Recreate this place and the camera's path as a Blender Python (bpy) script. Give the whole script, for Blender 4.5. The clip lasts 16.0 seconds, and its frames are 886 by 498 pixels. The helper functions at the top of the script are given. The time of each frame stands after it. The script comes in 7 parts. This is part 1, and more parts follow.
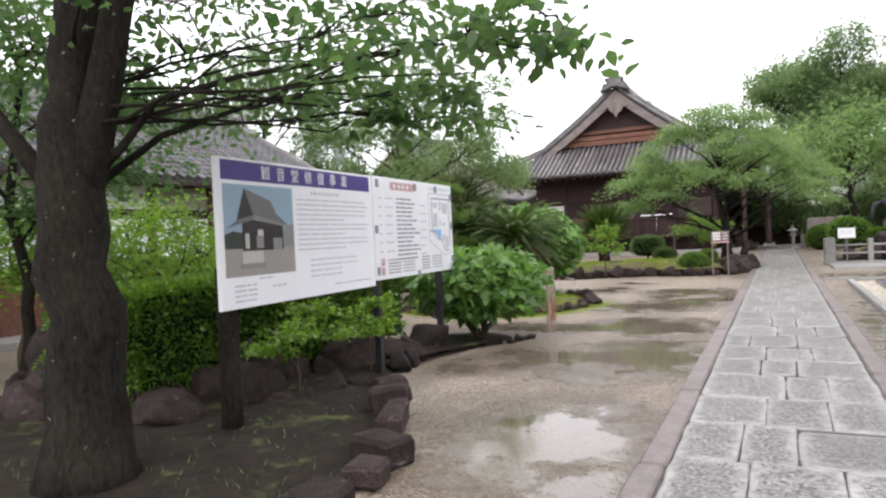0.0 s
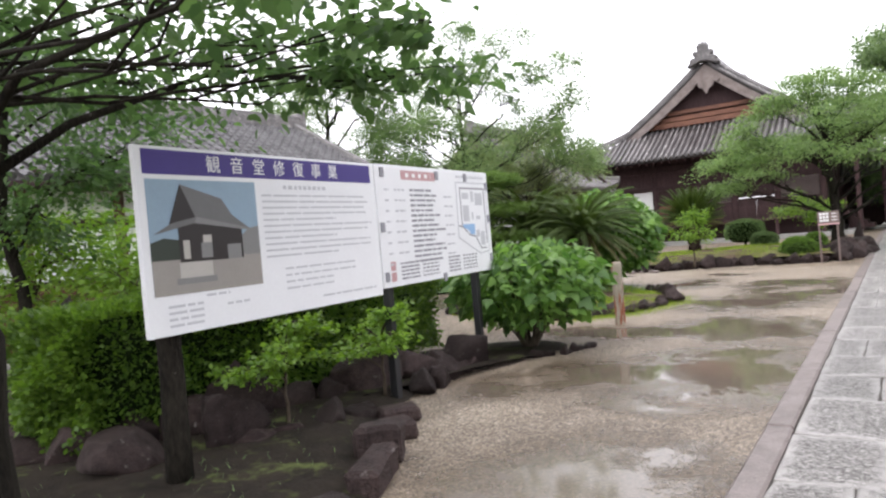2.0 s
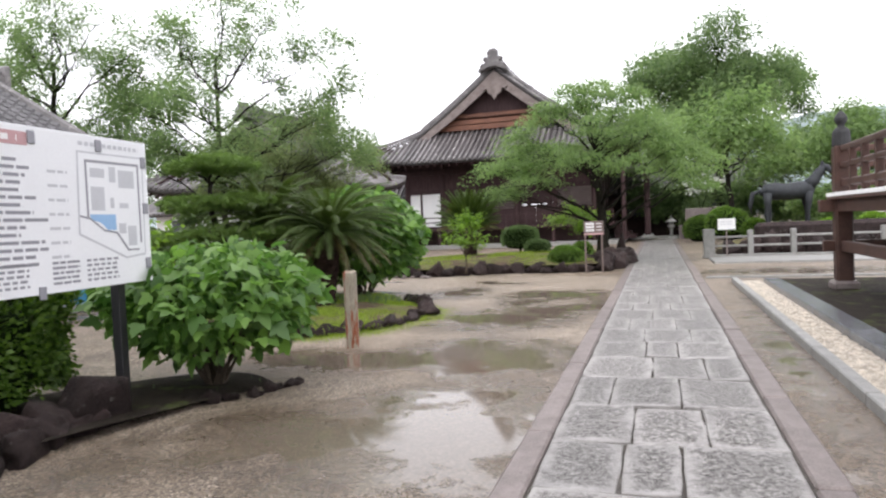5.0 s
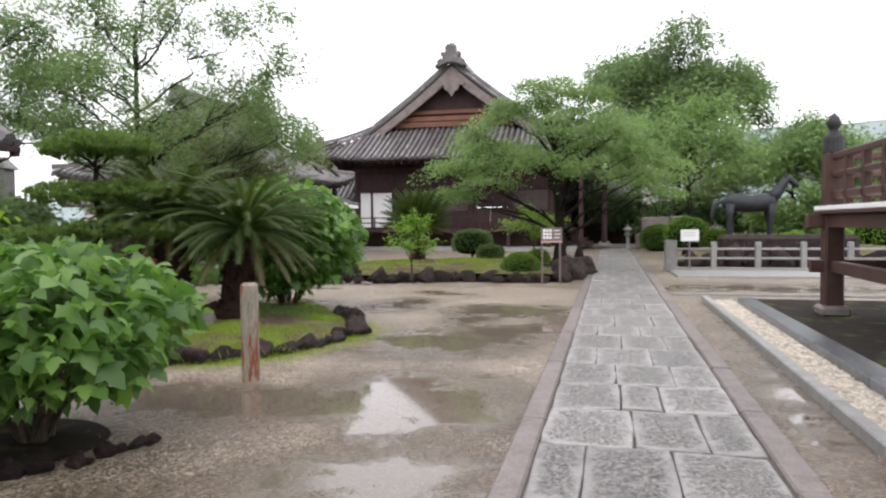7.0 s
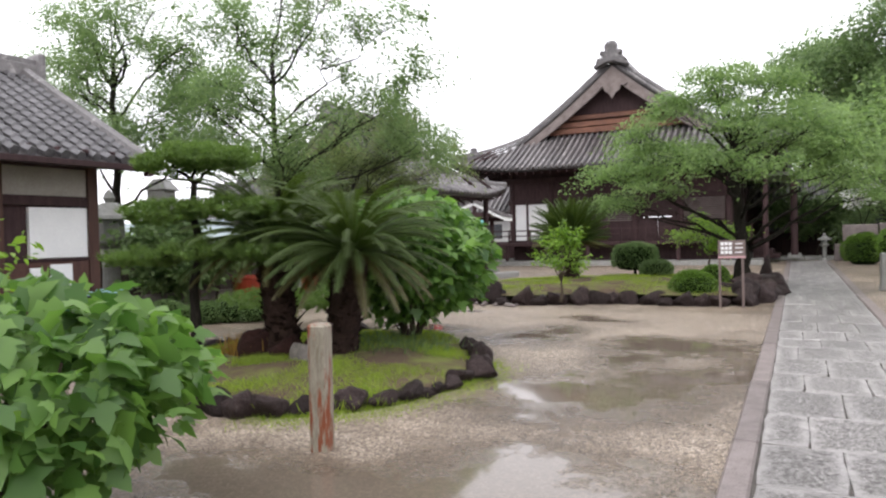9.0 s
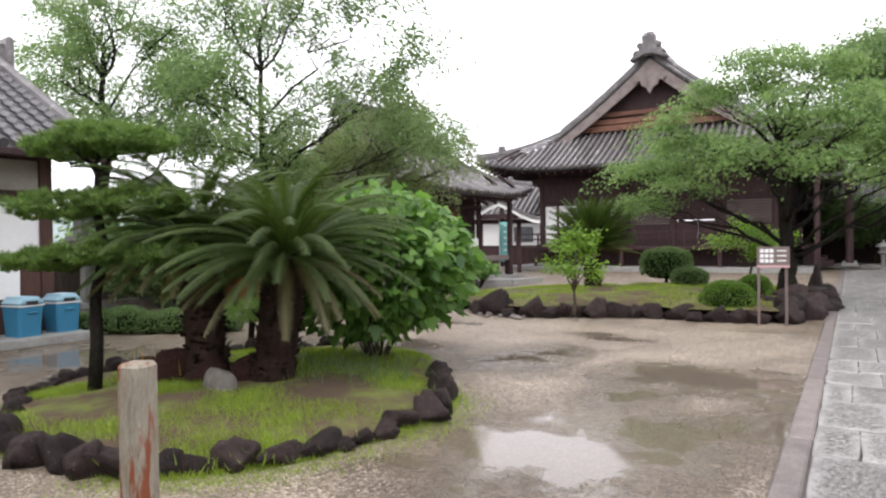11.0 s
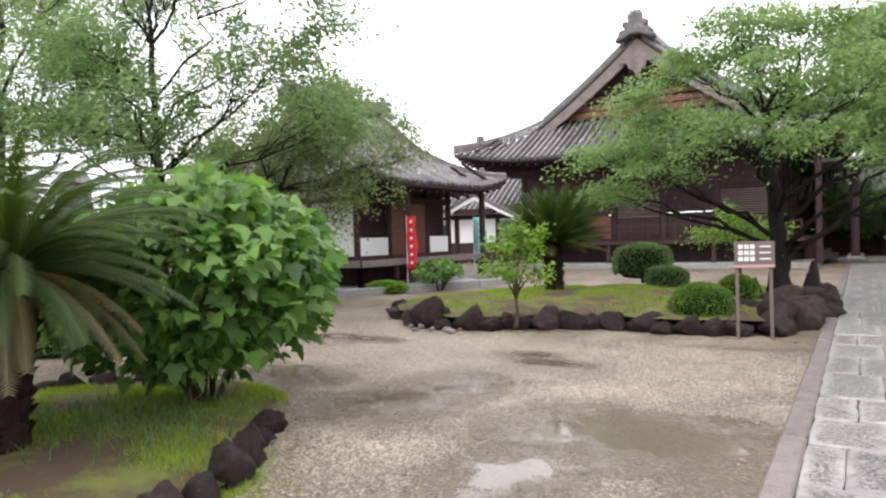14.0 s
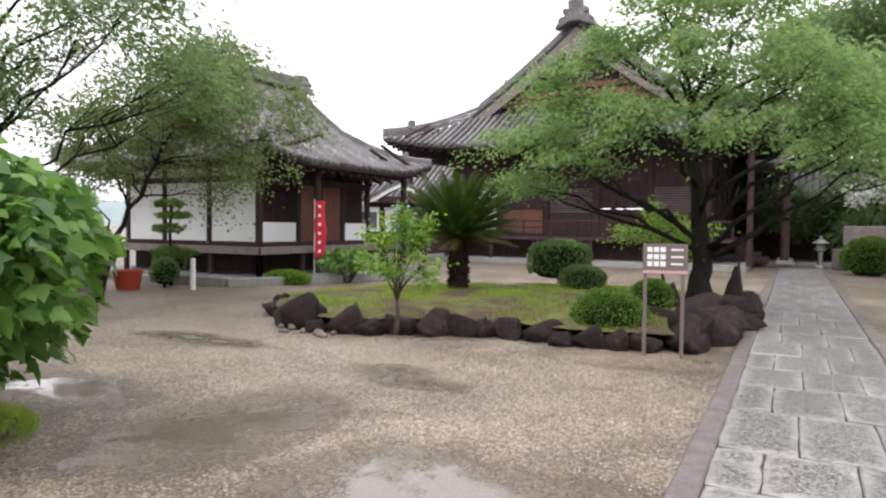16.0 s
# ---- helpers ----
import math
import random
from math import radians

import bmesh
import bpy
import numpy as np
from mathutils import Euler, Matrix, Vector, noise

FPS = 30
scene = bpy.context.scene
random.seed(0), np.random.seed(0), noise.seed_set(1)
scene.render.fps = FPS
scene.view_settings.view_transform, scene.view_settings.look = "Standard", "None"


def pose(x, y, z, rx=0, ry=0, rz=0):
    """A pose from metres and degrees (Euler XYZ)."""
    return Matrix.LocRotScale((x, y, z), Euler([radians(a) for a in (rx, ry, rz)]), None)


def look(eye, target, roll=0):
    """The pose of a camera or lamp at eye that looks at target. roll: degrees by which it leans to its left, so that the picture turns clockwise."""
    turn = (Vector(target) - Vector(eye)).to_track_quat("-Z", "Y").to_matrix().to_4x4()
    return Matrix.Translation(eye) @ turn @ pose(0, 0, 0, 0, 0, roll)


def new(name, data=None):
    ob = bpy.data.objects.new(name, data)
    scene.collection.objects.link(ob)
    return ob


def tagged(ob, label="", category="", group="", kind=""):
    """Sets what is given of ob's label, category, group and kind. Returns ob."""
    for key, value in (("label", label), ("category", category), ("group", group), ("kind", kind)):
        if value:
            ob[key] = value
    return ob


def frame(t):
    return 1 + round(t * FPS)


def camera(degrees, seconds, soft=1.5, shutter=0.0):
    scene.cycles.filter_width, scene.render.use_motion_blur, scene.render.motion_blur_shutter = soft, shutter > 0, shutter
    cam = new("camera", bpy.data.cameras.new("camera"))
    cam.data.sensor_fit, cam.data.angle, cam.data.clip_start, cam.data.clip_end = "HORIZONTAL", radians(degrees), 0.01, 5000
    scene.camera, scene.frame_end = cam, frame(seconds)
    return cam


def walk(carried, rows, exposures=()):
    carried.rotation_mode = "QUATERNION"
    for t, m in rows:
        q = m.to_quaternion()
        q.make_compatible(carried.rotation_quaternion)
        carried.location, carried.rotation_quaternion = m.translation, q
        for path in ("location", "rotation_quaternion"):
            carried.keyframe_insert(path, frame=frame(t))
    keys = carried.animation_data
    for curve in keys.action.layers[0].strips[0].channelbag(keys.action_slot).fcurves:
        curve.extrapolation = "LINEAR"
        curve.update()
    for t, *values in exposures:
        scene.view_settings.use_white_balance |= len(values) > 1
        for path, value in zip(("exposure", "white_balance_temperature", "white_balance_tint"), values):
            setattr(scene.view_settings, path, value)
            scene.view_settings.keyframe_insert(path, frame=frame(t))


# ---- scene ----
cam = camera(65.7, 16.0, soft=2.3)
PATH = [
    (0, (0.486, 0.246, 1.528), (-0.472, 2.001, 1.497), -2.7),
    (0.5, (0.435, 0.633, 1.499), (-0.62, 2.331, 1.438), -3.4),
    (1, (0.416, 1.006, 1.503), (-0.64, 2.704, 1.451), -5.0),
    (1.5, (0.463, 1.382, 1.504), (-0.656, 3.04, 1.456), -3.7),
    (2, (0.422, 1.728, 1.503), (-0.762, 3.339, 1.475), -5.0),
    (2.5, (0.491, 2.093, 1.491), (-0.781, 3.636, 1.495), -2.8),
    (3, (0.476, 2.5, 1.474), (-0.807, 4.034, 1.443), -4.1),
    (3.5, (0.474, 2.901, 1.479), (-0.658, 4.547, 1.399), -6.2),
    (4, (0.507, 3.271, 1.491), (-0.561, 4.961, 1.443), -3.2),
    (4.5, (0.39, 3.647, 1.472), (-0.479, 5.447, 1.395), -1.5),
    (5, (0.341, 4.064, 1.467), (-0.342, 5.942, 1.393), -2.5),
    (7.5, (-0.069, 6.214, 1.502), (-0.625, 8.134, 1.426), -0.5),
    (8, (-0.146, 6.692, 1.5), (-0.788, 8.584, 1.433), -1.0),
    (8.5, (-0.226, 7.114, 1.514), (-0.995, 8.96, 1.465), -3.4),
    (9, (-0.268, 7.586, 1.552), (-1.262, 9.321, 1.519), -1.4),
    (9.5, (-0.343, 8.095, 1.55), (-1.369, 9.812, 1.592), -2.0),
    (10, (-0.322, 8.577, 1.556), (-1.345, 10.295, 1.571), -1.2),
    (12.5, (-0.41, 10.753, 1.515), (-1.598, 12.361, 1.461), -1.2),
    (13, (-0.413, 11.215, 1.526), (-1.553, 12.857, 1.469), -2.4),
    (13.5, (-0.335, 11.667, 1.567), (-1.46, 13.32, 1.511), -1.0),
    (14, (-0.369, 12.124, 1.54), (-1.484, 13.784, 1.507), -1.7),
    (14.5, (-0.319, 12.585, 1.534), (-1.392, 14.273, 1.518), 0.3),
    (15, (-0.354, 13.044, 1.505), (-1.404, 14.745, 1.435), -0.9),
    (15.5, (-0.376, 13.538, 1.511), (-1.29, 15.316, 1.427), 0.3),
    (16, (-0.356, 13.95, 1.545), (-1.342, 15.689, 1.478), 0.6),
]
# the clip brightens a little where the dark garden fills the view
EXPOSURES = [(0, 0.28), (3, 0.36), (4, 0.34), (5, 0.24), (7.5, 0.08), (9, 0.16), (10, 0.2), (12.5, 0.34), (14, 0.38), (16, 0.2)]
walk(cam, [(t, look(eye, target, roll)) for t, eye, target, roll in PATH], EXPOSURES)

# ---- world, sun, exposure ----
world = bpy.data.worlds.new("overcast_sky")
scene.world = world
world.use_nodes = True
wn, wl = world.node_tree.nodes, world.node_tree.links
wn.clear()
sky = wn.new("ShaderNodeTexSky")
sky.sky_type = "NISHITA"
sky.sun_disc = False
sky.sun_elevation, sky.sun_rotation = radians(58), radians(200)
sky.dust_density, sky.air_density = 6.0, 1.0
grey = wn.new("ShaderNodeHueSaturation")
grey.inputs["Saturation"].default_value = 0.12
veil = wn.new("ShaderNodeMixRGB")
veil.inputs["Fac"].default_value = 0.75
veil.inputs["Color2"].default_value = (14.75, 14.55, 15.6, 1)
back = wn.new("ShaderNodeBackground")
back.inputs["Strength"].default_value = 0.15
wout = wn.new("ShaderNodeOutputWorld")
wl.new(sky.outputs[0], grey.inputs["Color"])
wl.new(grey.outputs[0], veil.inputs["Color1"])
wl.new(veil.outputs[0], back.inputs["Color"])
wl.new(back.outputs[0], wout.inputs["Surface"])
sun_data = bpy.data.lights.new("sun", "SUN")
sun_data.energy, sun_data.angle, sun_data.color = 0.9, radians(40), (1.0, 0.98, 0.94)
sun_ob = new("sun", sun_data)
sun_ob.matrix_world = look((10, -20, 40), (0, 10, 0))


# ---- materials ----
def material(name, rough=0.8, metal=0.0, spec=0.4):
    m = bpy.data.materials.new(name)
    m.use_nodes = True
    b = m.node_tree.nodes["Principled BSDF"]
    b.inputs["Roughness"].default_value = rough
    b.inputs["Metallic"].default_value = metal
    b.inputs["Specular IOR Level"].default_value = spec
    return m, m.node_tree.nodes, m.node_tree.links, b


def ramp(n, stops):
    r = n.new("ShaderNodeValToRGB")
    e = r.color_ramp.elements
    while len(e) < len(stops):
        e.new(0.5)
    for el, (p, c) in zip(e, stops):
        el.position, el.color = p, (*c, 1)
    return r


def noise_node(n, l, scale, detail=6, rough=0.6, coord="Object", stretch=None):
    tc = n.new("ShaderNodeTexCoord")
    t = n.new("ShaderNodeTexNoise")
    t.inputs["Scale"].default_value, t.inputs["Detail"].default_value, t.inputs["Roughness"].default_value = scale, detail, rough
    if stretch:
        mp = n.new("ShaderNodeMapping")
        mp.inputs["Scale"].default_value = stretch
        l.new(tc.outputs[coord], mp.inputs["Vector"])
        l.new(mp.outputs[0], t.inputs["Vector"])
    else:
        l.new(tc.outputs[coord], t.inputs["Vector"])
    return t


def surface(name, dark, light, scale=6.0, fine=60.0, rough=0.8, bump=0.3, depth=0.01, metal=0.0, spec=0.4, stretch=None, vary=0.25, coord="Object", spots=None):
    """A mottled surface: large stains between two colours, fine grain, relief, and a shift from piece to piece."""
    m, n, l, b = material(name, rough, metal, spec)
    big = noise_node(n, l, scale, 5, 0.65, coord, stretch)
    small = noise_node(n, l, fine, 4, 0.6, coord, stretch)
    mix = n.new("ShaderNodeMath")
    mix.operation = "MULTIPLY_ADD"
    mix.inputs[1].default_value = 0.45
    add = n.new("ShaderNodeMath")
    add.operation = "MULTIPLY"
    add.inputs[1].default_value = 0.55
    l.new(big.outputs["Fac"], add.inputs[0])
    l.new(small.outputs["Fac"], mix.inputs[0])
    l.new(add.outputs[0], mix.inputs[2])
    r = ramp(n, [(0.34, dark), (0.66, light)])
    l.new(mix.outputs[0], r.inputs["Fac"])
    last = r.outputs["Color"]
    if spots:
        colour, size, low, high = spots[:4]
        sp = noise_node(n, l, size, 6, 0.7, coord, spots[4] if len(spots) > 4 else None)
        sr = ramp(n, [(low, (0, 0, 0)), (high, (1, 1, 1))])
        sm = n.new("ShaderNodeMixRGB")
        sm.inputs["Color2"].default_value = (*colour, 1)
        l.new(sp.outputs["Fac"], sr.inputs["Fac"])
        l.new(sr.outputs["Color"], sm.inputs["Fac"])
        l.new(last, sm.inputs["Color1"])
        last = sm.outputs["Color"]
    if vary:
        info = n.new("ShaderNodeObjectInfo")
        geo = n.new("ShaderNodeNewGeometry")
        s = n.new("ShaderNodeMath")
        s.operation = "ADD"
        fr = n.new("ShaderNodeMath")
        fr.operation = "FRACT"
        mr = n.new("ShaderNodeMapRange")
        mr.inputs["To Min"].default_value, mr.inputs["To Max"].default_value = 1 - vary, 1 + vary
        hs = n.new("ShaderNodeHueSaturation")
        l.new(info.outputs["Random"], s.inputs[0])
        l.new(geo.outputs["Random Per Island"], s.inputs[1])
        l.new(s.outputs[0], fr.inputs[0])
        l.new(fr.outputs[0], mr.inputs["Value"])
        l.new(mr.outputs[0], hs.inputs["Value"])
        l.new(last, hs.inputs["Color"])
        last = hs.outputs["Color"]
    l.new(last, b.inputs["Base Color"])
    bp = n.new("ShaderNodeBump")
    bp.inputs["Strength"].default_value, bp.inputs["Distance"].default_value = bump, depth
    l.new(mix.outputs[0], bp.inputs["Height"])
    l.new(bp.outputs[0], b.inputs["Normal"])
    return m


def leaf_material(name, dark, light, back_light=0.35, rough=0.45):
    """Leaves: colour from leaf to leaf and from bough to bough, gloss on top, light coming through."""
    m, n, l, b = material(name, rough, 0, 0.45)
    geo = n.new("ShaderNodeNewGeometry")
    big = noise_node(n, l, 1.3, 3, 0.6)
    mx = n.new("ShaderNodeMath")
    mx.operation = "MULTIPLY_ADD"
    mx.inputs[1].default_value = 0.55
    hf = n.new("ShaderNodeMath")
    hf.operation = "MULTIPLY"
    hf.inputs[1].default_value = 0.45
    l.new(big.outputs["Fac"], hf.inputs[0])
    l.new(geo.outputs["Random Per Island"], mx.inputs[0])
    l.new(hf.outputs[0], mx.inputs[2])
    r = ramp(n, [(0.1, dark), (0.9, light)])
    l.new(mx.outputs[0], r.inputs["Fac"])
    l.new(r.outputs["Color"], b.inputs["Base Color"])
    tr = n.new("ShaderNodeBsdfTranslucent")
    hs = n.new("ShaderNodeHueSaturation")
    hs.inputs["Saturation"].default_value, hs.inputs["Value"].default_value = 1.1, 1.5
    l.new(r.outputs["Color"], hs.inputs["Color"])
    l.new(hs.outputs["Color"], tr.inputs["Color"])
    sh = n.new("ShaderNodeMixShader")
    sh.inputs["Fac"].default_value = back_light
    l.new(b.outputs[0], sh.inputs[1])
    l.new(tr.outputs[0], sh.inputs[2])
    l.new(sh.outputs[0], n["Material Output"].inputs["Surface"])
    return m


def ground_material():
    """Wet yard gravel: pebbles, damp stains, and standing water in the hollows."""
    m, n, l, b = material("wet_gravel", 0.7, 0, 0.5)
    tc = n.new("ShaderNodeTexCoord")
    peb = n.new("ShaderNodeTexVoronoi")
    peb.inputs["Scale"].default_value = 62.0
    l.new(tc.outputs["Object"], peb.inputs["Vector"])
    hs = n.new("ShaderNodeSeparateColor")
    l.new(peb.outputs["Color"], hs.inputs[0])
    col = ramp(n, [(0.0, (0.08, 0.062, 0.049)), (0.4, (0.205, 0.167, 0.13)), (0.75, (0.315, 0.265, 0.213)), (1.0, (0.53, 0.47, 0.4))])
    l.new(hs.outputs[0], col.inputs["Fac"])
    stain = noise_node(n, l, 0.55, 7, 0.65)
    st = ramp(n, [(0.36, (0.62, 0.58, 0.54)), (0.62, (1.08, 1.05, 1.0))])
    l.new(stain.outputs["Fac"], st.inputs["Fac"])
    mul = n.new("ShaderNodeMixRGB")
    mul.blend_type = "MULTIPLY"
    mul.inputs["Fac"].default_value = 1.0
    l.new(col.outputs["Color"], mul.inputs["Color1"])
    l.new(st.outputs["Color"], mul.inputs["Color2"])
    # hollows that hold water: centre, half-lengths, depth
    warp = noise_node(n, l, 1.6, 7, 0.68)
    total = None
    for cx, cy, rx, ry, amt in PUDDLES:
        mp = n.new("ShaderNodeMapping")
        mp.vector_type = "POINT"
        mp.inputs["Location"].default_value = (-cx / rx, -cy / ry, 0)
        mp.inputs["Scale"].default_value = (1 / rx, 1 / ry, 0)
        ln = n.new("ShaderNodeVectorMath")
        ln.operation = "LENGTH"
        l.new(tc.outputs["Object"], mp.inputs["Vector"])
        l.new(mp.outputs[0], ln.inputs[0])
        fall = n.new("ShaderNodeMapRange")
        fall.inputs["From Min"].default_value, fall.inputs["From Max"].default_value = 0.0, 1.7
        fall.inputs["To Min"].default_value, fall.inputs["To Max"].default_value = amt, 0.0
        l.new(ln.outputs["Value"], fall.inputs["Value"])
        if total is None:
            total = fall.outputs[0]
        else:
            mxm = n.new("ShaderNodeMath")
            mxm.operation = "MAXIMUM"
            l.new(total, mxm.inputs[0])
            l.new(fall.outputs[0], mxm.inputs[1])
            total = mxm.outputs[0]
    add = n.new("ShaderNodeMath")
    add.operation = "ADD"
    l.new(total, add.inputs[0])
    l.new(warp.outputs["Fac"], add.inputs[1])
    wet = n.new("ShaderNodeMapRange")
    wet.inputs["From Min"].default_value, wet.inputs["From Max"].default_value = 0.72, 0.92
    l.new(add.outputs[0], wet.inputs["Value"])
    damp = n.new("ShaderNodeMapRange")
    damp.inputs["From Min"].default_value, damp.inputs["From Max"].default_value = 0.42, 0.78
    l.new(add.outputs[0], damp.inputs["Value"])
    dk = n.new("ShaderNodeMixRGB")
    dk.blend_type = "MULTIPLY"
    dk.inputs["Color2"].default_value = (0.54, 0.49, 0.44, 1)
    l.new(damp.outputs[0], dk.inputs["Fac"])
    l.new(mul.outputs["Color"], dk.inputs["Color1"])
    mud = n.new("ShaderNodeMixRGB")
    mud.inputs["Color2"].default_value = (0.15, 0.125, 0.1, 1)
    share = n.new("ShaderNodeMath")
    share.operation = "MULTIPLY"
    share.inputs[1].default_value = 0.75
    l.new(wet.outputs[0], share.inputs[0])
    l.new(share.outputs[0], mud.inputs["Fac"])
    l.new(dk.outputs["Color"], mud.inputs["Color1"])
    l.new(mud.outputs["Color"], b.inputs["Base Color"])
    ro = n.new("ShaderNodeMapRange")
    ro.inputs["To Min"].default_value, ro.inputs["To Max"].default_value = 0.62, 0.06
    l.new(wet.outputs[0], ro.inputs["Value"])
    rd = n.new("ShaderNodeMapRange")
    rd.inputs["To Min"].default_value, rd.inputs["To Max"].default_value = 0.62, 0.36
    l.new(damp.outputs[0], rd.inputs["Value"])
    l.new(rd.outputs[0], ro.inputs["To Min"])
    l.new(ro.outputs[0], b.inputs["Roughness"])
    bp = n.new("ShaderNodeBump")
    bp.inputs["Distance"].default_value = 0.012
    bs = n.new("ShaderNodeMapRange")
    bs.inputs["To Min"].default_value, bs.inputs["To Max"].default_value = 0.7, 0.0
    l.new(wet.outputs[0], bs.inputs["Value"])
    l.new(bs.outputs[0], bp.inputs["Strength"])
    l.new(peb.outputs["Distance"], bp.inputs["Height"])
    bp.invert = True
    l.new(bp.outputs[0], b.inputs["Normal"])
    return m


def slab_material():
    """Worn granite: fine pale margin, pitted darker middle, lichen and damp blotches."""
    m, n, l, b = material("worn_granite", 0.4, 0, 0.5)
    at = n.new("ShaderNodeAttribute")
    at.attribute_name = "tooled"
    info = n.new("ShaderNodeObjectInfo")
    blot = noise_node(n, l, 5.0, 6, 0.7)
    grain = noise_node(n, l, 34.0, 6, 0.8)
    speck = noise_node(n, l, 150.0, 3, 0.7)
    pale = ramp(n, [(0.3, (0.19, 0.178, 0.17)), (0.7, (0.38, 0.362, 0.35))])
    dark = ramp(n, [(0.43, (0.03, 0.027, 0.025)), (0.5, (0.155, 0.144, 0.136)), (0.6, (0.46, 0.44, 0.425))])
    mixg = n.new("ShaderNodeMath")
    mixg.operation = "MULTIPLY_ADD"
    mixg.inputs[1].default_value = 0.35
    half = n.new("ShaderNodeMath")
    half.operation = "MULTIPLY"
    half.inputs[1].default_value = 0.65
    l.new(grain.outputs["Fac"], half.inputs[0])
    l.new(speck.outputs["Fac"], mixg.inputs[0])
    l.new(half.outputs[0], mixg.inputs[2])
    l.new(mixg.outputs[0], dark.inputs["Fac"])
    l.new(blot.outputs["Fac"], pale.inputs["Fac"])
    # the tooling fades out unevenly towards the margin, and some slabs are worn smoother than others
    edge = n.new("ShaderNodeMath")
    edge.operation = "MULTIPLY_ADD"
    edge.inputs[1].default_value = 1.1
    shift = n.new("ShaderNodeMapRange")
    shift.inputs["From Min"].default_value, shift.inputs["From Max"].default_value = 0.3, 0.7
    shift.inputs["To Min"].default_value, shift.inputs["To Max"].default_value = -0.85, 0.7
    ragged = noise_node(n, l, 13.0, 5, 0.7)
    l.new(ragged.outputs["Fac"], shift.inputs["Value"])
    l.new(at.outputs["Fac"], edge.inputs[0])
    l.new(shift.outputs[0], edge.inputs[2])
    fac = n.new("ShaderNodeMapRange")
    fac.inputs["From Min"].default_value, fac.inputs["From Max"].default_value = 0.0, 0.9
    l.new(edge.outputs[0], fac.inputs["Value"])
    mc = n.new("ShaderNodeMixRGB")
    l.new(fac.outputs[0], mc.inputs["Fac"])
    l.new(pale.outputs["Color"], mc.inputs["Color1"])
    l.new(dark.outputs["Color"], mc.inputs["Color2"])
    mr = n.new("ShaderNodeMapRange")
    mr.inputs["To Min"].default_value, mr.inputs["To Max"].default_value = 0.84, 1.16
    hs = n.new("ShaderNodeHueSaturation")
    l.new(info.outputs["Random"], mr.inputs["Value"])
    l.new(mr.outputs[0], hs.inputs["Value"])
    l.new(mc.outputs["Color"], hs.inputs["Color"])
    l.new(hs.outputs["Color"], b.inputs["Base Color"])
    bp = n.new("ShaderNodeBump")
    bp.inputs["Distance"].default_value = 0.012
    bs = n.new("ShaderNodeMapRange")
    bs.inputs["To Min"].default_value, bs.inputs["To Max"].default_value = 0.25, 1.0
    l.new(fac.outputs[0], bs.inputs["Value"])
    l.new(bs.outputs[0], bp.inputs["Strength"])
    l.new(mixg.outputs[0], bp.inputs["Height"])
    l.new(bp.outputs[0], b.inputs["Normal"])
    return m


# centre x, y, half-length x, y, strength of each hollow in the yard
PUDDLES = [
    (-1.5, 8.6, 1.0, 1.6, 0.62), (-3.2, 10.75, 1.4, 0.6, 0.64), (-1.85, 11.2, 1.1, 1.1, 0.66), (-1.4, 5.1, 0.9, 1.2, 0.6), (-0.8, 4.0, 0.35, 1.4, 0.56), (-2.6, 8.3, 0.6, 0.8, 0.5),
    (-2.0, 14.9, 0.7, 0.8, 0.6), (-2.4, 14.0, 1.1, 1.1, 0.6), (-2.1, 17.2, 1.2, 0.8, 0.6), (-3.9, 19.65, 0.55, 0.22, 0.6),
    (-4.35, 17.6, 0.7, 1.1, 0.5), (-2.5, 16.0, 0.5, 0.8, 0.5), (-4.4, 20.0, 0.4, 0.3, 0.5), (-6.6, 17.7, 1.1, 0.5, 0.55), (-9.5, 14.5, 2.2, 1.2, 0.55), (-1.2, 15.6, 0.5, 1.2, 0.5),
    (-7.7, 20.3, 1.0, 0.3, 0.5), (-3.2, 7.4, 0.6, 0.5, 0.4), (1.2, 11.0, 0.45, 6.5, 0.4), (3.0, 22.0, 4.0, 1.2, 0.45),
]
GRAVEL = ground_material()
SLAB = slab_material()
BEDDING = surface("joint_grit", (0.03, 0.026, 0.022), (0.12, 0.108, 0.095), 6, 70, 0.8, 0.5, 0.01, vary=0)
KERB = surface("kerb_stone", (0.105, 0.085, 0.08), (0.235, 0.198, 0.188), 5, 80, 0.5, 0.4, 0.008, vary=0.15, spots=((0.07, 0.055, 0.05), 22, 0.58, 0.72))
GRANITE = surface("pale_granite", (0.18, 0.178, 0.17), (0.33, 0.325, 0.31), 7, 120, 0.5, 0.2, 0.004, vary=0.12, spots=((0.2, 0.2, 0.19), 5, 0.55, 0.75))
SLATE = surface("dark_wet_stone", (0.07, 0.075, 0.085), (0.16, 0.165, 0.18), 4, 60, 0.25, 0.2, 0.005, vary=0.15)
ROCK = surface("garden_rock", (0.011, 0.0072, 0.007), (0.06, 0.041, 0.039), 6, 50, 0.6, 1.0, 0.05, spec=0.18, vary=0.35, spots=((0.24, 0.22, 0.21), 8, 0.62, 0.74))
GRIT = surface("yard_grit", (0.18, 0.145, 0.115), (0.46, 0.39, 0.32), 9, 60, 0.5, 0.2, 0.004, vary=0.3)
PEBBLE = surface("pale_pebble", (0.3, 0.26, 0.205), (0.54, 0.48, 0.4), 9, 60, 0.6, 0.2, 0.004, vary=0.35)
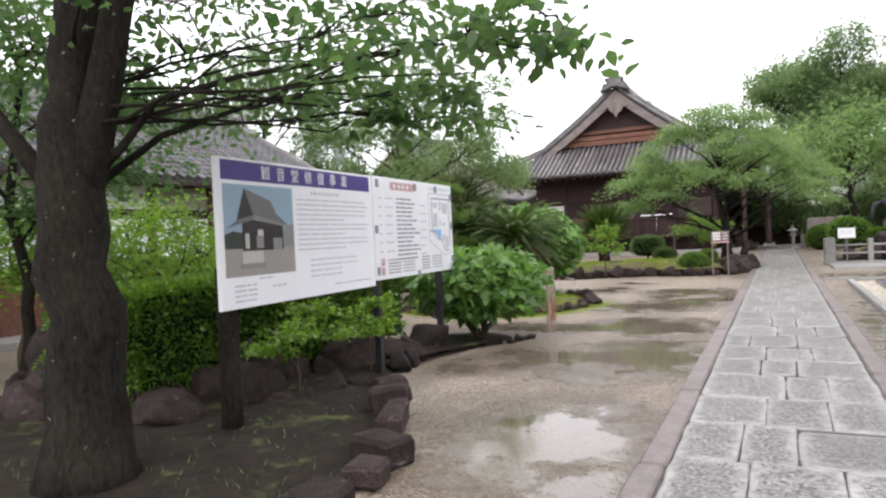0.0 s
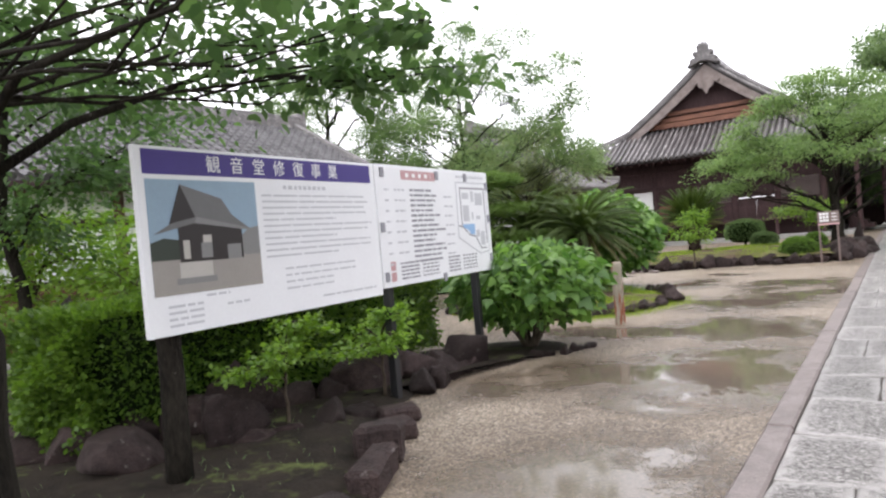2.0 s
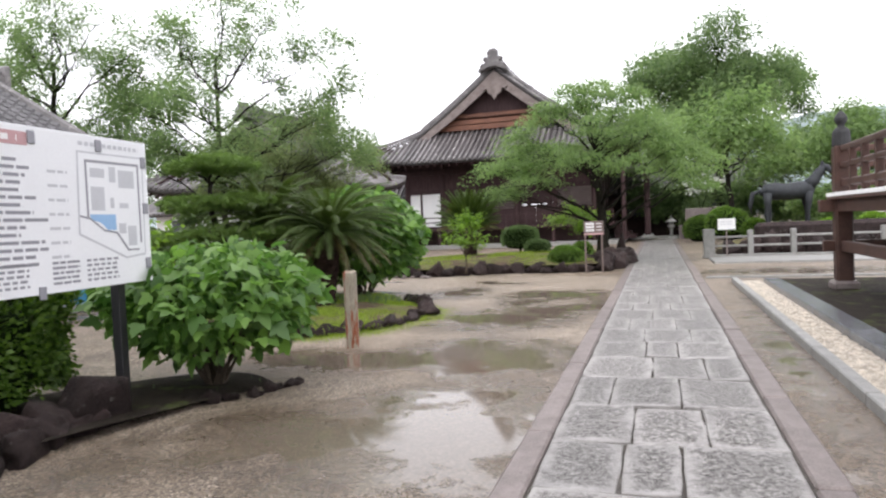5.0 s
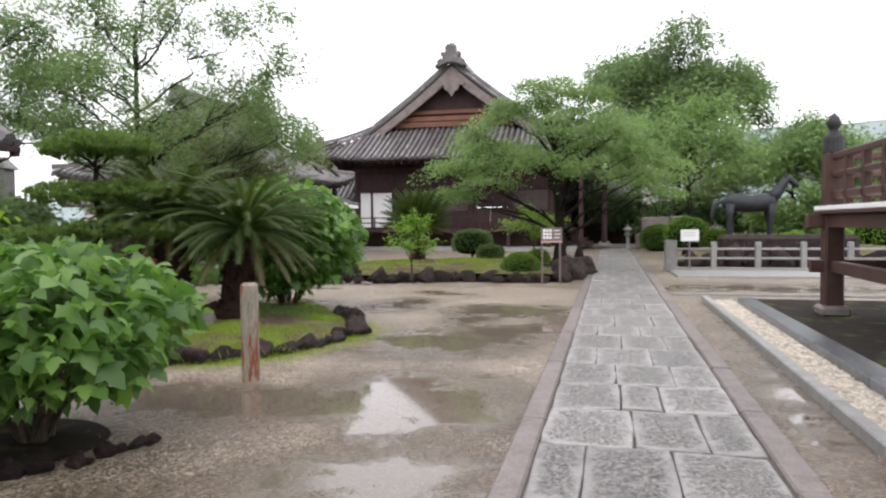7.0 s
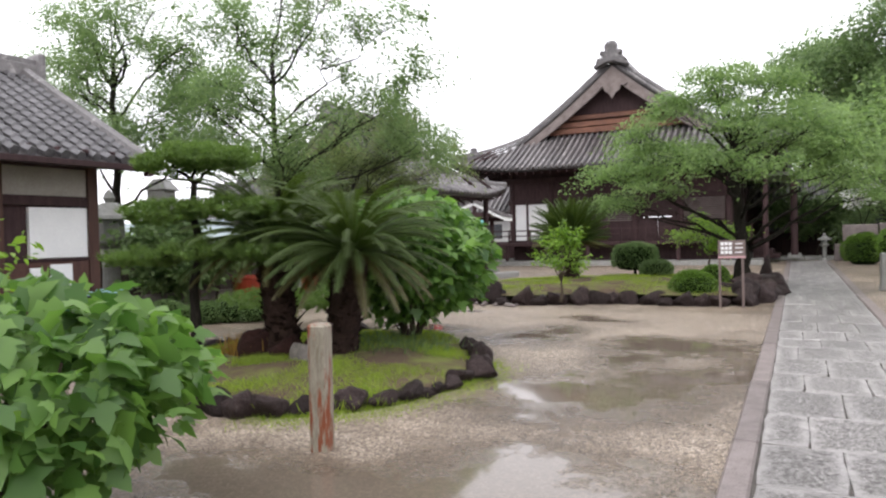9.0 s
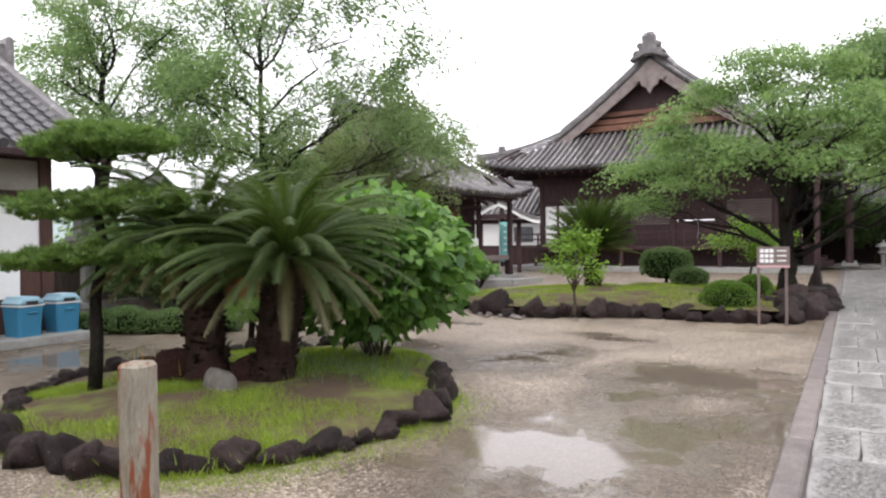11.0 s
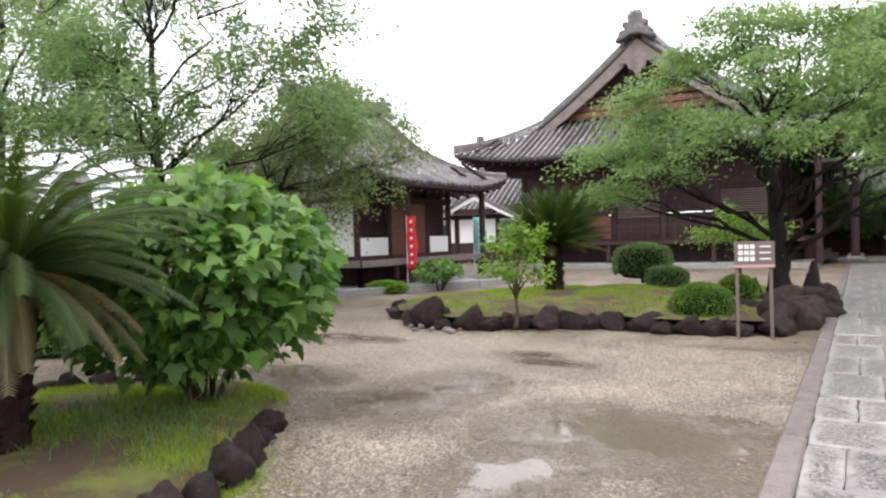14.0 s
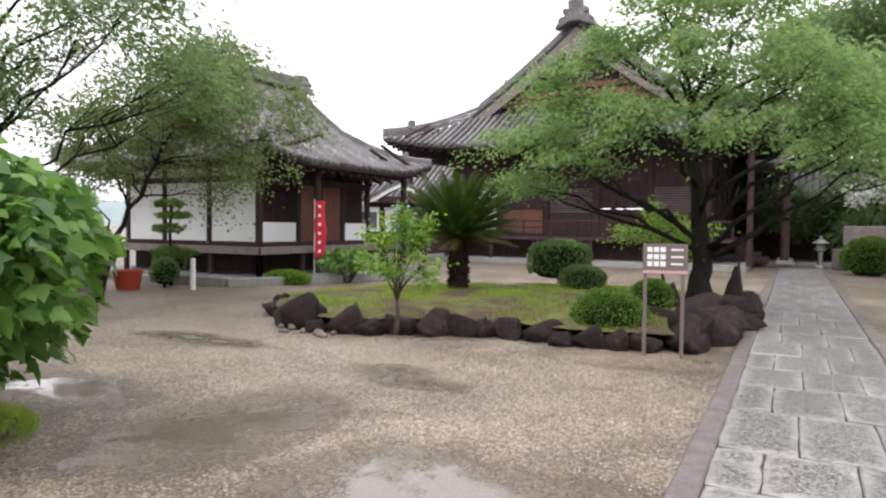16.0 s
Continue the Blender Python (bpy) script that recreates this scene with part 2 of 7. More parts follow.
# damp soil, darkened further so its colour carries shade from cherry and hedge
SOIL = surface("shade_dark_damp_soil", (0.008, 0.006, 0.005), (0.035, 0.027, 0.020), 5, 60, 0.85, 0.9, 0.03, spec=0.15, vary=0, spots=((0.09, 0.11, 0.035), 3, 0.55, 0.7))
TURF = surface("turf", (0.07, 0.078, 0.02), (0.18, 0.2, 0.042), 2.5, 90, 0.9, 0.9, 0.03, vary=0, spots=((0.085, 0.055, 0.034), 1.7, 0.4, 0.54))
AGED = surface("aged_plaster", (0.3, 0.27, 0.24), (0.42, 0.39, 0.35), 1.5, 30, 0.85, 0.1, 0.003, vary=0.05)
BLACKMETAL = surface("black_finial_metal", (0.012, 0.012, 0.013), (0.03, 0.03, 0.032), 5, 40, 0.6, 0.1, 0.003, vary=0)
BROWNBOARD = surface("brown_board", (0.045, 0.02, 0.016), (0.11, 0.05, 0.037), 3, 40, 0.65, 0.3, 0.005, stretch=(4, 4, 0.6), vary=0.2)
TIMBER = surface("dark_temple_timber", (0.026, 0.014, 0.015), (0.072, 0.042, 0.043), 3, 40, 0.7, 0.3, 0.006, spec=0.2, stretch=(4, 4, 0.6), vary=0.2)
REDWOOD = surface("red_brown_timber", (0.065, 0.028, 0.02), (0.2, 0.085, 0.05), 3, 40, 0.6, 0.3, 0.006, stretch=(0.7, 4, 4), vary=0.2)
GREYWOOD = surface("weathered_bargeboard", (0.11, 0.086, 0.08), (0.25, 0.21, 0.197), 3, 40, 0.75, 0.3, 0.006, stretch=(1, 3, 1), vary=0.12)
RAILWOOD = surface("rail_timber", (0.035, 0.017, 0.013), (0.105, 0.05, 0.037), 4, 50, 0.5, 0.25, 0.005, vary=0.15)
PLASTER = surface("white_plaster", (0.78, 0.78, 0.78), (0.88, 0.88, 0.87), 1.2, 30, 0.85, 0.1, 0.003, vary=0.02)
TILE = surface("grey_roof_tile", (0.065, 0.06, 0.062), (0.22, 0.205, 0.205), 1.6, 30, 0.34, 0.3, 0.008, vary=0.22, spots=((0.42, 0.4, 0.39), 4, 0.56, 0.72))
TILE_PAN = surface("dark_pantile", (0.035, 0.033, 0.036), (0.12, 0.115, 0.12), 2.5, 40, 0.32, 0.2, 0.006, vary=0.25)
# pan tiles painted darker than the cover tiles, as shade in the troughs
TILE_DARK = surface("shaded_pan_tile", (0.02, 0.018, 0.018), (0.07, 0.062, 0.062), 2, 30, 0.32, 0.3, 0.008, vary=0.1)
# near-black green that paints the shade deep inside clipped foliage
THICK = surface("foliage_depth_shade", (0.006, 0.011, 0.004), (0.02, 0.034, 0.01), 8, 60, 0.95, 0.8, 0.03, spec=0.05, vary=0)
BARK = surface("tree_bark", (0.006, 0.005, 0.004), (0.03, 0.026, 0.02), 5, 40, 0.9, 1.0, 0.035, spec=0.12, stretch=(1, 1, 0.35), vary=0, spots=((0.3, 0.3, 0.26), 16, 0.66, 0.72))
TWIG = surface("twig_bark", (0.04, 0.03, 0.022), (0.1, 0.08, 0.06), 8, 60, 0.85, 0.5, 0.01, spec=0.12, vary=0)
LEAF_CHERRY = leaf_material("cherry_leaf", (0.04, 0.085, 0.028), (0.125, 0.205, 0.068), 0.55)
LEAF_MAPLE = leaf_material("maple_leaf", (0.09, 0.15, 0.055), (0.25, 0.35, 0.13), 0.58)
LEAF_ELM = leaf_material("elm_leaf", (0.09, 0.14, 0.058), (0.225, 0.315, 0.13), 0.58)
LEAF_OLIVE = leaf_material("olive_maple_leaf", (0.085, 0.115, 0.048), (0.22, 0.27, 0.11), 0.58)
LEAF_LIGHT = leaf_material("light_shrub_leaf", (0.1, 0.19, 0.03), (0.25, 0.4, 0.06), 0.45)
LEAF_LOBED = leaf_material("rose_mallow_leaf", (0.038, 0.1, 0.024), (0.205, 0.35, 0.08), 0.42)
LEAF_DARK = leaf_material("broadleaf", (0.08, 0.13, 0.055), (0.215, 0.3, 0.125), 0.55)
LEAF_HEDGE = leaf_material("hedge_leaf", (0.048, 0.1, 0.017), (0.155, 0.255, 0.042), 0.4)
NEEDLE = leaf_material("pine_needle", (0.06, 0.115, 0.025), (0.17, 0.26, 0.06), 0.35)
FROND_OLD = leaf_material("old_cycad_frond", (0.04, 0.04, 0.01), (0.12, 0.105, 0.035), 0.3, 0.5)
FROND = leaf_material("cycad_frond", (0.014, 0.028, 0.006), (0.075, 0.115, 0.022), 0.3, 0.62)
GRASS = leaf_material("grass_blade", (0.12, 0.19, 0.022), (0.35, 0.46, 0.07), 0.45)
SHAG = surface("cycad_trunk_scales", (0.014, 0.009, 0.008), (0.05, 0.03, 0.024), 20, 80, 0.9, 0.8, 0.02, spec=0.12, vary=0.3)


# ---- mesh helpers ----
def mesh_of(name, verts, faces, mats, smooth=False, index=None):
    me = bpy.data.meshes.new(name)
    me.from_pydata([tuple(v) for v in verts], [], faces)
    for mt in (mats if isinstance(mats, (list, tuple)) else [mats]):
        me.materials.append(mt)
    if index is not None:
        me.polygons.foreach_set("material_index", index)
    if smooth:
        me.polygons.foreach_set("use_smooth", [True] * len(me.polygons))
    me.update()
    return me


def put(name, me, parent=None, m=None, label="", category="", group="", kind=""):
    ob = new(name, me)
    if m is not None:
        ob.matrix_basis = m
    if parent is not None:
        ob.parent = parent
    return tagged(ob, label, category, group, kind)


def part(name, bm, mat, parent, label="", smooth=False, kind="", m=None):
    me = bpy.data.meshes.new(name)
    bm.to_mesh(me)
    bm.free()
    for mt in (mat if isinstance(mat, (list, tuple)) else [mat]):
        me.materials.append(mt)
    if smooth:
        me.polygons.foreach_set("use_smooth", [True] * len(me.polygons))
    return put(name, me, parent, m, label, kind=kind)


def thing(name, at, label, category, group="", rz=0, kind=""):
    e = new(name)
    e.empty_display_size = 0.1
    e.matrix_basis = pose(*at, 0, 0, rz)
    return tagged(e, label, category, group, kind)


def box(x0, y0, z0, x1, y1, z1, bevel=0.006):
    bm = bmesh.new()
    bmesh.ops.create_cube(bm, size=1)
    for v in bm.verts:
        v.co = Vector(((x0 + x1) / 2 + v.co.x * (x1 - x0), (y0 + y1) / 2 + v.co.y * (y1 - y0), (z0 + z1) / 2 + v.co.z * (z1 - z0)))
    if bevel:
        bmesh.ops.bevel(bm, geom=bm.edges[:], offset=min(bevel, 0.3 * min(abs(x1 - x0), abs(y1 - y0), abs(z1 - z0))), segments=1, affect="EDGES")
    return bm


def lathe(profile, sides=16):
    """A turned shape about z from (radius, height) pairs."""
    bm = bmesh.new()
    rings = [[bm.verts.new((r * math.cos(a), r * math.sin(a), z)) for a in [2 * math.pi * k / sides for k in range(sides)]] for r, z in profile]
    for a, b in zip(rings, rings[1:]):
        for k in range(sides):
            bm.faces.new((a[k], a[(k + 1) % sides], b[(k + 1) % sides], b[k]))
    bm.faces.new(rings[0][::-1])
    bm.faces.new(rings[-1])
    return bm


def tube_data(points, radii, sides=7):
    """Vertices and faces of a tapered tube along points."""
    pts = [Vector(p) for p in points]
    verts, faces = [], []
    side = None
    for i, p in enumerate(pts):
        d = (pts[min(i + 1, len(pts) - 1)] - pts[max(i - 1, 0)]).normalized()
        if side is None:
            side = d.orthogonal().normalized()
        side = (side - d * side.dot(d)).normalized()
        up = d.cross(side)
        for k in range(sides):
            a = 2 * math.pi * k / sides
            verts.append(p + (side * math.cos(a) + up * math.sin(a)) * radii[i])
    for i in range(len(pts) - 1):
        for k in range(sides):
            a, b = i * sides + k, i * sides + (k + 1) % sides
            faces.append((a, b, b + sides, a + sides))
    faces.append(tuple(range(sides))[::-1])
    faces.append(tuple(range((len(pts) - 1) * sides, len(pts) * sides)))
    return verts, faces


def join_data(chunks):
    verts, faces = [], []
    for v, f in chunks:
        o = len(verts)
        verts += list(v)
        faces += [tuple(i + o for i in q) for q in f]
    return verts, faces


def facing_up(verts, faces):
    """The faces, each wound so that it looks up."""
    out = []
    for f in faces:
        a, b, c = (Vector(verts[f[k]]) for k in range(3))
        n = (b - a).cross(c - a)
        if n.length < 1e-9 and len(f) > 3:
            n = (c - a).cross(Vector(verts[f[3]]) - a)
        out.append(tuple(f) if n.z >= 0 else tuple(f)[::-1])
    return out


def sheet(name, outline, z, mat, label, category, lift=0.0, kind="structure", rings=1):
    """A flat or gently domed piece of ground with an irregular outline."""
    c = Vector((sum(p[0] for p in outline) / len(outline), sum(p[1] for p in outline) / len(outline), 0))
    n = len(outline)
    verts, faces = [], []
    for r in range(rings + 1):
        s = 1 - r / (rings + 1)
        for p in outline:
            q = c + (Vector((p[0], p[1], 0)) - c) * s
            h = z + lift * (1 - s * s) + (0.02 * noise.noise(q * 1.5) if lift else 0)
            verts.append((q.x, q.y, h))
    verts.append((c.x, c.y, z + lift))
    for r in range(rings):
        for k in range(n):
            a, b = r * n + k, r * n + (k + 1) % n
            faces.append((a, b, b + n, a + n))
    for k in range(n):
        faces.append((rings * n + k, rings * n + (k + 1) % n, (rings + 1) * n))
    return put(name, mesh_of(name, verts, faces, mat, True), None, None, label, category, kind=kind)


def smooth_loop(pts, per=6):
    """A closed smooth curve through points in the plan."""
    out, n = [], len(pts)
    for i in range(n):
        p0, p1, p2, p3 = (Vector(pts[(i + k - 1) % n]) for k in range(4))
        for j in range(per):
            t = j / per
            out.append(0.5 * ((2 * p1) + (p2 - p0) * t + (2 * p0 - 5 * p1 + 4 * p2 - p3) * t * t + (3 * p1 - p0 - 3 * p2 + p3) * t ** 3))
    return [(p.x, p.y) for p in out]


# leaf outlines: x along the leaf, y across, z the fold
OVAL = np.array([(0, 0, 0), (0.35, 0.26, 0.05), (0.75, 0.17, 0.02), (1, 0, -0.1), (0.75, -0.17, 0.02), (0.35, -0.26, 0.05)])
SMALL = np.array([(0, 0, 0), (0.45, 0.36, 0.05), (1, 0, -0.08), (0.45, -0.36, 0.05)])
SLIM = np.array([(0, 0.05, 0), (1, 0, 0), (0, -0.05, 0)])
LOBED = np.array([(0, 0, 0), (-0.14, 0.22, -0.03), (0.08, 0.36, 0.0), (0.26, 0.58, -0.07), (0.4, 0.27, 0.03), (0.58, 0.27, 0.0), (1, 0, -0.17), (0.58, -0.27, 0.0), (0.4, -0.27, 0.03), (0.26, -0.58, -0.07), (0.08, -0.36, 0.0), (-0.14, -0.22, -0.03)])


def leaf_mesh(name, centers, dirs, sizes, shape, mat, rng, tilt=0.6):
    """One mesh of many leaves: each at its centre, pointing its way, turned at random."""
    c, d = np.asarray(centers, float), np.asarray(dirs, float)
    n, k = len(c), len(shape)
    d = d / np.maximum(np.linalg.norm(d, axis=1, keepdims=True), 1e-6)
    up = np.tile([0, 0, 1.0], (n, 1)) + rng.normal(0, tilt, (n, 3))
    s = np.cross(up, d)
    s /= np.maximum(np.linalg.norm(s, axis=1, keepdims=True), 1e-6)
    u = np.cross(d, s)
    sz = np.asarray(sizes)[:, None, None]
    v = c[:, None, :] + sz * (shape[None, :, 0, None] * d[:, None, :] + shape[None, :, 1, None] * s[:, None, :] + shape[None, :, 2, None] * u[:, None, :])
    me = bpy.data.meshes.new(name)
    me.vertices.add(n * k)
    me.vertices.foreach_set("co", v.reshape(-1))
    me.loops.add(n * k)
    me.loops.foreach_set("vertex_index", np.arange(n * k, dtype=np.int32))
    me.polygons.add(n)
    me.polygons.foreach_set("loop_start", np.arange(0, n * k, k, dtype=np.int32))
    me.polygons.foreach_set("loop_total", np.full(n, k, dtype=np.int32))
    me.materials.append(mat)
    me.update(calc_edges=True)
    me.validate()
    return me


def bent(a, b, rng, sag=0.0, steps=6, wob=0.12):
    """Points of a crooked limb from a to b."""
    a, b = Vector(a), Vector(b)
    ln = (b - a).length
    out = []
    for i in range(steps + 1):
        t = i / steps
        w = wob * ln * math.sin(math.pi * t)
        out.append(a.lerp(b, t) + Vector((rng.normal(0, 0.5) * w, rng.normal(0, 0.5) * w, rng.normal(0, 0.3) * w + sag * math.sin(math.pi * t))))
    return out


def tree(name, base, trunk, clumps, leaf, shape, size, density, label, category, seed, trunk_r=0.2, droop=0.25, bark=None, spray=0.35, flat=0.5, trunk_label="", group="", limb_r=0.4, sag=0.25, fork=0.34, reach=0.45, boles=(), twig_share=1.0):
    """A tree: a crooked tapered trunk through the trunk points, a limb to each clump, twigs in the clumps, leaves in sprays on the twigs.
    clumps: (x, y, z, radius, flattening) in metres from the base."""
    rng = np.random.default_rng(seed)
    ob = thing(name, base, label, category, group)
    pts = [Vector(p) for p in trunk]
    dense = []
    for a, b in zip(pts, pts[1:]):
        dense += bent(a, b, rng, 0, 4, 0.06)[:-1]
    dense.append(pts[-1])
    rr = [trunk_r * (1.35 if i == 0 else 1.12 if i == 1 else 1.0) * (1 - 0.5 * i / len(dense)) for i in range(len(dense))]
    v, f = tube_data(dense, rr, 12)
    put("trunk", mesh_of("trunk", v, f, bark or BARK, True), ob, None, trunk_label)
    for line, ra, rb in boles:
        v, f = tube_data([Vector(p) for p in line], [ra + (rb - ra) * i / (len(line) - 1) for i in range(len(line))], 10)
        put("bough", mesh_of("bough", v, f, bark or BARK, True), ob)
    limbs, centers, dirs = [], [], []
    for cx, cy, cz, r, fl in clumps:
        c = Vector((cx, cy, cz))
        src = min(dense[int(len(dense) * fork):], key=lambda p: (p - c).length + 0.6 * abs(p.z - (cz - 0.6 * (c - p).length)))
        line = bent(src, c, rng, sag * r, 6, 0.07)
        r0 = trunk_r * limb_r
        limbs.append(tube_data(line, [r0 * (1 - 0.8 * i / 6) for i in range(7)], 6))
        twigs = max(4, int((10 * r * r + 5) * twig_share))
        for _ in range(twigs):
            q = rng.normal(0, 1, 3)
            q /= np.linalg.norm(q)
            q *= r * rng.uniform(reach, 1.0) ** 0.6
            tip = c + Vector((q[0], q[1], q[2] * fl))
            start = line[rng.integers(3, 7)]
            tw = bent(start, tip, rng, 0.08 * r, 4, 0.15)
            limbs.append(tube_data(tw, [0.022 * max(0.4, r0 * 8) * (1 - 0.8 * i / 4) for i in range(5)], 4))
            n = int(density * rng.uniform(0.7, 1.3))
            out = (tip - c)
            out.z *= 0.3
            out = out.normalized() if out.length > 1e-3 else Vector((1, 0, 0))
            t = rng.uniform(0.25, 1.15, n)
            a, b = np.array(tw[0]), np.array(tip)
            p = a + (b - a) * t[:, None] + rng.normal(0, 1, (n, 3)) * spray * r * np.array([0.55, 0.55, 0.55 * flat])
            centers.append(p)
            dd = rng.normal(0, 0.7, (n, 3)) + np.array(out) * 0.8
            dd[:, 2] = dd[:, 2] * 0.5 - droop
            dirs.append(dd)
    v, f = join_data(limbs)
    put("branchwork", mesh_of("branchwork", v, f, bark or BARK, True), ob)
    c, d = np.concatenate(centers), np.concatenate(dirs)
    put("crown", leaf_mesh("crown", c, d, size * rng.uniform(0.6, 1.25, len(c)), shape, leaf, rng), ob)
    return ob


def spray_tree(name, base, trunk, clumps, leaf, shape, size, label, category, seed, trunk_r=0.2, sprays=26, leaves=70, spray_r=0.42, droop=0.3, bark=None, group="", limb_r=0.34, fork=0.3, thin=0.16, gaps=0.0, low=-0.5):
    """A tree whose leaves lie in flat layered sprays at the ends of fine twigs.
    clumps: (x, y, z, radius, flattening) in metres from the base; sprays: how many to a clump of one metre."""
    rng = np.random.default_rng(seed)
    ob = thing(name, base, label, category, group)
    pts = [Vector(p) for p in trunk]
    dense = []
    for a, b in zip(pts, pts[1:]):
        dense += bent(a, b, rng, 0, 4, 0.06)[:-1]
    dense.append(pts[-1])
    v, f = tube_data(dense, [trunk_r * (1.4 if i == 0 else 1.15 if i == 1 else 1.0) * (1 - 0.55 * i / len(dense)) for i in range(len(dense))], 12)
    put("trunk", mesh_of("trunk", v, f, bark or BARK, True), ob)
    limbs, centers, dirs = [], [], []
    for cx, cy, cz, r, fl in clumps:
        c = Vector((cx, cy, cz))
        src = min(dense[int(len(dense) * fork):], key=lambda p: (p - c).length + 0.7 * abs(p.z - (cz - 0.55 * (c - p).length)))
        line = bent(src, c, rng, 0.1 * r, 7, 0.08)
        r0 = trunk_r * limb_r
        limbs.append(tube_data(line, [r0 * (1 - 0.82 * i / 7) for i in range(8)], 6))
        for _ in range(max(5, int(sprays * r * r))):
            q = rng.normal(0, 1, 3)
            q /= np.linalg.norm(q)
            if q[2] < low:
                q[2] = -q[2]
            reach = rng.uniform(0.3, 1.2) ** 0.6
            tip = c + Vector((q[0] * r * reach, q[1] * r * reach, q[2] * r * fl * reach))
            if gaps and noise.noise((tip + Vector((seed, 0, 0))) * 1.1) < gaps - 0.5:
                continue
            start = line[int(rng.integers(3, 8))]
            tw = bent(start, tip, rng, 0.06 * r, 4, 0.12)
            limbs.append(tube_data(tw, [0.011 * max(0.6, r0 * 9) * (1 - 0.75 * i / 4) for i in range(5)], 4))
            out = Vector((tip.x - cx * 0.6, tip.y - cy * 0.6, 0))
            out = out.normalized() if out.length > 1e-3 else Vector((1, 0, 0))
            side = Vector((-out.y, out.x, 0))
            n = int(leaves * rng.uniform(0.6, 1.4))
            sr = spray_r * rng.uniform(0.6, 1.3)
            a = rng.normal(0, 0.55, n) * sr
            w = rng.normal(0, 0.42, n) * sr
            h = rng.normal(0, thin, n) * sr - droop * (np.maximum(a, 0) ** 2 + 0.5 * w ** 2) / sr
            o3, s3 = np.array(out), np.array(side)
            centers.append(np.array(tip) + a[:, None] * o3 + w[:, None] * s3 + h[:, None] * np.array([0, 0, 1.0]))
            d = o3 * 0.7 + np.sign(w)[:, None] * s3 * 0.6 + rng.normal(0, 0.45, (n, 3))
            d[:, 2] = d[:, 2] * 0.5 - droop
            dirs.append(d)
    v, f = join_data(limbs)
    put("branchwork", mesh_of("branchwork", v, f, bark or BARK, True), ob)
    c, d = np.concatenate(centers), np.concatenate(dirs)
    put("crown", leaf_mesh("crown", c, d, size * rng.uniform(0.6, 1.25, len(c)), shape, leaf, rng, 0.45), ob)
    return ob


# the stone path runs a little off the y axis: u across, v along
P_TURN = radians(2.52)


def along(u, v):
    return (u * math.cos(P_TURN) - v * math.sin(P_TURN), u * math.sin(P_TURN) + v * math.cos(P_TURN))


PATH_FRAME = pose(0, 0, 0, 0, 0, 2.52)

# ---- ground and setting ----
G = []
for gx in (-2500, -400, -60, -25, 0, 25, 60, 400, 2500):
    for gy in (-2500, -400, -40, 0, 20, 60, 120, 400, 2500):
        G.append((gx, gy, 0))
put("ground", mesh_of("ground", G, [(i * 9 + j, (i + 1) * 9 + j, (i + 1) * 9 + j + 1, i * 9 + j + 1) for i in range(8) for j in range(8)], GRAVEL), None, None, "wet brown gravel yard with shallow puddles", "ground", kind="structure")

# hall: hip-and-gable roof over a timber body; ridge along local y, the gable faces -y
def roof_height(x, y, W, L, Lg, ze, a, b, lift):
    dx, dy = W - abs(x), L - abs(y)
    d = dx if abs(y) <= Lg else min(dx, dy)
    corner = max(0.0, 1 - math.hypot(dx, dy) / (0.55 * W))
    return ze + a * d + b * d * d + lift * corner ** 2


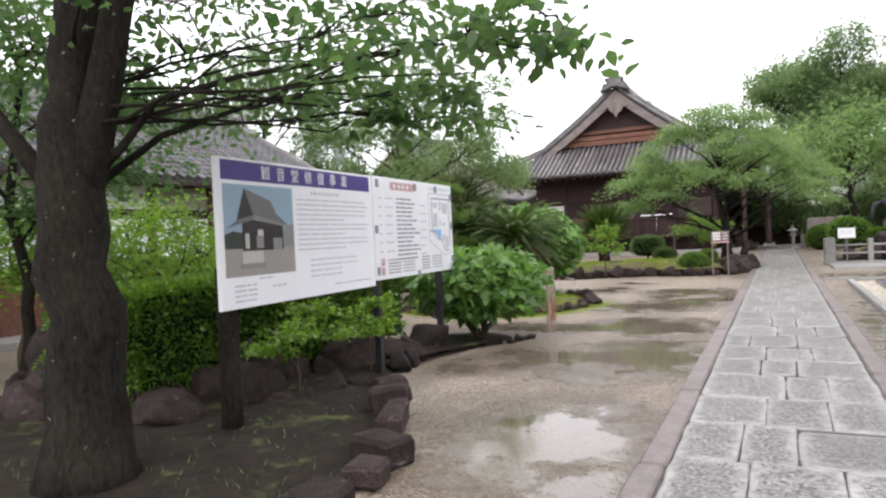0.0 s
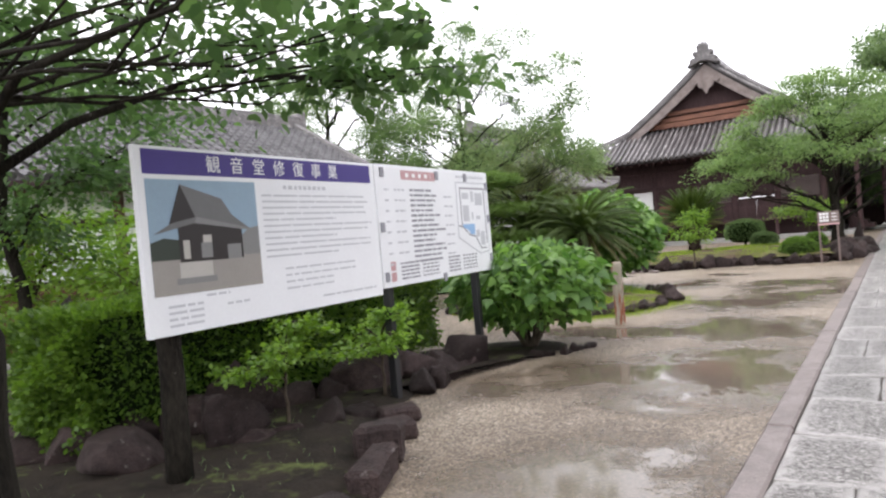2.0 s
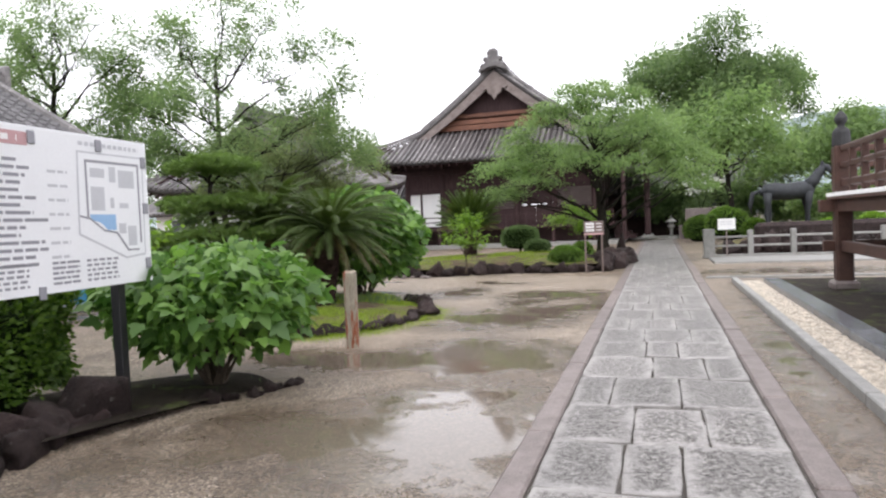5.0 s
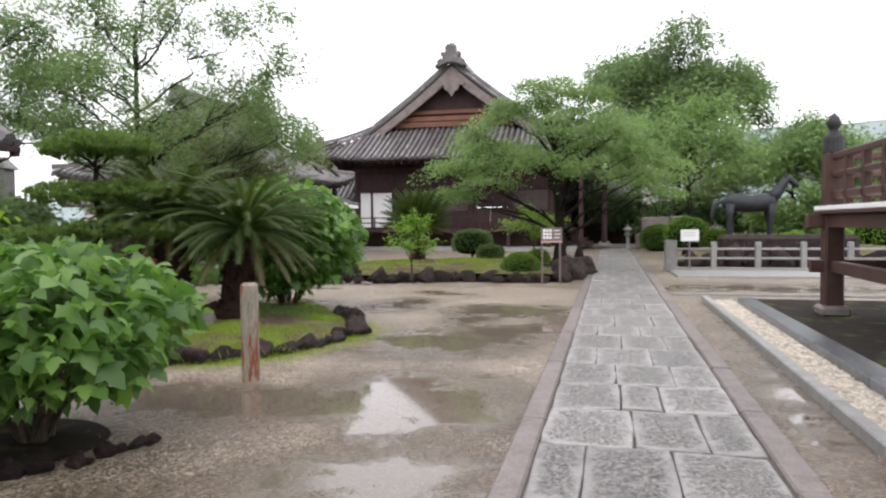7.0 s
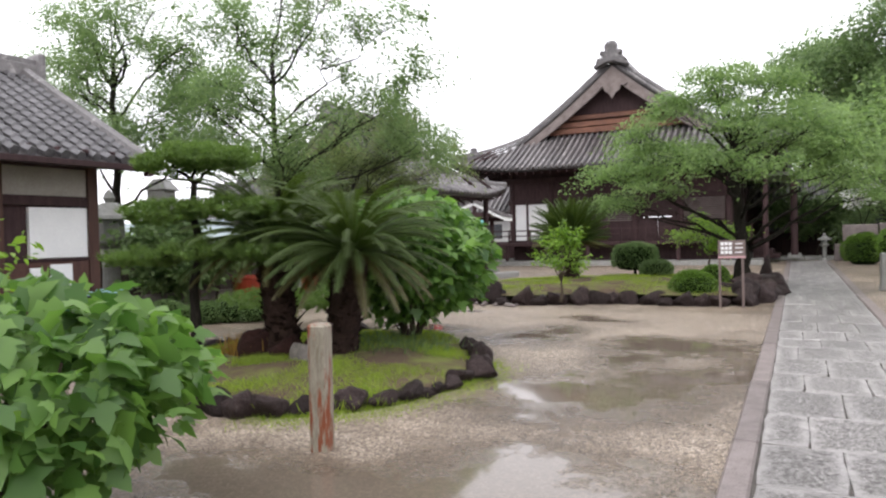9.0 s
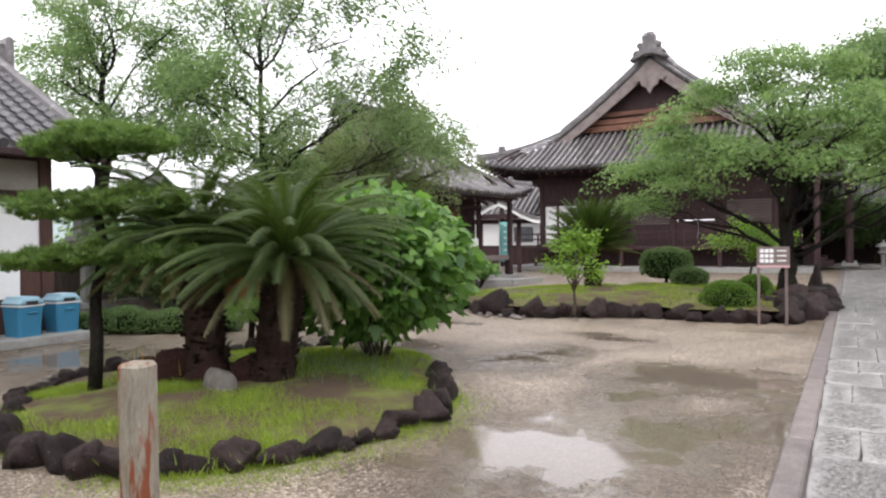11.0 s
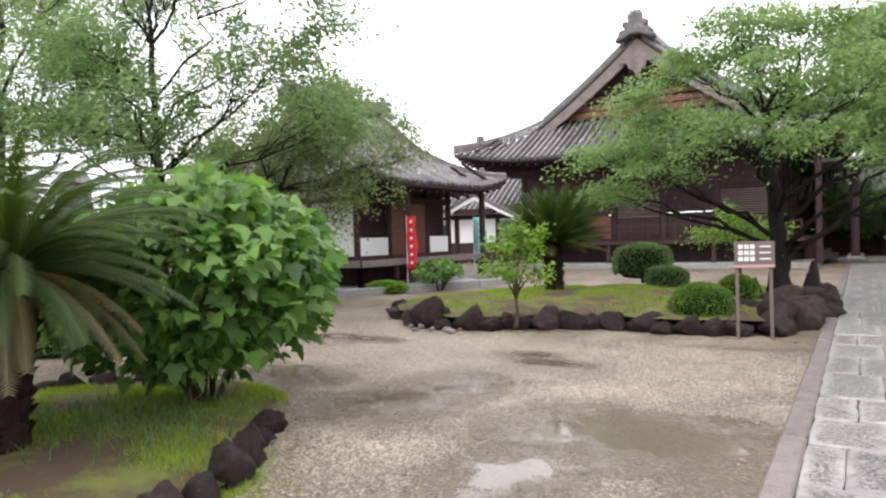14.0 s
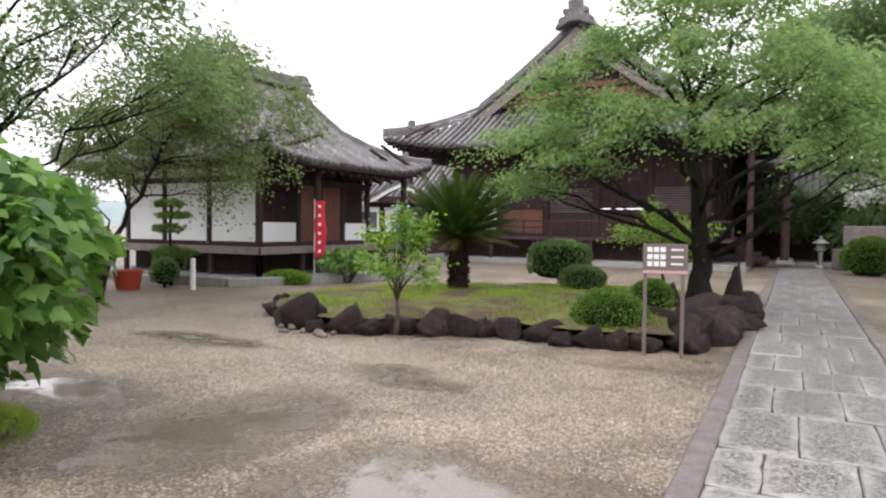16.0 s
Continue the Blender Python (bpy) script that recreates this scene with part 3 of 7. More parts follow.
def hall_roof(ob, W, L, Lg, ze, a, b, lift, pitch, verge=0.6, thick=0.16):
    H = lambda x, y: roof_height(x, y, W, L, Lg, ze, a, b, lift)
    def grid(xs, fy, name, mat, dz=0.0, low=False):
        verts, faces = [], []
        for x in xs:
            ys = fy(x)
            for y, z in ys:
                verts.append((x, y, z + dz))
        k = len(fy(xs[0]))
        for i in range(len(xs) - 1):
            for j in range(k - 1):
                faces.append((i * k + j, (i + 1) * k + j, (i + 1) * k + j + 1, i * k + j + 1))
        return verts, faces
    main = lambda x: ze + a * (W - abs(x)) + b * (W - abs(x)) ** 2
    chunks = []
    Lv = Lg + verge
    # main slopes
    for s in (-1, 1):
        sx = [s * W * i / 14 for i in range(15)]
        def row(x):
            return [(y, main(x) + lift * max(0.0, 1 - math.hypot(W - abs(x), L - abs(y)) / (0.55 * W)) ** 2) for y in [Lv * j / 8 for j in range(-8, 9)]]
        chunks.append(grid(sx, row, "slope", TILE))
    # skirts in front and behind
    for s in (-1, 1):
        def row(x):
            y0 = Lg
            return [(s * y, H(x, y)) for y in [y0 + 0.001 + (L - y0) * j / 8 for j in range(9)]]
        chunks.append(grid([W * i / 28 for i in range(-28, 29)], row, "skirt", TILE))
    v, f = join_data(chunks)
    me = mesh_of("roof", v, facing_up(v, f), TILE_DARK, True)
    r = put("roof", me, ob, None, "weathered grey tiled hip-and-gable roof")
    so = r.modifiers.new("thickness", "SOLIDIFY")
    so.thickness, so.offset = thick, -1
    # rows of round cover tiles
    n = int(2 * W / pitch)
    for i in range(n + 1):
        x = -W + 2 * W * i / n
        if abs(x) > W - 0.15:
            continue
        y1 = Lg if W - abs(x) > L - Lg else L - (W - abs(x))
        ys = [-L - 0.03 + (L - y1) * j / 6 for j in range(7)]
        pts = [(x, y, H(x, max(y, -L)) + 0.04) for y in ys]
        v, f = tube_data(pts, [pitch * 0.3] * 7, 6)
        put("cover_tile", mesh_of("cover_tile", v, f, TILE, True), r)
    for s in (-1, 1):
        m = int(2 * L / pitch)
        for i in range(m + 1):
            y = -L + 2 * L * i / m
            if abs(y) > L - 0.15 or (s < 0 and W > 6):
                continue
            top = 0.25 if abs(y) < Lv else W - (L - abs(y))
            xs2 = [W + 0.03 - (W - top) * j / 9 for j in range(10)]
            pts = [(s * x, y, (main(min(x, W)) if abs(y) < Lv else H(min(x, W), y)) + (lift * max(0.0, 1 - math.hypot(W - min(x, W), L - abs(y)) / (0.55 * W)) ** 2 if abs(y) < Lv else 0) + 0.02) for x in xs2]
            v, f = tube_data(pts, [pitch * 0.3] * 10, 6)
            put("cover_tile", mesh_of("cover_tile", v, f, TILE, True), r)
    # ridge of stacked tiles with end ornaments, descending and corner ridges
    zr = main(0)
    def course(pts, w, h, name, up=0.0):
        chunks = []
        for k in range(3):
            ww = w * (1 - 0.16 * k)
            z0, z1 = up + h * k / 3, up + h * (k + 0.86) / 3
            vv, ff = [], []
            for i, p in enumerate(pts):
                p = Vector(p)
                d = Vector(pts[min(i + 1, len(pts) - 1)]) - Vector(pts[max(i - 1, 0)])
                sd = Vector((-d.y, d.x, 0)).normalized() * ww / 2
                vv += [p - sd + Vector((0, 0, z0)), p + sd + Vector((0, 0, z0)), p + sd + Vector((0, 0, z1)), p - sd + Vector((0, 0, z1))]
            for i in range(len(pts) - 1):
                for q in range(4):
                    a1, b1 = i * 4 + q, i * 4 + (q + 1) % 4
                    ff.append((a1, b1, b1 + 4, a1 + 4))
            ff += [(3, 2, 1, 0), tuple(len(vv) - 4 + q for q in range(4))]
            chunks.append((vv, ff))
        chunks.append(tube_data([Vector(p) + Vector((0, 0, up + h)) for p in pts], [w * 0.3] * len(pts), 8))
        vv, ff = join_data(chunks)
        return put(name, mesh_of(name, vv, ff, TILE), r)
    k = W / 7.9
    course([(0, -Lv + Lv * j / 4, zr + 0.12 * k * (j - 4) ** 2 / 16) for j in range(9)], 0.55 * k, 0.6 * k, "ridge")
    for s in (-1, 1):
        half = [(0, 1.0), (0.07, 0.98), (0.08, 0.84), (0.13, 0.84), (0.16, 0.98), (0.24, 0.96), (0.22, 0.82), (0.34, 0.84), (0.36, 0.7), (0.33, 0.4), (0.52, 0.46), (0.64, 0.36), (0.62, 0.2), (0.5, 0.1), (0.6, -0.05), (0.78, -0.02), (0.86, -0.16), (0.76, -0.3), (0.95, -0.36), (1.0, -0.5), (0.88, -0.58), (0.5, -0.42), (0.3, -0.3), (0, -0.3)]
        rim = half + [(-x, z) for x, z in half[-2:0:-1]]
        q = len(rim)
        vv = []
        for sc, y in ((0.78, -0.24), (0.93, -0.2), (1.0, -0.1), (1.0, 0.1), (0.93, 0.2), (0.78, 0.24)):
            vv += [(x * sc * k, y, (0.12 + (z - 0.12) * sc) * k) for x, z in rim]
        ff = [(r2 * q + e, r2 * q + (e + 1) % q, (r2 + 1) * q + (e + 1) % q, (r2 + 1) * q + e) for r2 in range(5) for e in range(q)] + [tuple(range(q))[::-1], tuple(range(5 * q, 6 * q))]
        orn = mesh_of("ridge_end_ornament", vv, ff, TILE)
        put("ridge_end_ornament", orn, r, pose(0, s * (Lv + 0.1), zr + 0.14 * k) @ Matrix.Diagonal((0.9, 1.0, 0.86, 1.0)), "lichened grey ridge-end tile ornament")
        for t in (-1, 1):
            xf = W - (L - Lg)
            course([(t * (0.3 + (xf - 0.3) * j / 6), s * (Lv - 0.35), main(0.3 + (xf - 0.3) * j / 6)) for j in range(7)], 0.3 * k, 0.32 * k, "descending_ridge")
            q = L - Lg
            course([(t * (W - q * (1 - j / 6)), s * (Lg + q * j / 6), H(W - q * (1 - j / 6), Lg + q * j / 6) + 0.02) for j in range(7)], 0.3 * k, 0.3 * k, "corner_ridge")
            part("corner_ornament", box(-0.16 * k, -0.16 * k, 0, 0.16 * k, 0.16 * k, 0.42 * k, 0.04), TILE, r, m=pose(t * (W - 0.28 * q), s * (L - 0.28 * q), H(W - 0.28 * q, L - 0.28 * q) + 0.22 * k, 0, 0, 45))
    # gable: boarded wall, red beams, bargeboards and pendant
    for s in (-1, 1):
        zt = H(0, Lg + 0.01)
        xf = W - (L - Lg) - 0.05
        xs3 = [xf * i / 10 for i in range(-10, 11)]
        vv = [(x, s * (Lg - 0.05), zt - 0.1) for x in xs3] + [(x, s * (Lg - 0.05), max(main(x) - 0.1, zt)) for x in xs3]
        ff = [(i, i + 1, i + 22, i + 21) for i in range(20)]
        put("gable_wall", mesh_of("gable_wall", vv, ff, TIMBER), ob)
        for zb, hb in ((0.1, 0.3), (0.44, 0.26), (0.8, 0.22)):
            zb, hb = zb * k, hb * k
            half = max(0.3, xf * 0.92 * (1 - (zb + hb) / (zr - zt)) ** 1.15)
            part("gable_beam", box(-half, s * (Lg + 0.02), zt + zb, half, s * (Lg + 0.16), zt + zb + hb, 0.02), REDWOOD, ob, "orange-brown exposed gable beam")
        for t in (-1, 1):
            vv, ff = [], []
            for j in range(13):
                x = xf * 1.12 * j / 12
                zz, hh = main(x) - 0.12, (0.75 - 0.25 * j / 12) * k
                for y in (Lv - 0.02, Lv - 0.12):
                    vv += [(t * x, s * y, zz), (t * x, s * y, zz - hh)]
            for j in range(12):
                o = 4 * j
                ff += [(o, o + 4, o + 5, o + 1), (o + 2, o + 3, o + 7, o + 6), (o, o + 2, o + 6, o + 4), (o + 1, o + 5, o + 7, o + 3)]
            put("bargeboard", mesh_of("bargeboard", vv, ff, GREYWOOD), ob, None, "pale weathered curved bargeboard")
        prof = [(0, 0.0), (0.18, -0.05), (0.42, -0.12), (0.62, -0.42), (0.5, -0.55), (0.36, -0.5), (0.3, -0.75), (0.14, -0.85), (0, -1.15)]
        vv = []
        for y in (Lv + 0.02, Lv + 0.1):
            vv += [(x * 1.25 * k, s * y, zr - 0.75 * k + z * k) for x, z in prof + [(-x, z) for x, z in prof[-2:0:-1]]]
        q = len(vv) // 2
        ff = [tuple(range(q)), tuple(range(q, 2 * q))[::-1]] + [(i, (i + 1) % q, q + (i + 1) % q, q + i) for i in range(q)]
        put("gable_pendant", mesh_of("gable_pendant", vv, ff, GREYWOOD), ob, None, "carved grey timber gable pendant")
    # rafters under the eaves
    for s in (-1, 1):
        cnt = int(2 * W / 0.42)
        chunks = []
        for i in range(cnt):
            x = -W + 0.3 + (2 * W - 0.6) * i / (cnt - 1)
            y0 = L - 0.06
            z0 = H(x, y0) - thick - 0.1
            chunks.append(tube_data([(x, s * y0, z0), (x, s * (Lg - 0.3), z0 + a * 0.75 * (L - Lg))], [0.055, 0.055], 4))
        cnt = int(2 * L / 0.42)
        for i in range(cnt):
            y = -L + 0.3 + (2 * L - 0.6) * i / (cnt - 1)
            z0 = H(W - 0.06, y) - thick - 0.1
            chunks.append(tube_data([(s * (W - 0.06), y, z0), (s * (W - 2.2), y, z0 + a * 1.6)], [0.055, 0.055], 4))
        vv, ff = join_data(chunks)
        put("rafter_tier", mesh_of("rafter_tier", vv, ff, TIMBER), ob, kind="stuff")
    return r


def post(ob, x, y, z0, z1, r, mat=None, name="column"):
    v, f = tube_data([(x, y, z0), (x, y, z1)], [r, r], 12)
    put(name, mesh_of(name, v, f, mat or TIMBER), ob)


def block(ob, name, x0, y0, z0, x1, y1, z1, mat, label="", bevel=0.01):
    return part(name, box(x0, y0, z0, x1, y1, z1, bevel), mat, ob, label)


def lattice(ob, x0, x1, y, z0, z1, axis, mat, step=0.09, t=0.03):
    n = max(2, int((z1 - z0) / step))
    for i in range(n + 1):
        z = z0 + (z1 - z0) * i / n
        if axis == "x":
            block(ob, "slat", x0, y - t, z - 0.018, x1, y + t, z + 0.018, mat, bevel=0)
        else:
            block(ob, "slat", y - t, x0, z - 0.018, y + t, x1, z + 0.018, mat, bevel=0)


def main_hall():
    W, L = 7.9, 8.5
    ob = thing("temple_hall", (-10.25, 48.0, 0), "large dark timber temple hall with weathered grey tiled gable roof", "temple hall", rz=2.5)
    hall_roof(ob, W, L, L - 3.3, 4.87, 0.495, 0.024, 0.55, 0.3)
    wx, wy, f = W - 2.5, L - 2.4, 1.15
    block(ob, "stone_base", -wx - 1.5, -wy - 1.5, 0, wx + 1.5, wy + 1.5, 0.22, GRANITE)
    block(ob, "under_floor", -wx, -wy, 0.2, wx, wy, f, TIMBER)
    block(ob, "veranda", -wx - 1.1, -wy - 1.1, f - 0.14, wx + 1.1, wy + 1.1, f, TIMBER, "dark plank veranda")
    xs = [-wx + 2 * wx * i / 5 for i in range(6)]
    for x in xs:
        for y in (-wy, wy):
            post(ob, x, y, f, 5.4, 0.17)
        post(ob, x, -wy - 1.0, 0.2, f - 0.1, 0.09, name="veranda_post")
    for y in [-wy + 2 * wy * i / 5 for i in range(1, 5)]:
        for x in (-wx, wx):
            post(ob, x, y, f, 5.4, 0.17)
    for x in (-W + 0.9, W - 0.9):
        post(ob, x, -L + 0.9, 0.2, 4.8, 0.11, name="eave_prop")
    for y in (-wy, wy):
        block(ob, "upper_wall", -wx, y - 0.08, 3.35, wx, y + 0.08, 5.6, TIMBER)
        block(ob, "tie_beam", -wx - 0.2, y - 0.13, 3.2, wx + 0.2, y + 0.13, 3.45, TIMBER)
        block(ob, "sill_beam", -wx - 0.2, y - 0.13, f, wx + 0.2, y + 0.13, f + 0.14, TIMBER)
        block(ob, "bracket_beam", -wx - 0.5, y - 0.2, 4.3, wx + 0.5, y + 0.2, 4.6, TIMBER)
    for x in (-wx, wx):
        block(ob, "side_wall", x - 0.08, -wy, f, x + 0.08, wy, 5.6, TIMBER)
    # bays of the gable side: white panels, plank doors, lattice
    for i in range(5):
        a, b = xs[i] + 0.17, xs[i + 1] - 0.17
        mid = (a + b) / 2
        if i == 0:
            block(ob, "plaster_panel", a, -wy - 0.05, f + 0.14, mid - 0.3, -wy + 0.05, 3.2, PLASTER)
            block(ob, "mullion", mid - 0.3, -wy - 0.09, f, mid - 0.18, -wy + 0.09, 3.25, TIMBER)
            block(ob, "plaster_panel", mid - 0.18, -wy - 0.05, f + 0.14, b, -wy + 0.05, 3.2, PLASTER)
        elif i in (1, 3):
            block(ob, "plank_door", a, -wy - 0.06, f + 0.14, mid - 0.01, -wy + 0.05, 2.3, REDWOOD if i == 1 else TIMBER)
            block(ob, "plank_door", mid + 0.01, -wy - 0.06, f + 0.14, b, -wy + 0.05, 2.3, REDWOOD if i == 1 else TIMBER)
            if i in (1, 3):
                block(ob, "upper_board", a, -wy - 0.05, 2.34, b, -wy + 0.05, 3.2, TIMBER)
        else:
            block(ob, "plank_wall", a, -wy - 0.03, f + 0.14, b, -wy + 0.05, 3.2, TIMBER)
            lattice(ob, a, b, -wy - 0.06, 2.2, 3.15, "x", GREYWOOD)
    for z in (f + 0.35, f + 0.62):
        block(ob, "veranda_rail", -wx - 1.05, -wy - 1.08, z, wx + 1.05, -wy - 1.02, z + 0.06, TIMBER)
    for i in range(12):
        x = -wx - 1.0 + (2 * wx + 2.0) * i / 11
        block(ob, "rail_post", x - 0.04, -wy - 1.09, f, x + 0.04, -wy - 1.01, f + 0.7, TIMBER)
    # porch on the side of the path
    for y in (-4.6, -1.8):
        post(ob, W + 0.2, y, 0.25, 4.0, 0.16)
        block(ob, "porch_stone", W - 0.1, y - 0.28, 0.2, W + 0.5, y + 0.28, 0.34, GRANITE)
    block(ob, "porch_beam", W + 0.05, -5.2, 3.5, W + 0.35, -1.2, 3.85, TIMBER)
    block(ob, "porch_roof", W - 1.2, -5.6, 4.05, W + 1.2, -0.8, 4.2, TILE)
    for i in range(4):
        block(ob, "porch_step", wx + 0.9, -4.4, 0.2 + 0.2 * i, wx + 2.1 - 0.3 * i, -2.0, 0.4 + 0.2 * i, TIMBER)
    return ob


def side_hall():
    W, L = 4.35, 4.0
    ob = thing("side_hall", (-16.75, 30.3, 0), "small temple hall with white plaster walls and curved grey tiled roof", "temple hall")
    hall_roof(ob, W, L, 1.75, 3.22, 0.45, 0.056, 0.38, 0.26, verge=0.5)
    wx, wy, f = 2.75, 2.5, 0.95
    block(ob, "stone_base", -wx - 1.3, -wy - 1.3, 0, wx + 1.3, wy + 1.3, 0.18, GRANITE)
    block(ob, "core", -wx + 0.12, -wy + 0.12, 0.18, wx - 0.12, wy - 0.12, 3.9, TIMBER)
    block(ob, "veranda", -wx - 0.9, -wy - 0.9, f - 0.12, wx + 0.9, wy + 0.9, f - 0.02, TIMBER, "dark plank veranda")
    block(ob, "veranda_edge", -wx - 0.92, -wy - 0.95, f - 0.2, wx + 0.95, -wy - 0.9, f, GREYWOOD)
    block(ob, "veranda_edge", wx + 0.9, -wy - 0.95, f - 0.2, wx + 0.95, wy + 0.95, f, GREYWOOD)
    for i in range(5):
        t = -1 + 2 * i / 4
        block(ob, "veranda_post", t * (wx + 0.8) - 0.06, -wy - 0.86, 0.18, t * (wx + 0.8) + 0.06, -wy - 0.74, f - 0.1, TIMBER)
        block(ob, "veranda_post", wx + 0.74, t * (wy + 0.8) - 0.06, 0.18, wx + 0.86, t * (wy + 0.8) + 0.06, f - 0.1, TIMBER)
    xs = [-wx, -wx + 1.7, -wx + 3.6, wx]
    ys = [-wy, -wy + 1.55, wy - 1.35, wy]
    for x in xs:
        post(ob, x, -wy, f, 3.7, 0.1)
    for y in ys[1:]:
        post(ob, wx, y, f, 3.7, 0.1)
    for x in (wx + 0.95,):
        for y in (-1.2, 3.3):
            post(ob, x, y, 0.18, 3.25, 0.11, name="porch_post")
    for i in range(3):
        a, b = xs[i] + 0.1, xs[i + 1] - 0.1
        block(ob, "plaster_panel", a, -wy - 0.04, f + 0.1, b, -wy + 0.08, 2.72, PLASTER)
        block(ob, "plaster_panel", a, -wy - 0.04, 2.9, b, -wy + 0.08, 3.2, PLASTER)
    for z0, z1 in ((f - 0.02, f + 0.1), (2.72, 2.9), (3.2, 3.5)):
        block(ob, "tie_beam", -wx - 0.1, -wy - 0.09, z0, wx + 0.1, -wy + 0.07, z1, TIMBER)
        block(ob, "tie_beam", wx - 0.07, -wy - 0.1, z0, wx + 0.09, wy + 0.1, z1, TIMBER)
    for a, b in ((ys[0] + 0.1, ys[1] - 0.1), (ys[2] + 0.1, ys[3] - 0.1)):
        block(ob, "plaster_panel", wx - 0.08, a, f + 0.1, wx + 0.04, b, 1.6, PLASTER)
        lattice(ob, a, b, wx, 1.7, 2.7, "y", TIMBER)
    block(ob, "red_door", wx - 0.05, ys[1] + 0.12, f + 0.1, wx + 0.03, 0.1, 2.7, REDWOOD)
    block(ob, "red_door", wx - 0.05, 0.14, f + 0.1, wx + 0.03, ys[2] - 0.12, 2.7, REDWOOD)
    for i in range(3):
        block(ob, "stone_step", wx + 0.9, ys[1] + 0.1, 0.0 if i == 0 else 0.18 + 0.2 * (i - 1), wx + 2.0 - 0.35 * i, ys[2] - 0.1, 0.18 + 0.2 * i, GRANITE)
    return ob


def office():
    """Long tiled-roof building beyond the hedge: ridge along y."""
    ob = thing("temple_office", (-15.2, 9.4, 0), "low white-walled building with grey tiled gable roof", "building")
    y0, y1 = -7.5, 6.0
    xe, xr, ze, zr = 3.9, 0.0, 3.02, 5.2
    for s in (-1, 1):
        vv = [(xr, y0 - 0.6, zr), (s * xe, y0 - 0.6, ze), (s * xe, y1 + 0.6, ze), (xr, y1 + 0.6, zr)]
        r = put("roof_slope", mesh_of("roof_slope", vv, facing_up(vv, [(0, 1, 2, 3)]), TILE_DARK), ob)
        so = r.modifiers.new("thickness", "SOLIDIFY")
        so.thickness = 0.14
        if s > 0:
            n = int((y1 - y0 + 1.2) / 0.27)
            for i in range(n + 1):
                y = y0 - 0.6 + (y1 - y0 + 1.2) * i / n
                pts = []
                for j in range(16):
                    for q, up in ((0.0, 0.055), (0.93, 0.015)):
                        t = (j + q) / 16
                        pts.append((xe + 0.02 - (xe - xr - 0.1) * t, y, ze + (zr - ze) * t * 0.975 + up))
                v, f = tube_data(pts, [0.085] * 32, 6)
                put("cover_tile", mesh_of("cover_tile", v, f, TILE_PAN), r)
    block(ob, "ridge", -0.24, y0 - 0.7, zr - 0.05, 0.24, y1 + 0.7, zr + 0.22, TILE)
    block(ob, "ridge_cap", -0.13, y0 - 0.75, zr + 0.22, 0.13, y1 + 0.75, zr + 0.36, TILE)
    block(ob, "ridge_end_ornament", -0.28, y1 + 0.7, zr - 0.2, 0.28, y1 + 0.85, zr + 0.5, TILE, bevel=0.05)
    for y in (y1 + 0.45,):
        vv, ff = tube_data([(xe, y, ze + 0.12), (0, y, zr + 0.12)], [0.13, 0.13], 8)
        put("verge_tiles", mesh_of("verge_tiles", vv, ff, TILE), ob)
    wx = 3.0
    block(ob, "core", -wx, y0, 0.1, wx - 0.1, y1 - 0.1, 3.4, TIMBER)
    block(ob, "stone_base", -wx - 0.3, y0 - 0.3, 0, wx + 0.9, y1 + 0.3, 0.14, GRANITE)
    ys = [y0 + (y1 - y0) * i / 8 for i in range(9)]
    for y in ys:
        block(ob, "column", wx - 0.14, y - 0.1, 0.14, wx + 0.04, y + 0.1, 3.3, BROWNBOARD)
    for i in range(8):
        a, b = ys[i] + 0.09, ys[i + 1] - 0.09
        if i == 6:
            block(ob, "doorway", wx - 0.12, a, 0.14, wx - 0.06, b, 2.3, TIMBER)
        else:
            block(ob, "board_dado", wx - 0.12, a, 0.14, wx, b, 1.3, REDWOOD if i < 5 else BROWNBOARD)
            block(ob, "plaster_panel", wx - 0.12, a + (0.45 if i == 7 else 0), 1.36, wx - 0.02, b, 2.25, PLASTER)
        block(ob, "plaster_panel", wx - 0.12, a, 2.45, wx - 0.02, b, 2.95, AGED if i > 4 else PLASTER)
    for z in (1.3, 2.28, 2.95):
        block(ob, "tie_beam", wx - 0.12, y0, z, wx + 0.02, y1, z + (0.06 if z < 2 else 0.17), TIMBER)
    block(ob, "notice", wx + 0.02, ys[7] + 0.5, 0.75, wx + 0.035, ys[7] + 0.72, 1.2, PLASTER)
    block(ob, "notice", wx + 0.02, ys[7] + 0.85, 0.7, wx + 0.035, ys[7] + 1.25, 1.25, PLASTER)
    block(ob, "gutter_spout", xe - 0.1, y1 + 0.5, ze - 0.2, xe + 0.05, y1 + 0.62, ze - 0.08, TIMBER)
    for i in range(30):
        y = y0 - 0.4 + (y1 - y0 + 0.8) * i / 29
        block(ob, "rafter", wx - 0.1, y - 0.03, ze + 0.12, xe - 0.08, y + 0.03, ze + 0.2, TIMBER)
    block(ob, "gutter", xe - 0.05, y0 - 0.6, ze - 0.12, xe + 0.09, y1 + 0.6, ze - 0.02, TIMBER)
    block(ob, "end_wall", -wx, y1 - 0.1, 0.14, wx - 0.15, y1, 3.4, PLASTER)
    return ob


main_hall()
side_hall()
office()


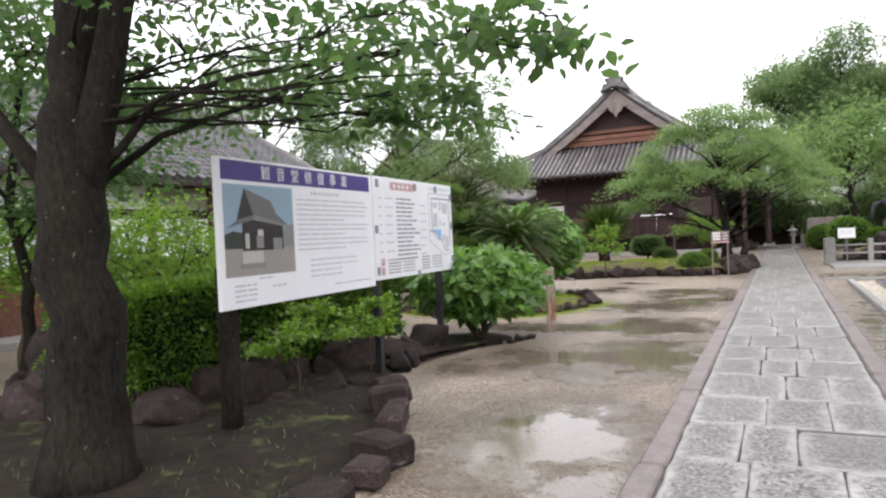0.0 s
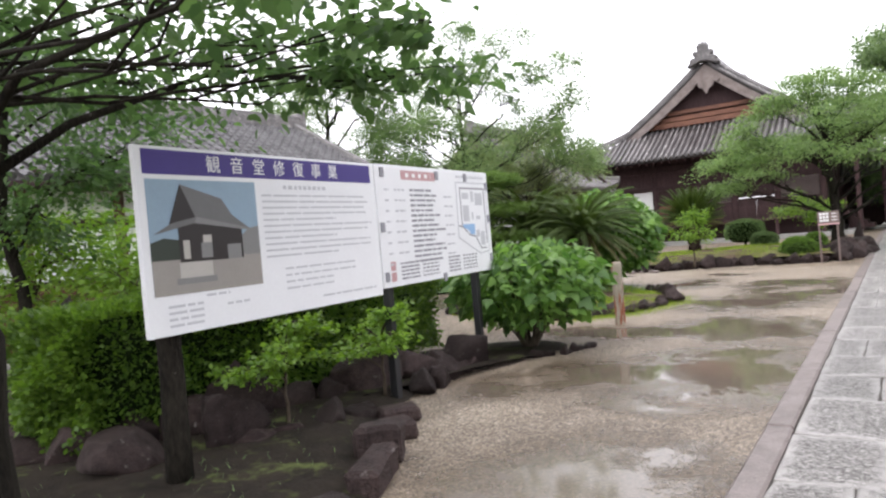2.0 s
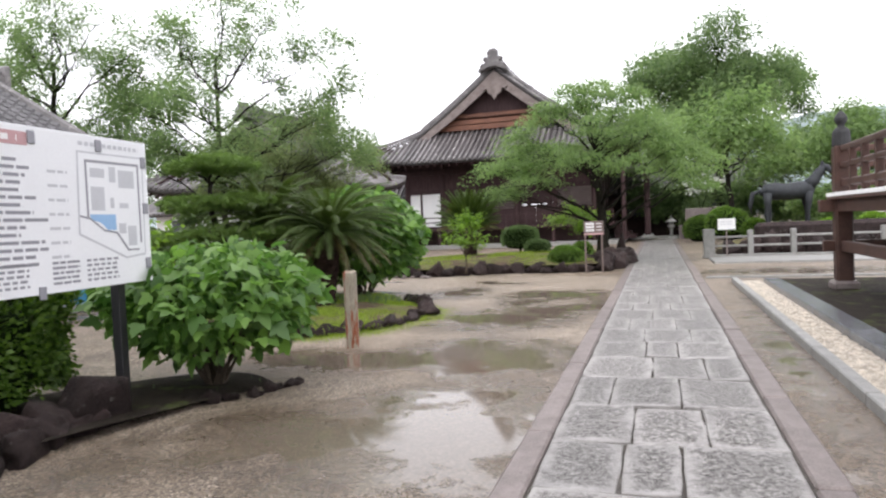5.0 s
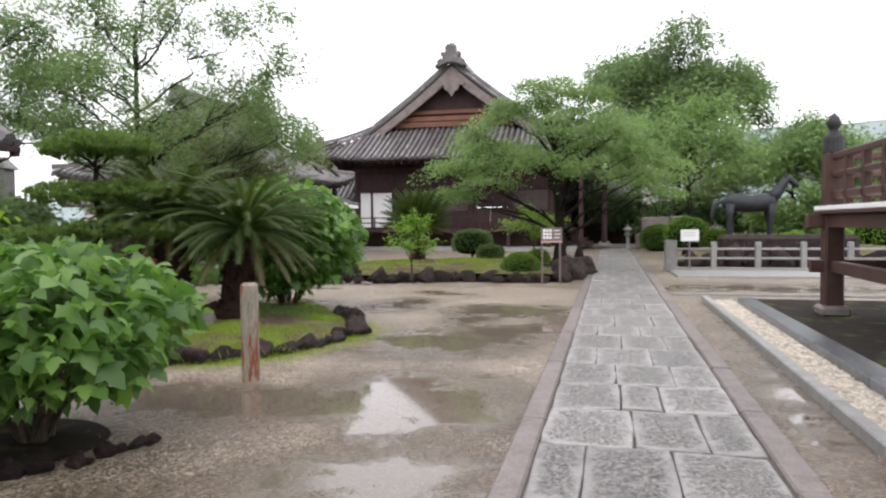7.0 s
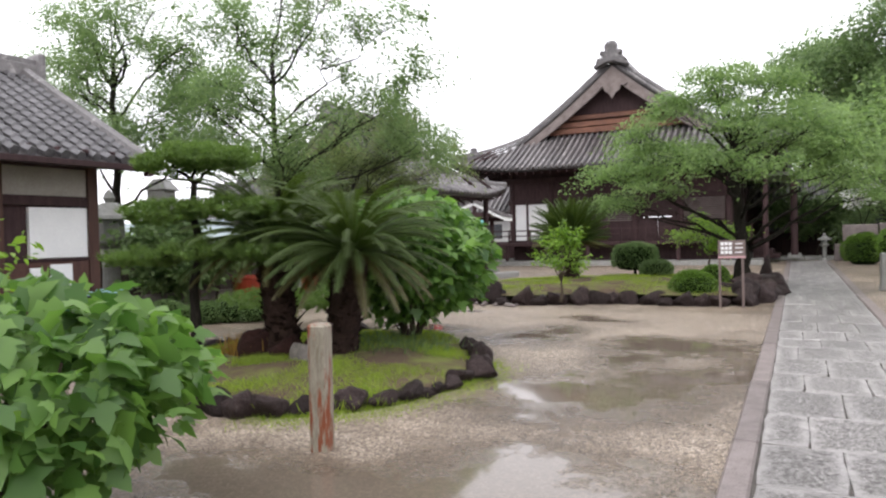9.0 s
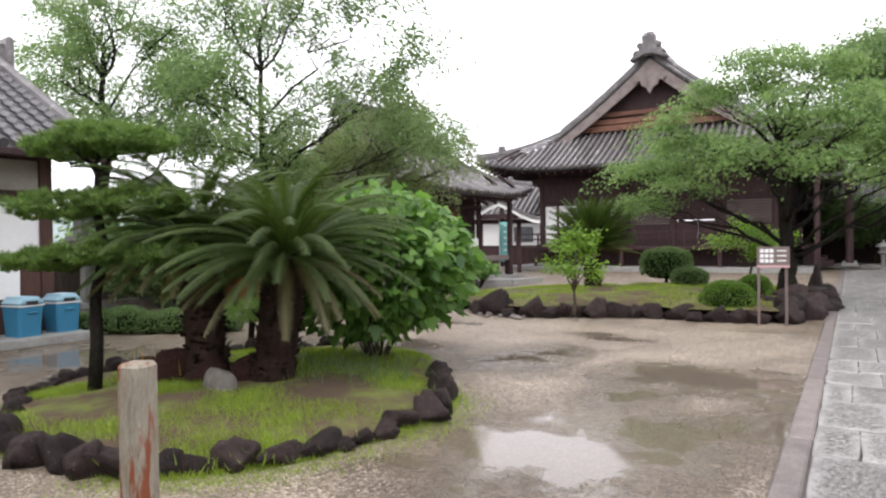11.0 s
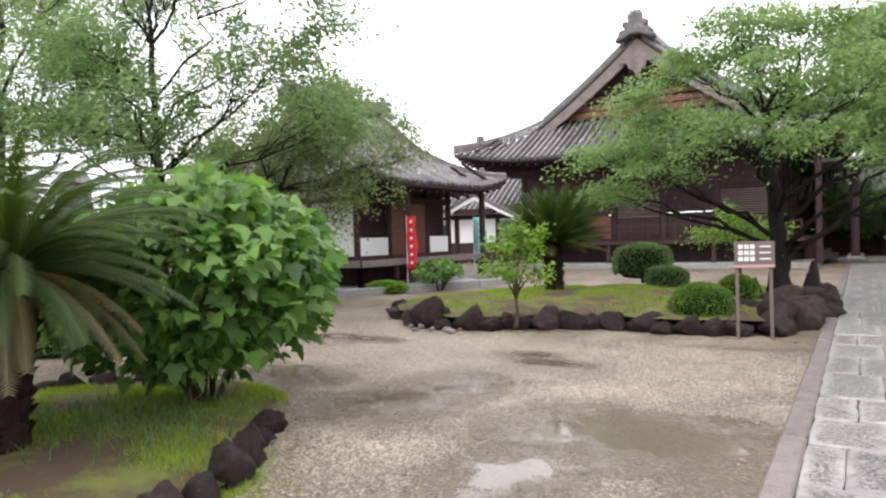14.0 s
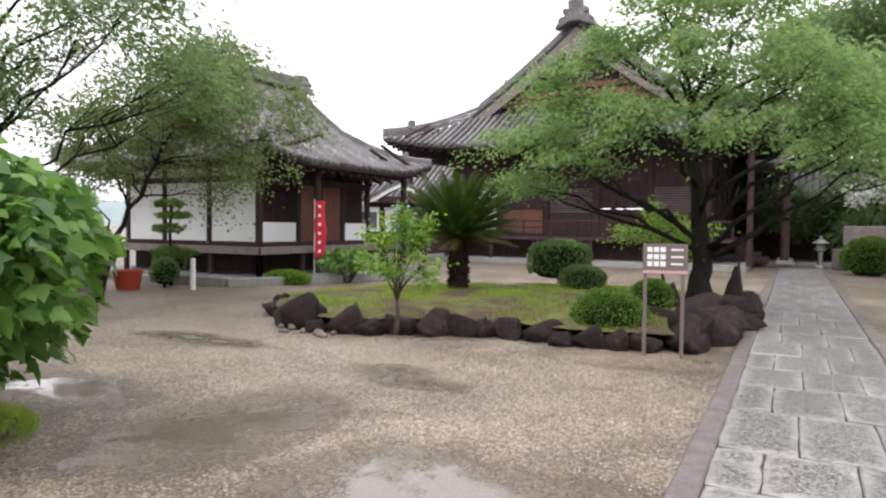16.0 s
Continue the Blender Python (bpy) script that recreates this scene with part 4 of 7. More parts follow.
# ---- garden rocks, beds and plants ----
def rock_mesh(name, seed, sub=3, rough=0.35, mat=None):
    """A weathered boulder about one metre across, flat underneath."""
    bm = bmesh.new()
    bmesh.ops.create_icosphere(bm, subdivisions=sub, radius=0.5)
    off = Vector((seed * 3.7, seed * 1.3, seed * 7.1))
    rr = random.Random(seed)
    cuts = []
    for _ in range(9):
        n = Vector((rr.gauss(0, 1), rr.gauss(0, 1), rr.gauss(0.2, 0.8))).normalized()
        cuts.append((n, rr.uniform(0.26, 0.4)))
    for v in bm.verts:
        d = v.co.normalized()
        k = 1 + rough * noise.noise(d * 1.6 + off) + 0.6 * rough * noise.noise(d * 3.5 + off) + 0.3 * rough * noise.noise(d * 9 + off)
        cell = noise.voronoi(d * 1.5 + off)[0][0]
        v.co = d * 0.5 * k * (0.8 + 0.45 * cell)
        for n, cut in cuts:
            over = v.co.dot(n) - cut
            if over > 0:
                v.co -= n * over * 0.92
        v.co.z = max(v.co.z, -0.28)
    me = bpy.data.meshes.new(name)
    bm.to_mesh(me)
    bm.free()
    me.materials.append(mat or ROCK)
    me.polygons.foreach_set("use_smooth", [True] * len(me.polygons))
    return me


ROCKS = [rock_mesh("rock", s) for s in range(9)]
GREY_STONE = surface("grey_stone", (0.06, 0.052, 0.046), (0.2, 0.178, 0.16), 5, 60, 0.7, 0.6, 0.02, vary=0)
RED_STONE = surface("red_brown_stone", (0.014, 0.006, 0.005), (0.085, 0.036, 0.03), 14, 60, 0.8, 1.0, 0.05, spec=0.2, vary=0.2)
GREY_ROCK = rock_mesh("rock", 31, 3, 0.3, GREY_STONE)
RED_ROCKS = [rock_mesh("rock", s, 3, 0.45, RED_STONE) for s in (41, 42, 43)]
PALE_ROCKS = [rock_mesh("rock", s, 2, 0.35, KERB) for s in range(20, 23)]


def rock(x, y, sx, sy, sz, rz, k, z=0.0, label="dark rounded garden edging rock", group="garden edging rocks"):
    ob = new("rock", ROCKS[k % 9])
    ob.matrix_basis = Matrix.LocRotScale((x, y, z + 0.24 * sz), Euler((0, 0, radians(rz))), (sx, sy, sz))
    return tagged(ob, label, "rock", group)


def edging(points, size, seed, z=0.0, label="dark rounded garden edging rock", group="garden edging rocks", gap=0.85, tall=0.85):
    """Rocks shoulder to shoulder along a line in the plan."""
    rng = np.random.default_rng(seed)
    walk_pts = [Vector(p) for p in points]
    i, t = 0, 0.0
    pos = walk_pts[0].copy()
    k = seed
    while i < len(walk_pts) - 1:
        s = size * rng.uniform(0.7, 1.35)
        step = s * gap
        while i < len(walk_pts) - 1:
            seg = walk_pts[i + 1] - pos
            if seg.length > step:
                pos = pos + seg.normalized() * step
                break
            step -= seg.length
            pos = walk_pts[i + 1].copy()
            i += 1
        d = walk_pts[min(i + 1, len(walk_pts) - 1)] - walk_pts[max(min(i, len(walk_pts) - 2), 0)]
        rock(pos.x + rng.normal(0, 0.03), pos.y + rng.normal(0, 0.03), s * 1.15, s * 0.9, s * rng.uniform(0.75, 1.15) * tall, math.degrees(math.atan2(d.y, d.x)) + rng.normal(0, 20), k, z, label, group)
        k += 1


def blades(name, outline_fn, n, height, mat, label, seed, lean=0.5, wide=1.0):
    """Grass blades scattered where outline_fn says, with the ground height that it gives."""
    rng = np.random.default_rng(seed)
    c = np.array(outline_fn(rng, n))
    d = rng.normal(0, lean, (len(c), 3))
    d[:, 2] = 1
    shape = SLIM.copy()
    shape[:, 1] *= wide
    return put(name, leaf_mesh(name, c, d, height * rng.uniform(0.4, 1.3, len(c)), shape, mat, rng, 2.0), None, None, label, "grass", kind="stuff")


def in_loop(loop, x, y):
    inside = False
    for (x0, y0), (x1, y1) in zip(loop, loop[1:] + loop[:1]):
        if (y0 > y) != (y1 > y) and x < (x1 - x0) * (y - y0) / (y1 - y0) + x0:
            inside = not inside
    return inside


def scatter_in(loop, z, lift, edge=1.0):
    xs, ys = [p[0] for p in loop], [p[1] for p in loop]
    c = (sum(xs) / len(xs), sum(ys) / len(ys))
    rmax = [math.hypot(p[0] - c[0], p[1] - c[1]) for p in loop]
    def fn(rng, n):
        out = []
        while len(out) < n:
            x, y = rng.uniform(min(xs) - 0.2, max(xs) + 0.2), rng.uniform(min(ys) - 0.2, max(ys) + 0.2)
            q = (c[0] + (x - c[0]) / edge, c[1] + (y - c[1]) / edge)
            if not in_loop(loop, *q) or noise.noise(Vector((x, y, 3)) * 1.3) * 1.5 + 0.3 < rng.uniform(0, 0.8):
                continue
            a = math.atan2(y - c[1], x - c[0])
            k = min(range(len(loop)), key=lambda i: abs(math.remainder(math.atan2(loop[i][1] - c[1], loop[i][0] - c[0]) - a, 2 * math.pi)))
            s = min(1.0, math.hypot(x - c[0], y - c[1]) / rmax[k])
            out.append((x, y, (z + lift * (1 - s * s)) if s < 1 else 0.0))
        return out
    return fn


# round bed with cycads
LOOP1 = smooth_loop([(-7.3, 12.6), (-6.3, 12.0), (-5.2, 11.95), (-4.4, 12.25), (-3.95, 12.9), (-3.72, 13.9), (-3.9, 14.9), (-4.6, 15.7), (-5.6, 16.8), (-6.9, 16.9), (-7.9, 15.6), (-8.0, 13.8)])
sheet("garden_bed", LOOP1, 0.06, TURF, "low mound of patchy turf and soil", "garden bed", 0.12, rings=4)
edging(LOOP1[4:44], 0.32, 11)
edging([(-7.0, 17.0), (-7.8, 16.2), (-8.1, 15.2), (-8.15, 13.6), (-7.6, 12.8), (-6.9, 12.4)], 0.24, 31)
blades("grass", scatter_in(LOOP1, 0.05, 0.12, 1.06), 44000, 0.06, GRASS, "short yellow-green grass on the round bed", 4)

# long bed in front of the hall
LOOP2 = smooth_loop([(-8.3, 22.4), (-7.0, 21.75), (-6.2, 21.8), (-5.2, 22.35), (-4.3, 22.65), (-3.4, 22.55), (-2.6, 22.6), (-1.95, 22.85), (-1.65, 23.9), (-1.55, 26.5), (-2.2, 28.6), (-4.5, 29.2), (-7.0, 28.2), (-8.9, 26.2), (-9.2, 24.0)])
sheet("garden_bed", LOOP2, 0.22, TURF, "raised turf bed edged with dark rocks", "garden bed", 0.2, rings=4)
edging(LOOP2[1:58], 0.48, 21, tall=0.95)
edging(LOOP2[84:], 0.42, 23, tall=0.8)
blades("grass", scatter_in(LOOP2, 0.22, 0.2), 26000, 0.07, GRASS, "short yellow-green grass on the raised bed", 5)
for x, y, sx, sy, sz, rz, k in ((-1.9, 23.2, 0.75, 0.6, 0.5, 20, 2), (-1.75, 24.4, 0.8, 0.9, 0.45, 60, 3), (-2.2, 25.4, 0.9, 0.8, 0.5, 10, 4), (-1.7, 25.6, 0.6, 0.7, 0.6, 50, 5), (-1.8, 26.9, 0.35, 0.3, 1.1, 0, 6), (-2.7, 25.8, 0.5, 0.4, 0.7, 0, 7), (-2.5, 24.0, 0.8, 0.6, 0.4, 0, 1), (-3.6, 23.9, 0.6, 0.35, 0.4, 0, 8), (-4.0, 25.8, 1.0, 0.5, 0.35, 10, 0)):
    rock(x, y, sx, sy, sz, rz, k, 0.15, "large dark brown garden boulder")

# bed under the information board
LOOP3 = smooth_loop([(-2.0, 2.6), (-2.1, 3.7), (-2.35, 4.5), (-3.0, 5.4), (-3.7, 6.5), (-4.05, 7.6), (-4.1, 8.5), (-3.9, 8.8), (-3.65, 9.05), (-3.5, 9.45), (-3.75, 9.85), (-4.4, 9.95), (-5.2, 9.2), (-6.6, 7.0), (-7.6, 4.0), (-7.5, 1.0), (-4.0, 0.6), (-2.4, 1.4)])
sheet("planting_bed", LOOP3, 0.015, SOIL, "damp soil planting bed coloured dark for tree shade", "soil", 0.1, rings=3)
edging([(-4.05, 8.7), (-4.15, 7.9), (-4.3, 7.2), (-4.5, 6.4), (-4.6, 5.6), (-4.75, 4.9), (-5.0, 4.2), (-5.6, 3.9), (-6.4, 4.1)], 0.5, 41, 0.02, tall=0.95)
edging([(-3.75, 6.75), (-4.0, 7.5), (-4.05, 8.15)], 0.33, 45)
edging([(-4.15, 4.75), (-3.9, 5.3), (-3.75, 6.0)], 0.36, 47, tall=0.7)
edging([(-3.95, 8.7), (-3.6, 8.9), (-3.35, 9.25), (-3.25, 9.75)], 0.13, 49, label="small grey stone beside the gravel")
def cut_stone(x, y, sx, sy, sz, rz, rx=0):
    bm = box(-sx / 2, -sy / 2, 0, sx / 2, sy / 2, sz, 0.03)
    bmesh.ops.subdivide_edges(bm, edges=bm.edges[:], cuts=2, use_grid_fill=True)
    for v in bm.verts:
        v.co += noise.noise_vector(v.co * 5 + Vector((x, y, 0))) * 0.025
    me = bpy.data.meshes.new("edging_stone")
    bm.to_mesh(me)
    bm.free()
    me.materials.append(ROCK)
    put("edging_stone", me, None, pose(x, y, 0.0, rx, 0, rz), "rough-cut dark edging stone on the soil", "stone", "cut edging stones")
for a in ((-2.85, 5.25, 0.34, 0.22, 0.26, 35), (-2.55, 4.85, 0.2, 0.46, 0.2, 20, 8), (-2.2, 4.15, 0.4, 0.28, 0.2, -10), (-2.05, 3.75, 0.24, 0.3, 0.16, 15), (-2.0, 3.2, 0.3, 0.4, 0.18, 5), (-3.1, 5.7, 0.3, 0.25, 0.16, 60), (-3.4, 6.1, 0.34, 0.22, 0.14, 50)):
    cut_stone(*a)
blades("grass", scatter_in(LOOP3, 0.03, 0.08), 1100, 0.05, LEAF_DARK, "thin tufts of grass and weeds on the soil", 6)


def clipped(name, at, sx, sy, sz, n, leaf, size, label, category, seed, square=0.0, stem=0.0, group=""):
    """A clipped bush: a core painted near-black as inner shade, under a dense coat of small leaves. square 0 gives a
    dome, 1 a box.
    """
    rng = np.random.default_rng(seed)
    ob = thing(name, at, label, category, group)
    q = rng.normal(0, 1, (n, 3))
    q /= np.linalg.norm(q, axis=1, keepdims=True)
    if square:
        q = q / np.max(np.abs(q), axis=1, keepdims=True) * square + q * (1 - square)
    q[:, 2] = np.where(q[:, 2] < -0.55, -q[:, 2], q[:, 2])
    wob = np.array([1 + 0.07 * noise.noise(Vector(p) * 2.5 + Vector((seed, 0, 0))) for p in q])[:, None]
    c = q * wob * rng.uniform(0.9, 1.02, (n, 1)) * np.array([sx, sy, sz]) + np.array([0, 0, sz * 0.75 + stem])
    c[:, 2] = np.maximum(c[:, 2], 0.02)
    put("foliage", leaf_mesh("foliage", c, q + rng.normal(0, 0.5, (n, 3)), size * rng.uniform(0.6, 1.3, n), SMALL, leaf, rng, 1.0), ob)
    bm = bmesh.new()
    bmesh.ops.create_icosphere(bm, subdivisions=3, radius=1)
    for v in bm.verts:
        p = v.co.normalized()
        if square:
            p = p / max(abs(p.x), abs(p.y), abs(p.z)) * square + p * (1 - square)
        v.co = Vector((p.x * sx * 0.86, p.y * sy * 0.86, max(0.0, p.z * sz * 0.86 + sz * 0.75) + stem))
    part("shade_core", bm, THICK, ob)
    if stem:
        v, f = tube_data([(0, 0, 0), (0, 0, stem + 0.1)], [0.05, 0.04], 7)
        put("stem", mesh_of("stem", v, f, BARK), ob)
    return ob


clipped("box_hedge", (-5.35, 6.35, 0.05), 0.62, 2.3, 0.66, 52000, LEAF_HEDGE, 0.055, "long clipped green hedge behind the board", "hedge", 51, 0.85)
clipped("round_bush", (-5.4, 27.9, 0.35), 0.66, 0.6, 0.45, 5000, LEAF_DARK, 0.05, "dark clipped rounded shrub on the raised bed", "bush", 52, 0.3, 0.12)
clipped("dome_bush", (-2.95, 23.1, 0.12), 0.5, 0.45, 0.34, 5000, LEAF_HEDGE, 0.035, "low clipped green dome bush", "bush", 53)
clipped("dome_bush", (-2.75, 24.7, 0.3), 0.32, 0.3, 0.26, 2500, LEAF_HEDGE, 0.035, "small clipped green dome bush", "bush", 54)
clipped("ball_bush", (0.75, 41.5, 0), 0.85, 0.85, 0.75, 6000, LEAF_HEDGE, 0.06, "clipped round green bush beside the path", "bush", 55, group="round bushes by the path")
clipped("ball_bush", (2.4, 43.0, 0), 0.9, 0.9, 0.8, 6000, LEAF_HEDGE, 0.06, "clipped round green bush beside the path", "bush", 56, group="round bushes by the path")
clipped("dome_bush", (-4.6, 27.0, 0.35), 0.45, 0.4, 0.25, 3000, LEAF_DARK, 0.05, "low dark shrub among the rocks", "bush", 57)
tree("garden_shrub", (-3.6, 29.6, 0.2), [(0, 0, 0), (0, 0, 0.7)], [(-0.6, 0, 1.2, 0.6, 0.7), (0.5, 0.2, 1.3, 0.6, 0.7), (0, -0.3, 1.6, 0.55, 0.7), (0.2, 0.3, 0.9, 0.5, 0.7)], LEAF_LIGHT, OVAL, 0.09, 80, "loose bright green shrub behind the maple", "shrub", 93, 0.04, 0.2, TWIG, 0.5)
clipped("ball_bush", (-14.9, 25.6, 0.0), 0.4, 0.4, 0.4, 3000, LEAF_DARK, 0.045, "clipped round shrub beside the side hall", "bush", 59, stem=0.3)
clipped("ball_bush", (-14.2, 24.9, 0.0), 0.32, 0.32, 0.36, 2500, LEAF_DARK, 0.045, "clipped round shrub beside the side hall", "bush", 60, stem=0.1)
clipped("dome_bush", (-12.6, 27.4, 0.0), 0.7, 0.4, 0.2, 2500, LEAF_LIGHT, 0.05, "low leafy plants by the stone edging", "bush", 61)


def cycad(at, height, n, length, label, seed, rise=0.95, trunk_r=0.2, lean=(0, 0), skirt=0.12, curl=1.0, wide=0.14):
    """A cycad: a shaggy trunk of old leaf bases and a crown of arching feather fronds."""
    rng = np.random.default_rng(seed)
    ob = thing("cycad", at, label, "cycad", "cycads")
    top = Vector((lean[0], lean[1], height))
    line = [Vector((0, 0, -0.03)).lerp(top, i / 8) for i in range(9)]
    v, f = tube_data(line, [trunk_r * (1.25 - 0.25 * min(1, i / 2) + 0.12 * i / 8) * (1 + 0.05 * (i % 2)) for i in range(9)], 14)
    put("trunk", mesh_of("trunk", v, f, SHAG), ob, None, "shaggy dark brown trunk")
    m = int(260 * max(height, 0.3))
    t = rng.uniform(0, 1, m)
    a = rng.uniform(0, 2 * math.pi, m)
    c = np.stack([np.cos(a) * trunk_r * 0.95 + lean[0] * t, np.sin(a) * trunk_r * 0.95 + lean[1] * t, t * height], 1)
    d = np.stack([np.cos(a), np.sin(a), np.full(m, 0.9)], 1)
    put("leaf_base_coat", leaf_mesh("leaf_base_coat", c, d, 0.085 * rng.uniform(0.7, 1.4, m), SMALL, SHAG, rng, 0.3), ob, kind="stuff")
    for i in range(n):
        az = 2.399 * i + rng.normal(0, 0.15)
        u = (i / n) ** 0.8
        el = rise * 1.4 - (rise * 1.3 + skirt) * u + rng.normal(0, 0.08)
        ln = length * rng.uniform(0.85, 1.1) * (0.8 + 0.2 * math.sin(math.pi * min(1, u + 0.2)))
        p = top + Vector((math.cos(az), math.sin(az), 0)) * trunk_r * 0.4
        h = Vector((math.cos(az), math.sin(az), 0))
        pts, e = [p.copy()], el
        for _ in range(12):
            pts.append(pts[-1] + (h * math.cos(e) + Vector((0, 0, 1)) * math.sin(e)) * ln / 12)
            e -= curl * (0.75 + 0.35 * max(0.0, el)) / 12
        side = Vector((-h.y, h.x, 0))
        v, f, N = [], [], 60
        def spot(s):
            q = min(11.999, 12 * s)
            return pts[int(q)].lerp(pts[int(q) + 1], q - int(q))
        for k in range(N):
            s = k / N
            a, b = spot(s), spot((k + 0.95) / N)
            fw = (b - a).normalized()
            up = side.cross(fw)
            w = wide * length / 1.4 * math.sin(math.pi * min(0.97, s * 0.84 + 0.1)) ** 0.6 * (0.2 if s < 0.1 else 1)
            o = len(v)
            v += [a, b, a - up * 0.012]
            for sg in (-1, 1):
                v.append(a + (side * sg * 0.75 + fw * 0.55 + up * 0.42) * w * (0.92 + 0.16 * ((k * 7) % 5) / 5))
            f += [(o, o + 1, o + 3), (o + 1, o, o + 4), (o, o + 1, o + 2)]
            if k < N - 1:
                f.append((o + 1, o + 5, o + 2))
        put("frond", mesh_of("frond", v, f, FROND_OLD if u > 0.9 else FROND), ob)
    return ob


cycad((-6.3, 14.05, 0.1), 1.45, 112, 1.42, "cycad with a shaggy dark trunk and arching dark green fronds", 61, rise=1.1, trunk_r=0.19, lean=(-0.2, 0.05), skirt=0.3, curl=1.2, wide=0.125)
cycad((-5.62, 14.28, 0.1), 1.3, 116, 1.42, "cycad with a shaggy dark trunk and arching dark green fronds", 62, rise=1.1, trunk_r=0.19, lean=(0.2, 0.05), skirt=0.3, curl=1.2, wide=0.125)
cycad((-6.4, 25.2, 0.34), 1.0, 180, 1.28, "low cycad with upright feathery fronds", 63, rise=1.22, trunk_r=0.17, skirt=0.05, curl=0.5, wide=0.19)
for x, y, s, k in ((-6.6, 13.8, 0.62, 1), (-6.2, 13.95, 0.55, 3), (-5.85, 14.15, 0.5, 5)):
    rock(x, y, s, s * 0.8, s * 0.95, 30 * k, k, 0.06, "red-brown rough stone at the cycad foot", "stones at the cycad foot").data = RED_ROCKS[k // 2]
rock(-5.68, 13.72, 0.36, 0.26, 0.48, 20, 6, 0.08, "grey upright stone in the turf").data = GREY_ROCK


def stems(ob, n, spread, height, rng, r=0.014, mat=None):
    tips = []
    for i in range(n):
        a = rng.uniform(0, 2 * math.pi)
        tip = Vector((math.cos(a) * spread * rng.uniform(0.3, 1), math.sin(a) * spread * rng.uniform(0.3, 1), height * rng.uniform(0.75, 1.05)))
        line = bent((0.1 * math.cos(a) * rng.uniform(0, 1), 0.1 * math.sin(a), 0), tip, rng, 0.0, 5, 0.06)
        v, f = tube_data(line, [r * (1 - 0.6 * k / 5) for k in range(6)], 5)
        put("stem", mesh_of("stem", v, f, mat or TWIG), ob)
        tips.append(line)
    return tips


def mallow(at, sx, sy, zlow, ztop, n, size, label, seed):
    """A broad rose-mallow bush: many bare stems, and a domed coat of large lobed leaves hanging tip down."""
    rng = np.random.default_rng(seed)
    ob = thing("rose_mallow_bush", at, label, "bush", "rose mallow bushes")
    stems(ob, 22, min(sx, sy) * 0.85, ztop * 0.75, rng, 0.018)
    q = rng.normal(0, 1, (n, 3))
    q /= np.linalg.norm(q, axis=1, keepdims=True)
    q[:, 2] = np.abs(q[:, 2]) * np.where(rng.uniform(0, 1, n) < 0.68, 1, -0.8)
    lump = np.array([1 + 0.16 * noise.noise(Vector(p) * 2.2 + Vector((seed, 0, 0))) for p in q])[:, None]
    sh = rng.uniform(0.35, 1.03, (n, 1)) ** 0.6
    mid = zlow + (ztop - zlow) * 0.45
    c = q * lump * sh * np.array([sx, sy, ztop - mid]) + np.array([0, 0, mid])
    keep = c[:, 2] > zlow
    c, q = c[keep], q[keep]
    d = q.copy()
    d[:, 2] = d[:, 2] * 0.25 - 0.55
    d += rng.normal(0, 0.42, d.shape)
    me = leaf_mesh("leaves", c, d, size * rng.uniform(0.45, 1.3, len(c)), LOBED, LEAF_LOBED, rng, 0.55)
    put("leaves", me, ob)
    return ob


mallow((-3.98, 9.45, 0.03), 1.05, 1.0, 0.28, 1.36, 2200, 0.148, "broad rose mallow bush with large pale green lobed leaves", 71)
mallow((-5.7, 16.1, 0.05), 1.22, 1.2, 0.3, 2.2, 4600, 0.15, "tall rose mallow bush with large green lobed leaves", 72)
mallow((-11.6, 28.6, 0.0), 0.7, 0.7, 0.3, 0.95, 500, 0.15, "small rose mallow bush by the stone edging", 73)

# trees and shrubs
tree("flowering_shrub", (-5.41, 21.6, 0.1), [(0, 0, 0), (0.02, 0, 0.45)], [(-0.3, 0, 0.95, 0.33, 0.8), (0.35, 0.1, 0.9, 0.33, 0.8), (0, 0.15, 1.3, 0.34, 0.9), (0.15, -0.2, 1.0, 0.33, 0.8), (-0.15, -0.25, 1.25, 0.28, 0.9), (0.3, 0.2, 1.4, 0.25, 0.9), (0.05, 0, 1.6, 0.2, 0.9)], LEAF_LIGHT, OVAL, 0.075, 46, "light green leafy shrub on the raised bed", "shrub", 81, 0.035, 0.15, TWIG, 0.5, limb_r=0.5)
MAPLE_C = [(-3.2, -0.4, 2.75, 0.85, 0.55), (-2.7, 0.9, 3.3, 0.9, 0.6), (-2.3, -0.9, 3.6, 0.9, 0.6), (-1.6, 0.2, 4.4, 0.95, 0.6), (-1.3, -1.4, 3.1, 0.9, 0.6), (-0.8, 1.2, 4.6, 0.9, 0.6), (-0.6, -0.5, 4.9, 0.9, 0.6), (-0.1, 0.5, 5.2, 0.7, 0.6),
           (0.6, -0.3, 4.6, 0.95, 0.6), (0.3, -1.6, 3.8, 0.9, 0.6), (1.4, 0.4, 4.1, 0.95, 0.6), (1.5, -1.0, 3.5, 0.95, 0.6), (2.3, -0.2, 3.2, 0.95, 0.6), (2.6, 0.9, 3.0, 0.9, 0.6), (3.2, 0.2, 2.5, 0.75, 0.55), (0.4, 1.8, 3.6, 1.0, 0.6),
           (-2.9, -0.9, 2.0, 0.65, 0.5), (-3.4, 0.4, 2.0, 0.6, 0.5), (-1.9, -1.5, 2.3, 0.7, 0.5), (-1.5, 1.6, 3.2, 0.9, 0.6), (0.9, -1.9, 2.6, 0.7, 0.5), (2.2, -1.2, 2.4, 0.7, 0.5), (-0.2, 0.2, 3.7, 0.8, 0.6), (2.9, -0.6, 2.0, 0.6, 0.45), (-0.4, -2.0, 2.8, 0.7, 0.5)]
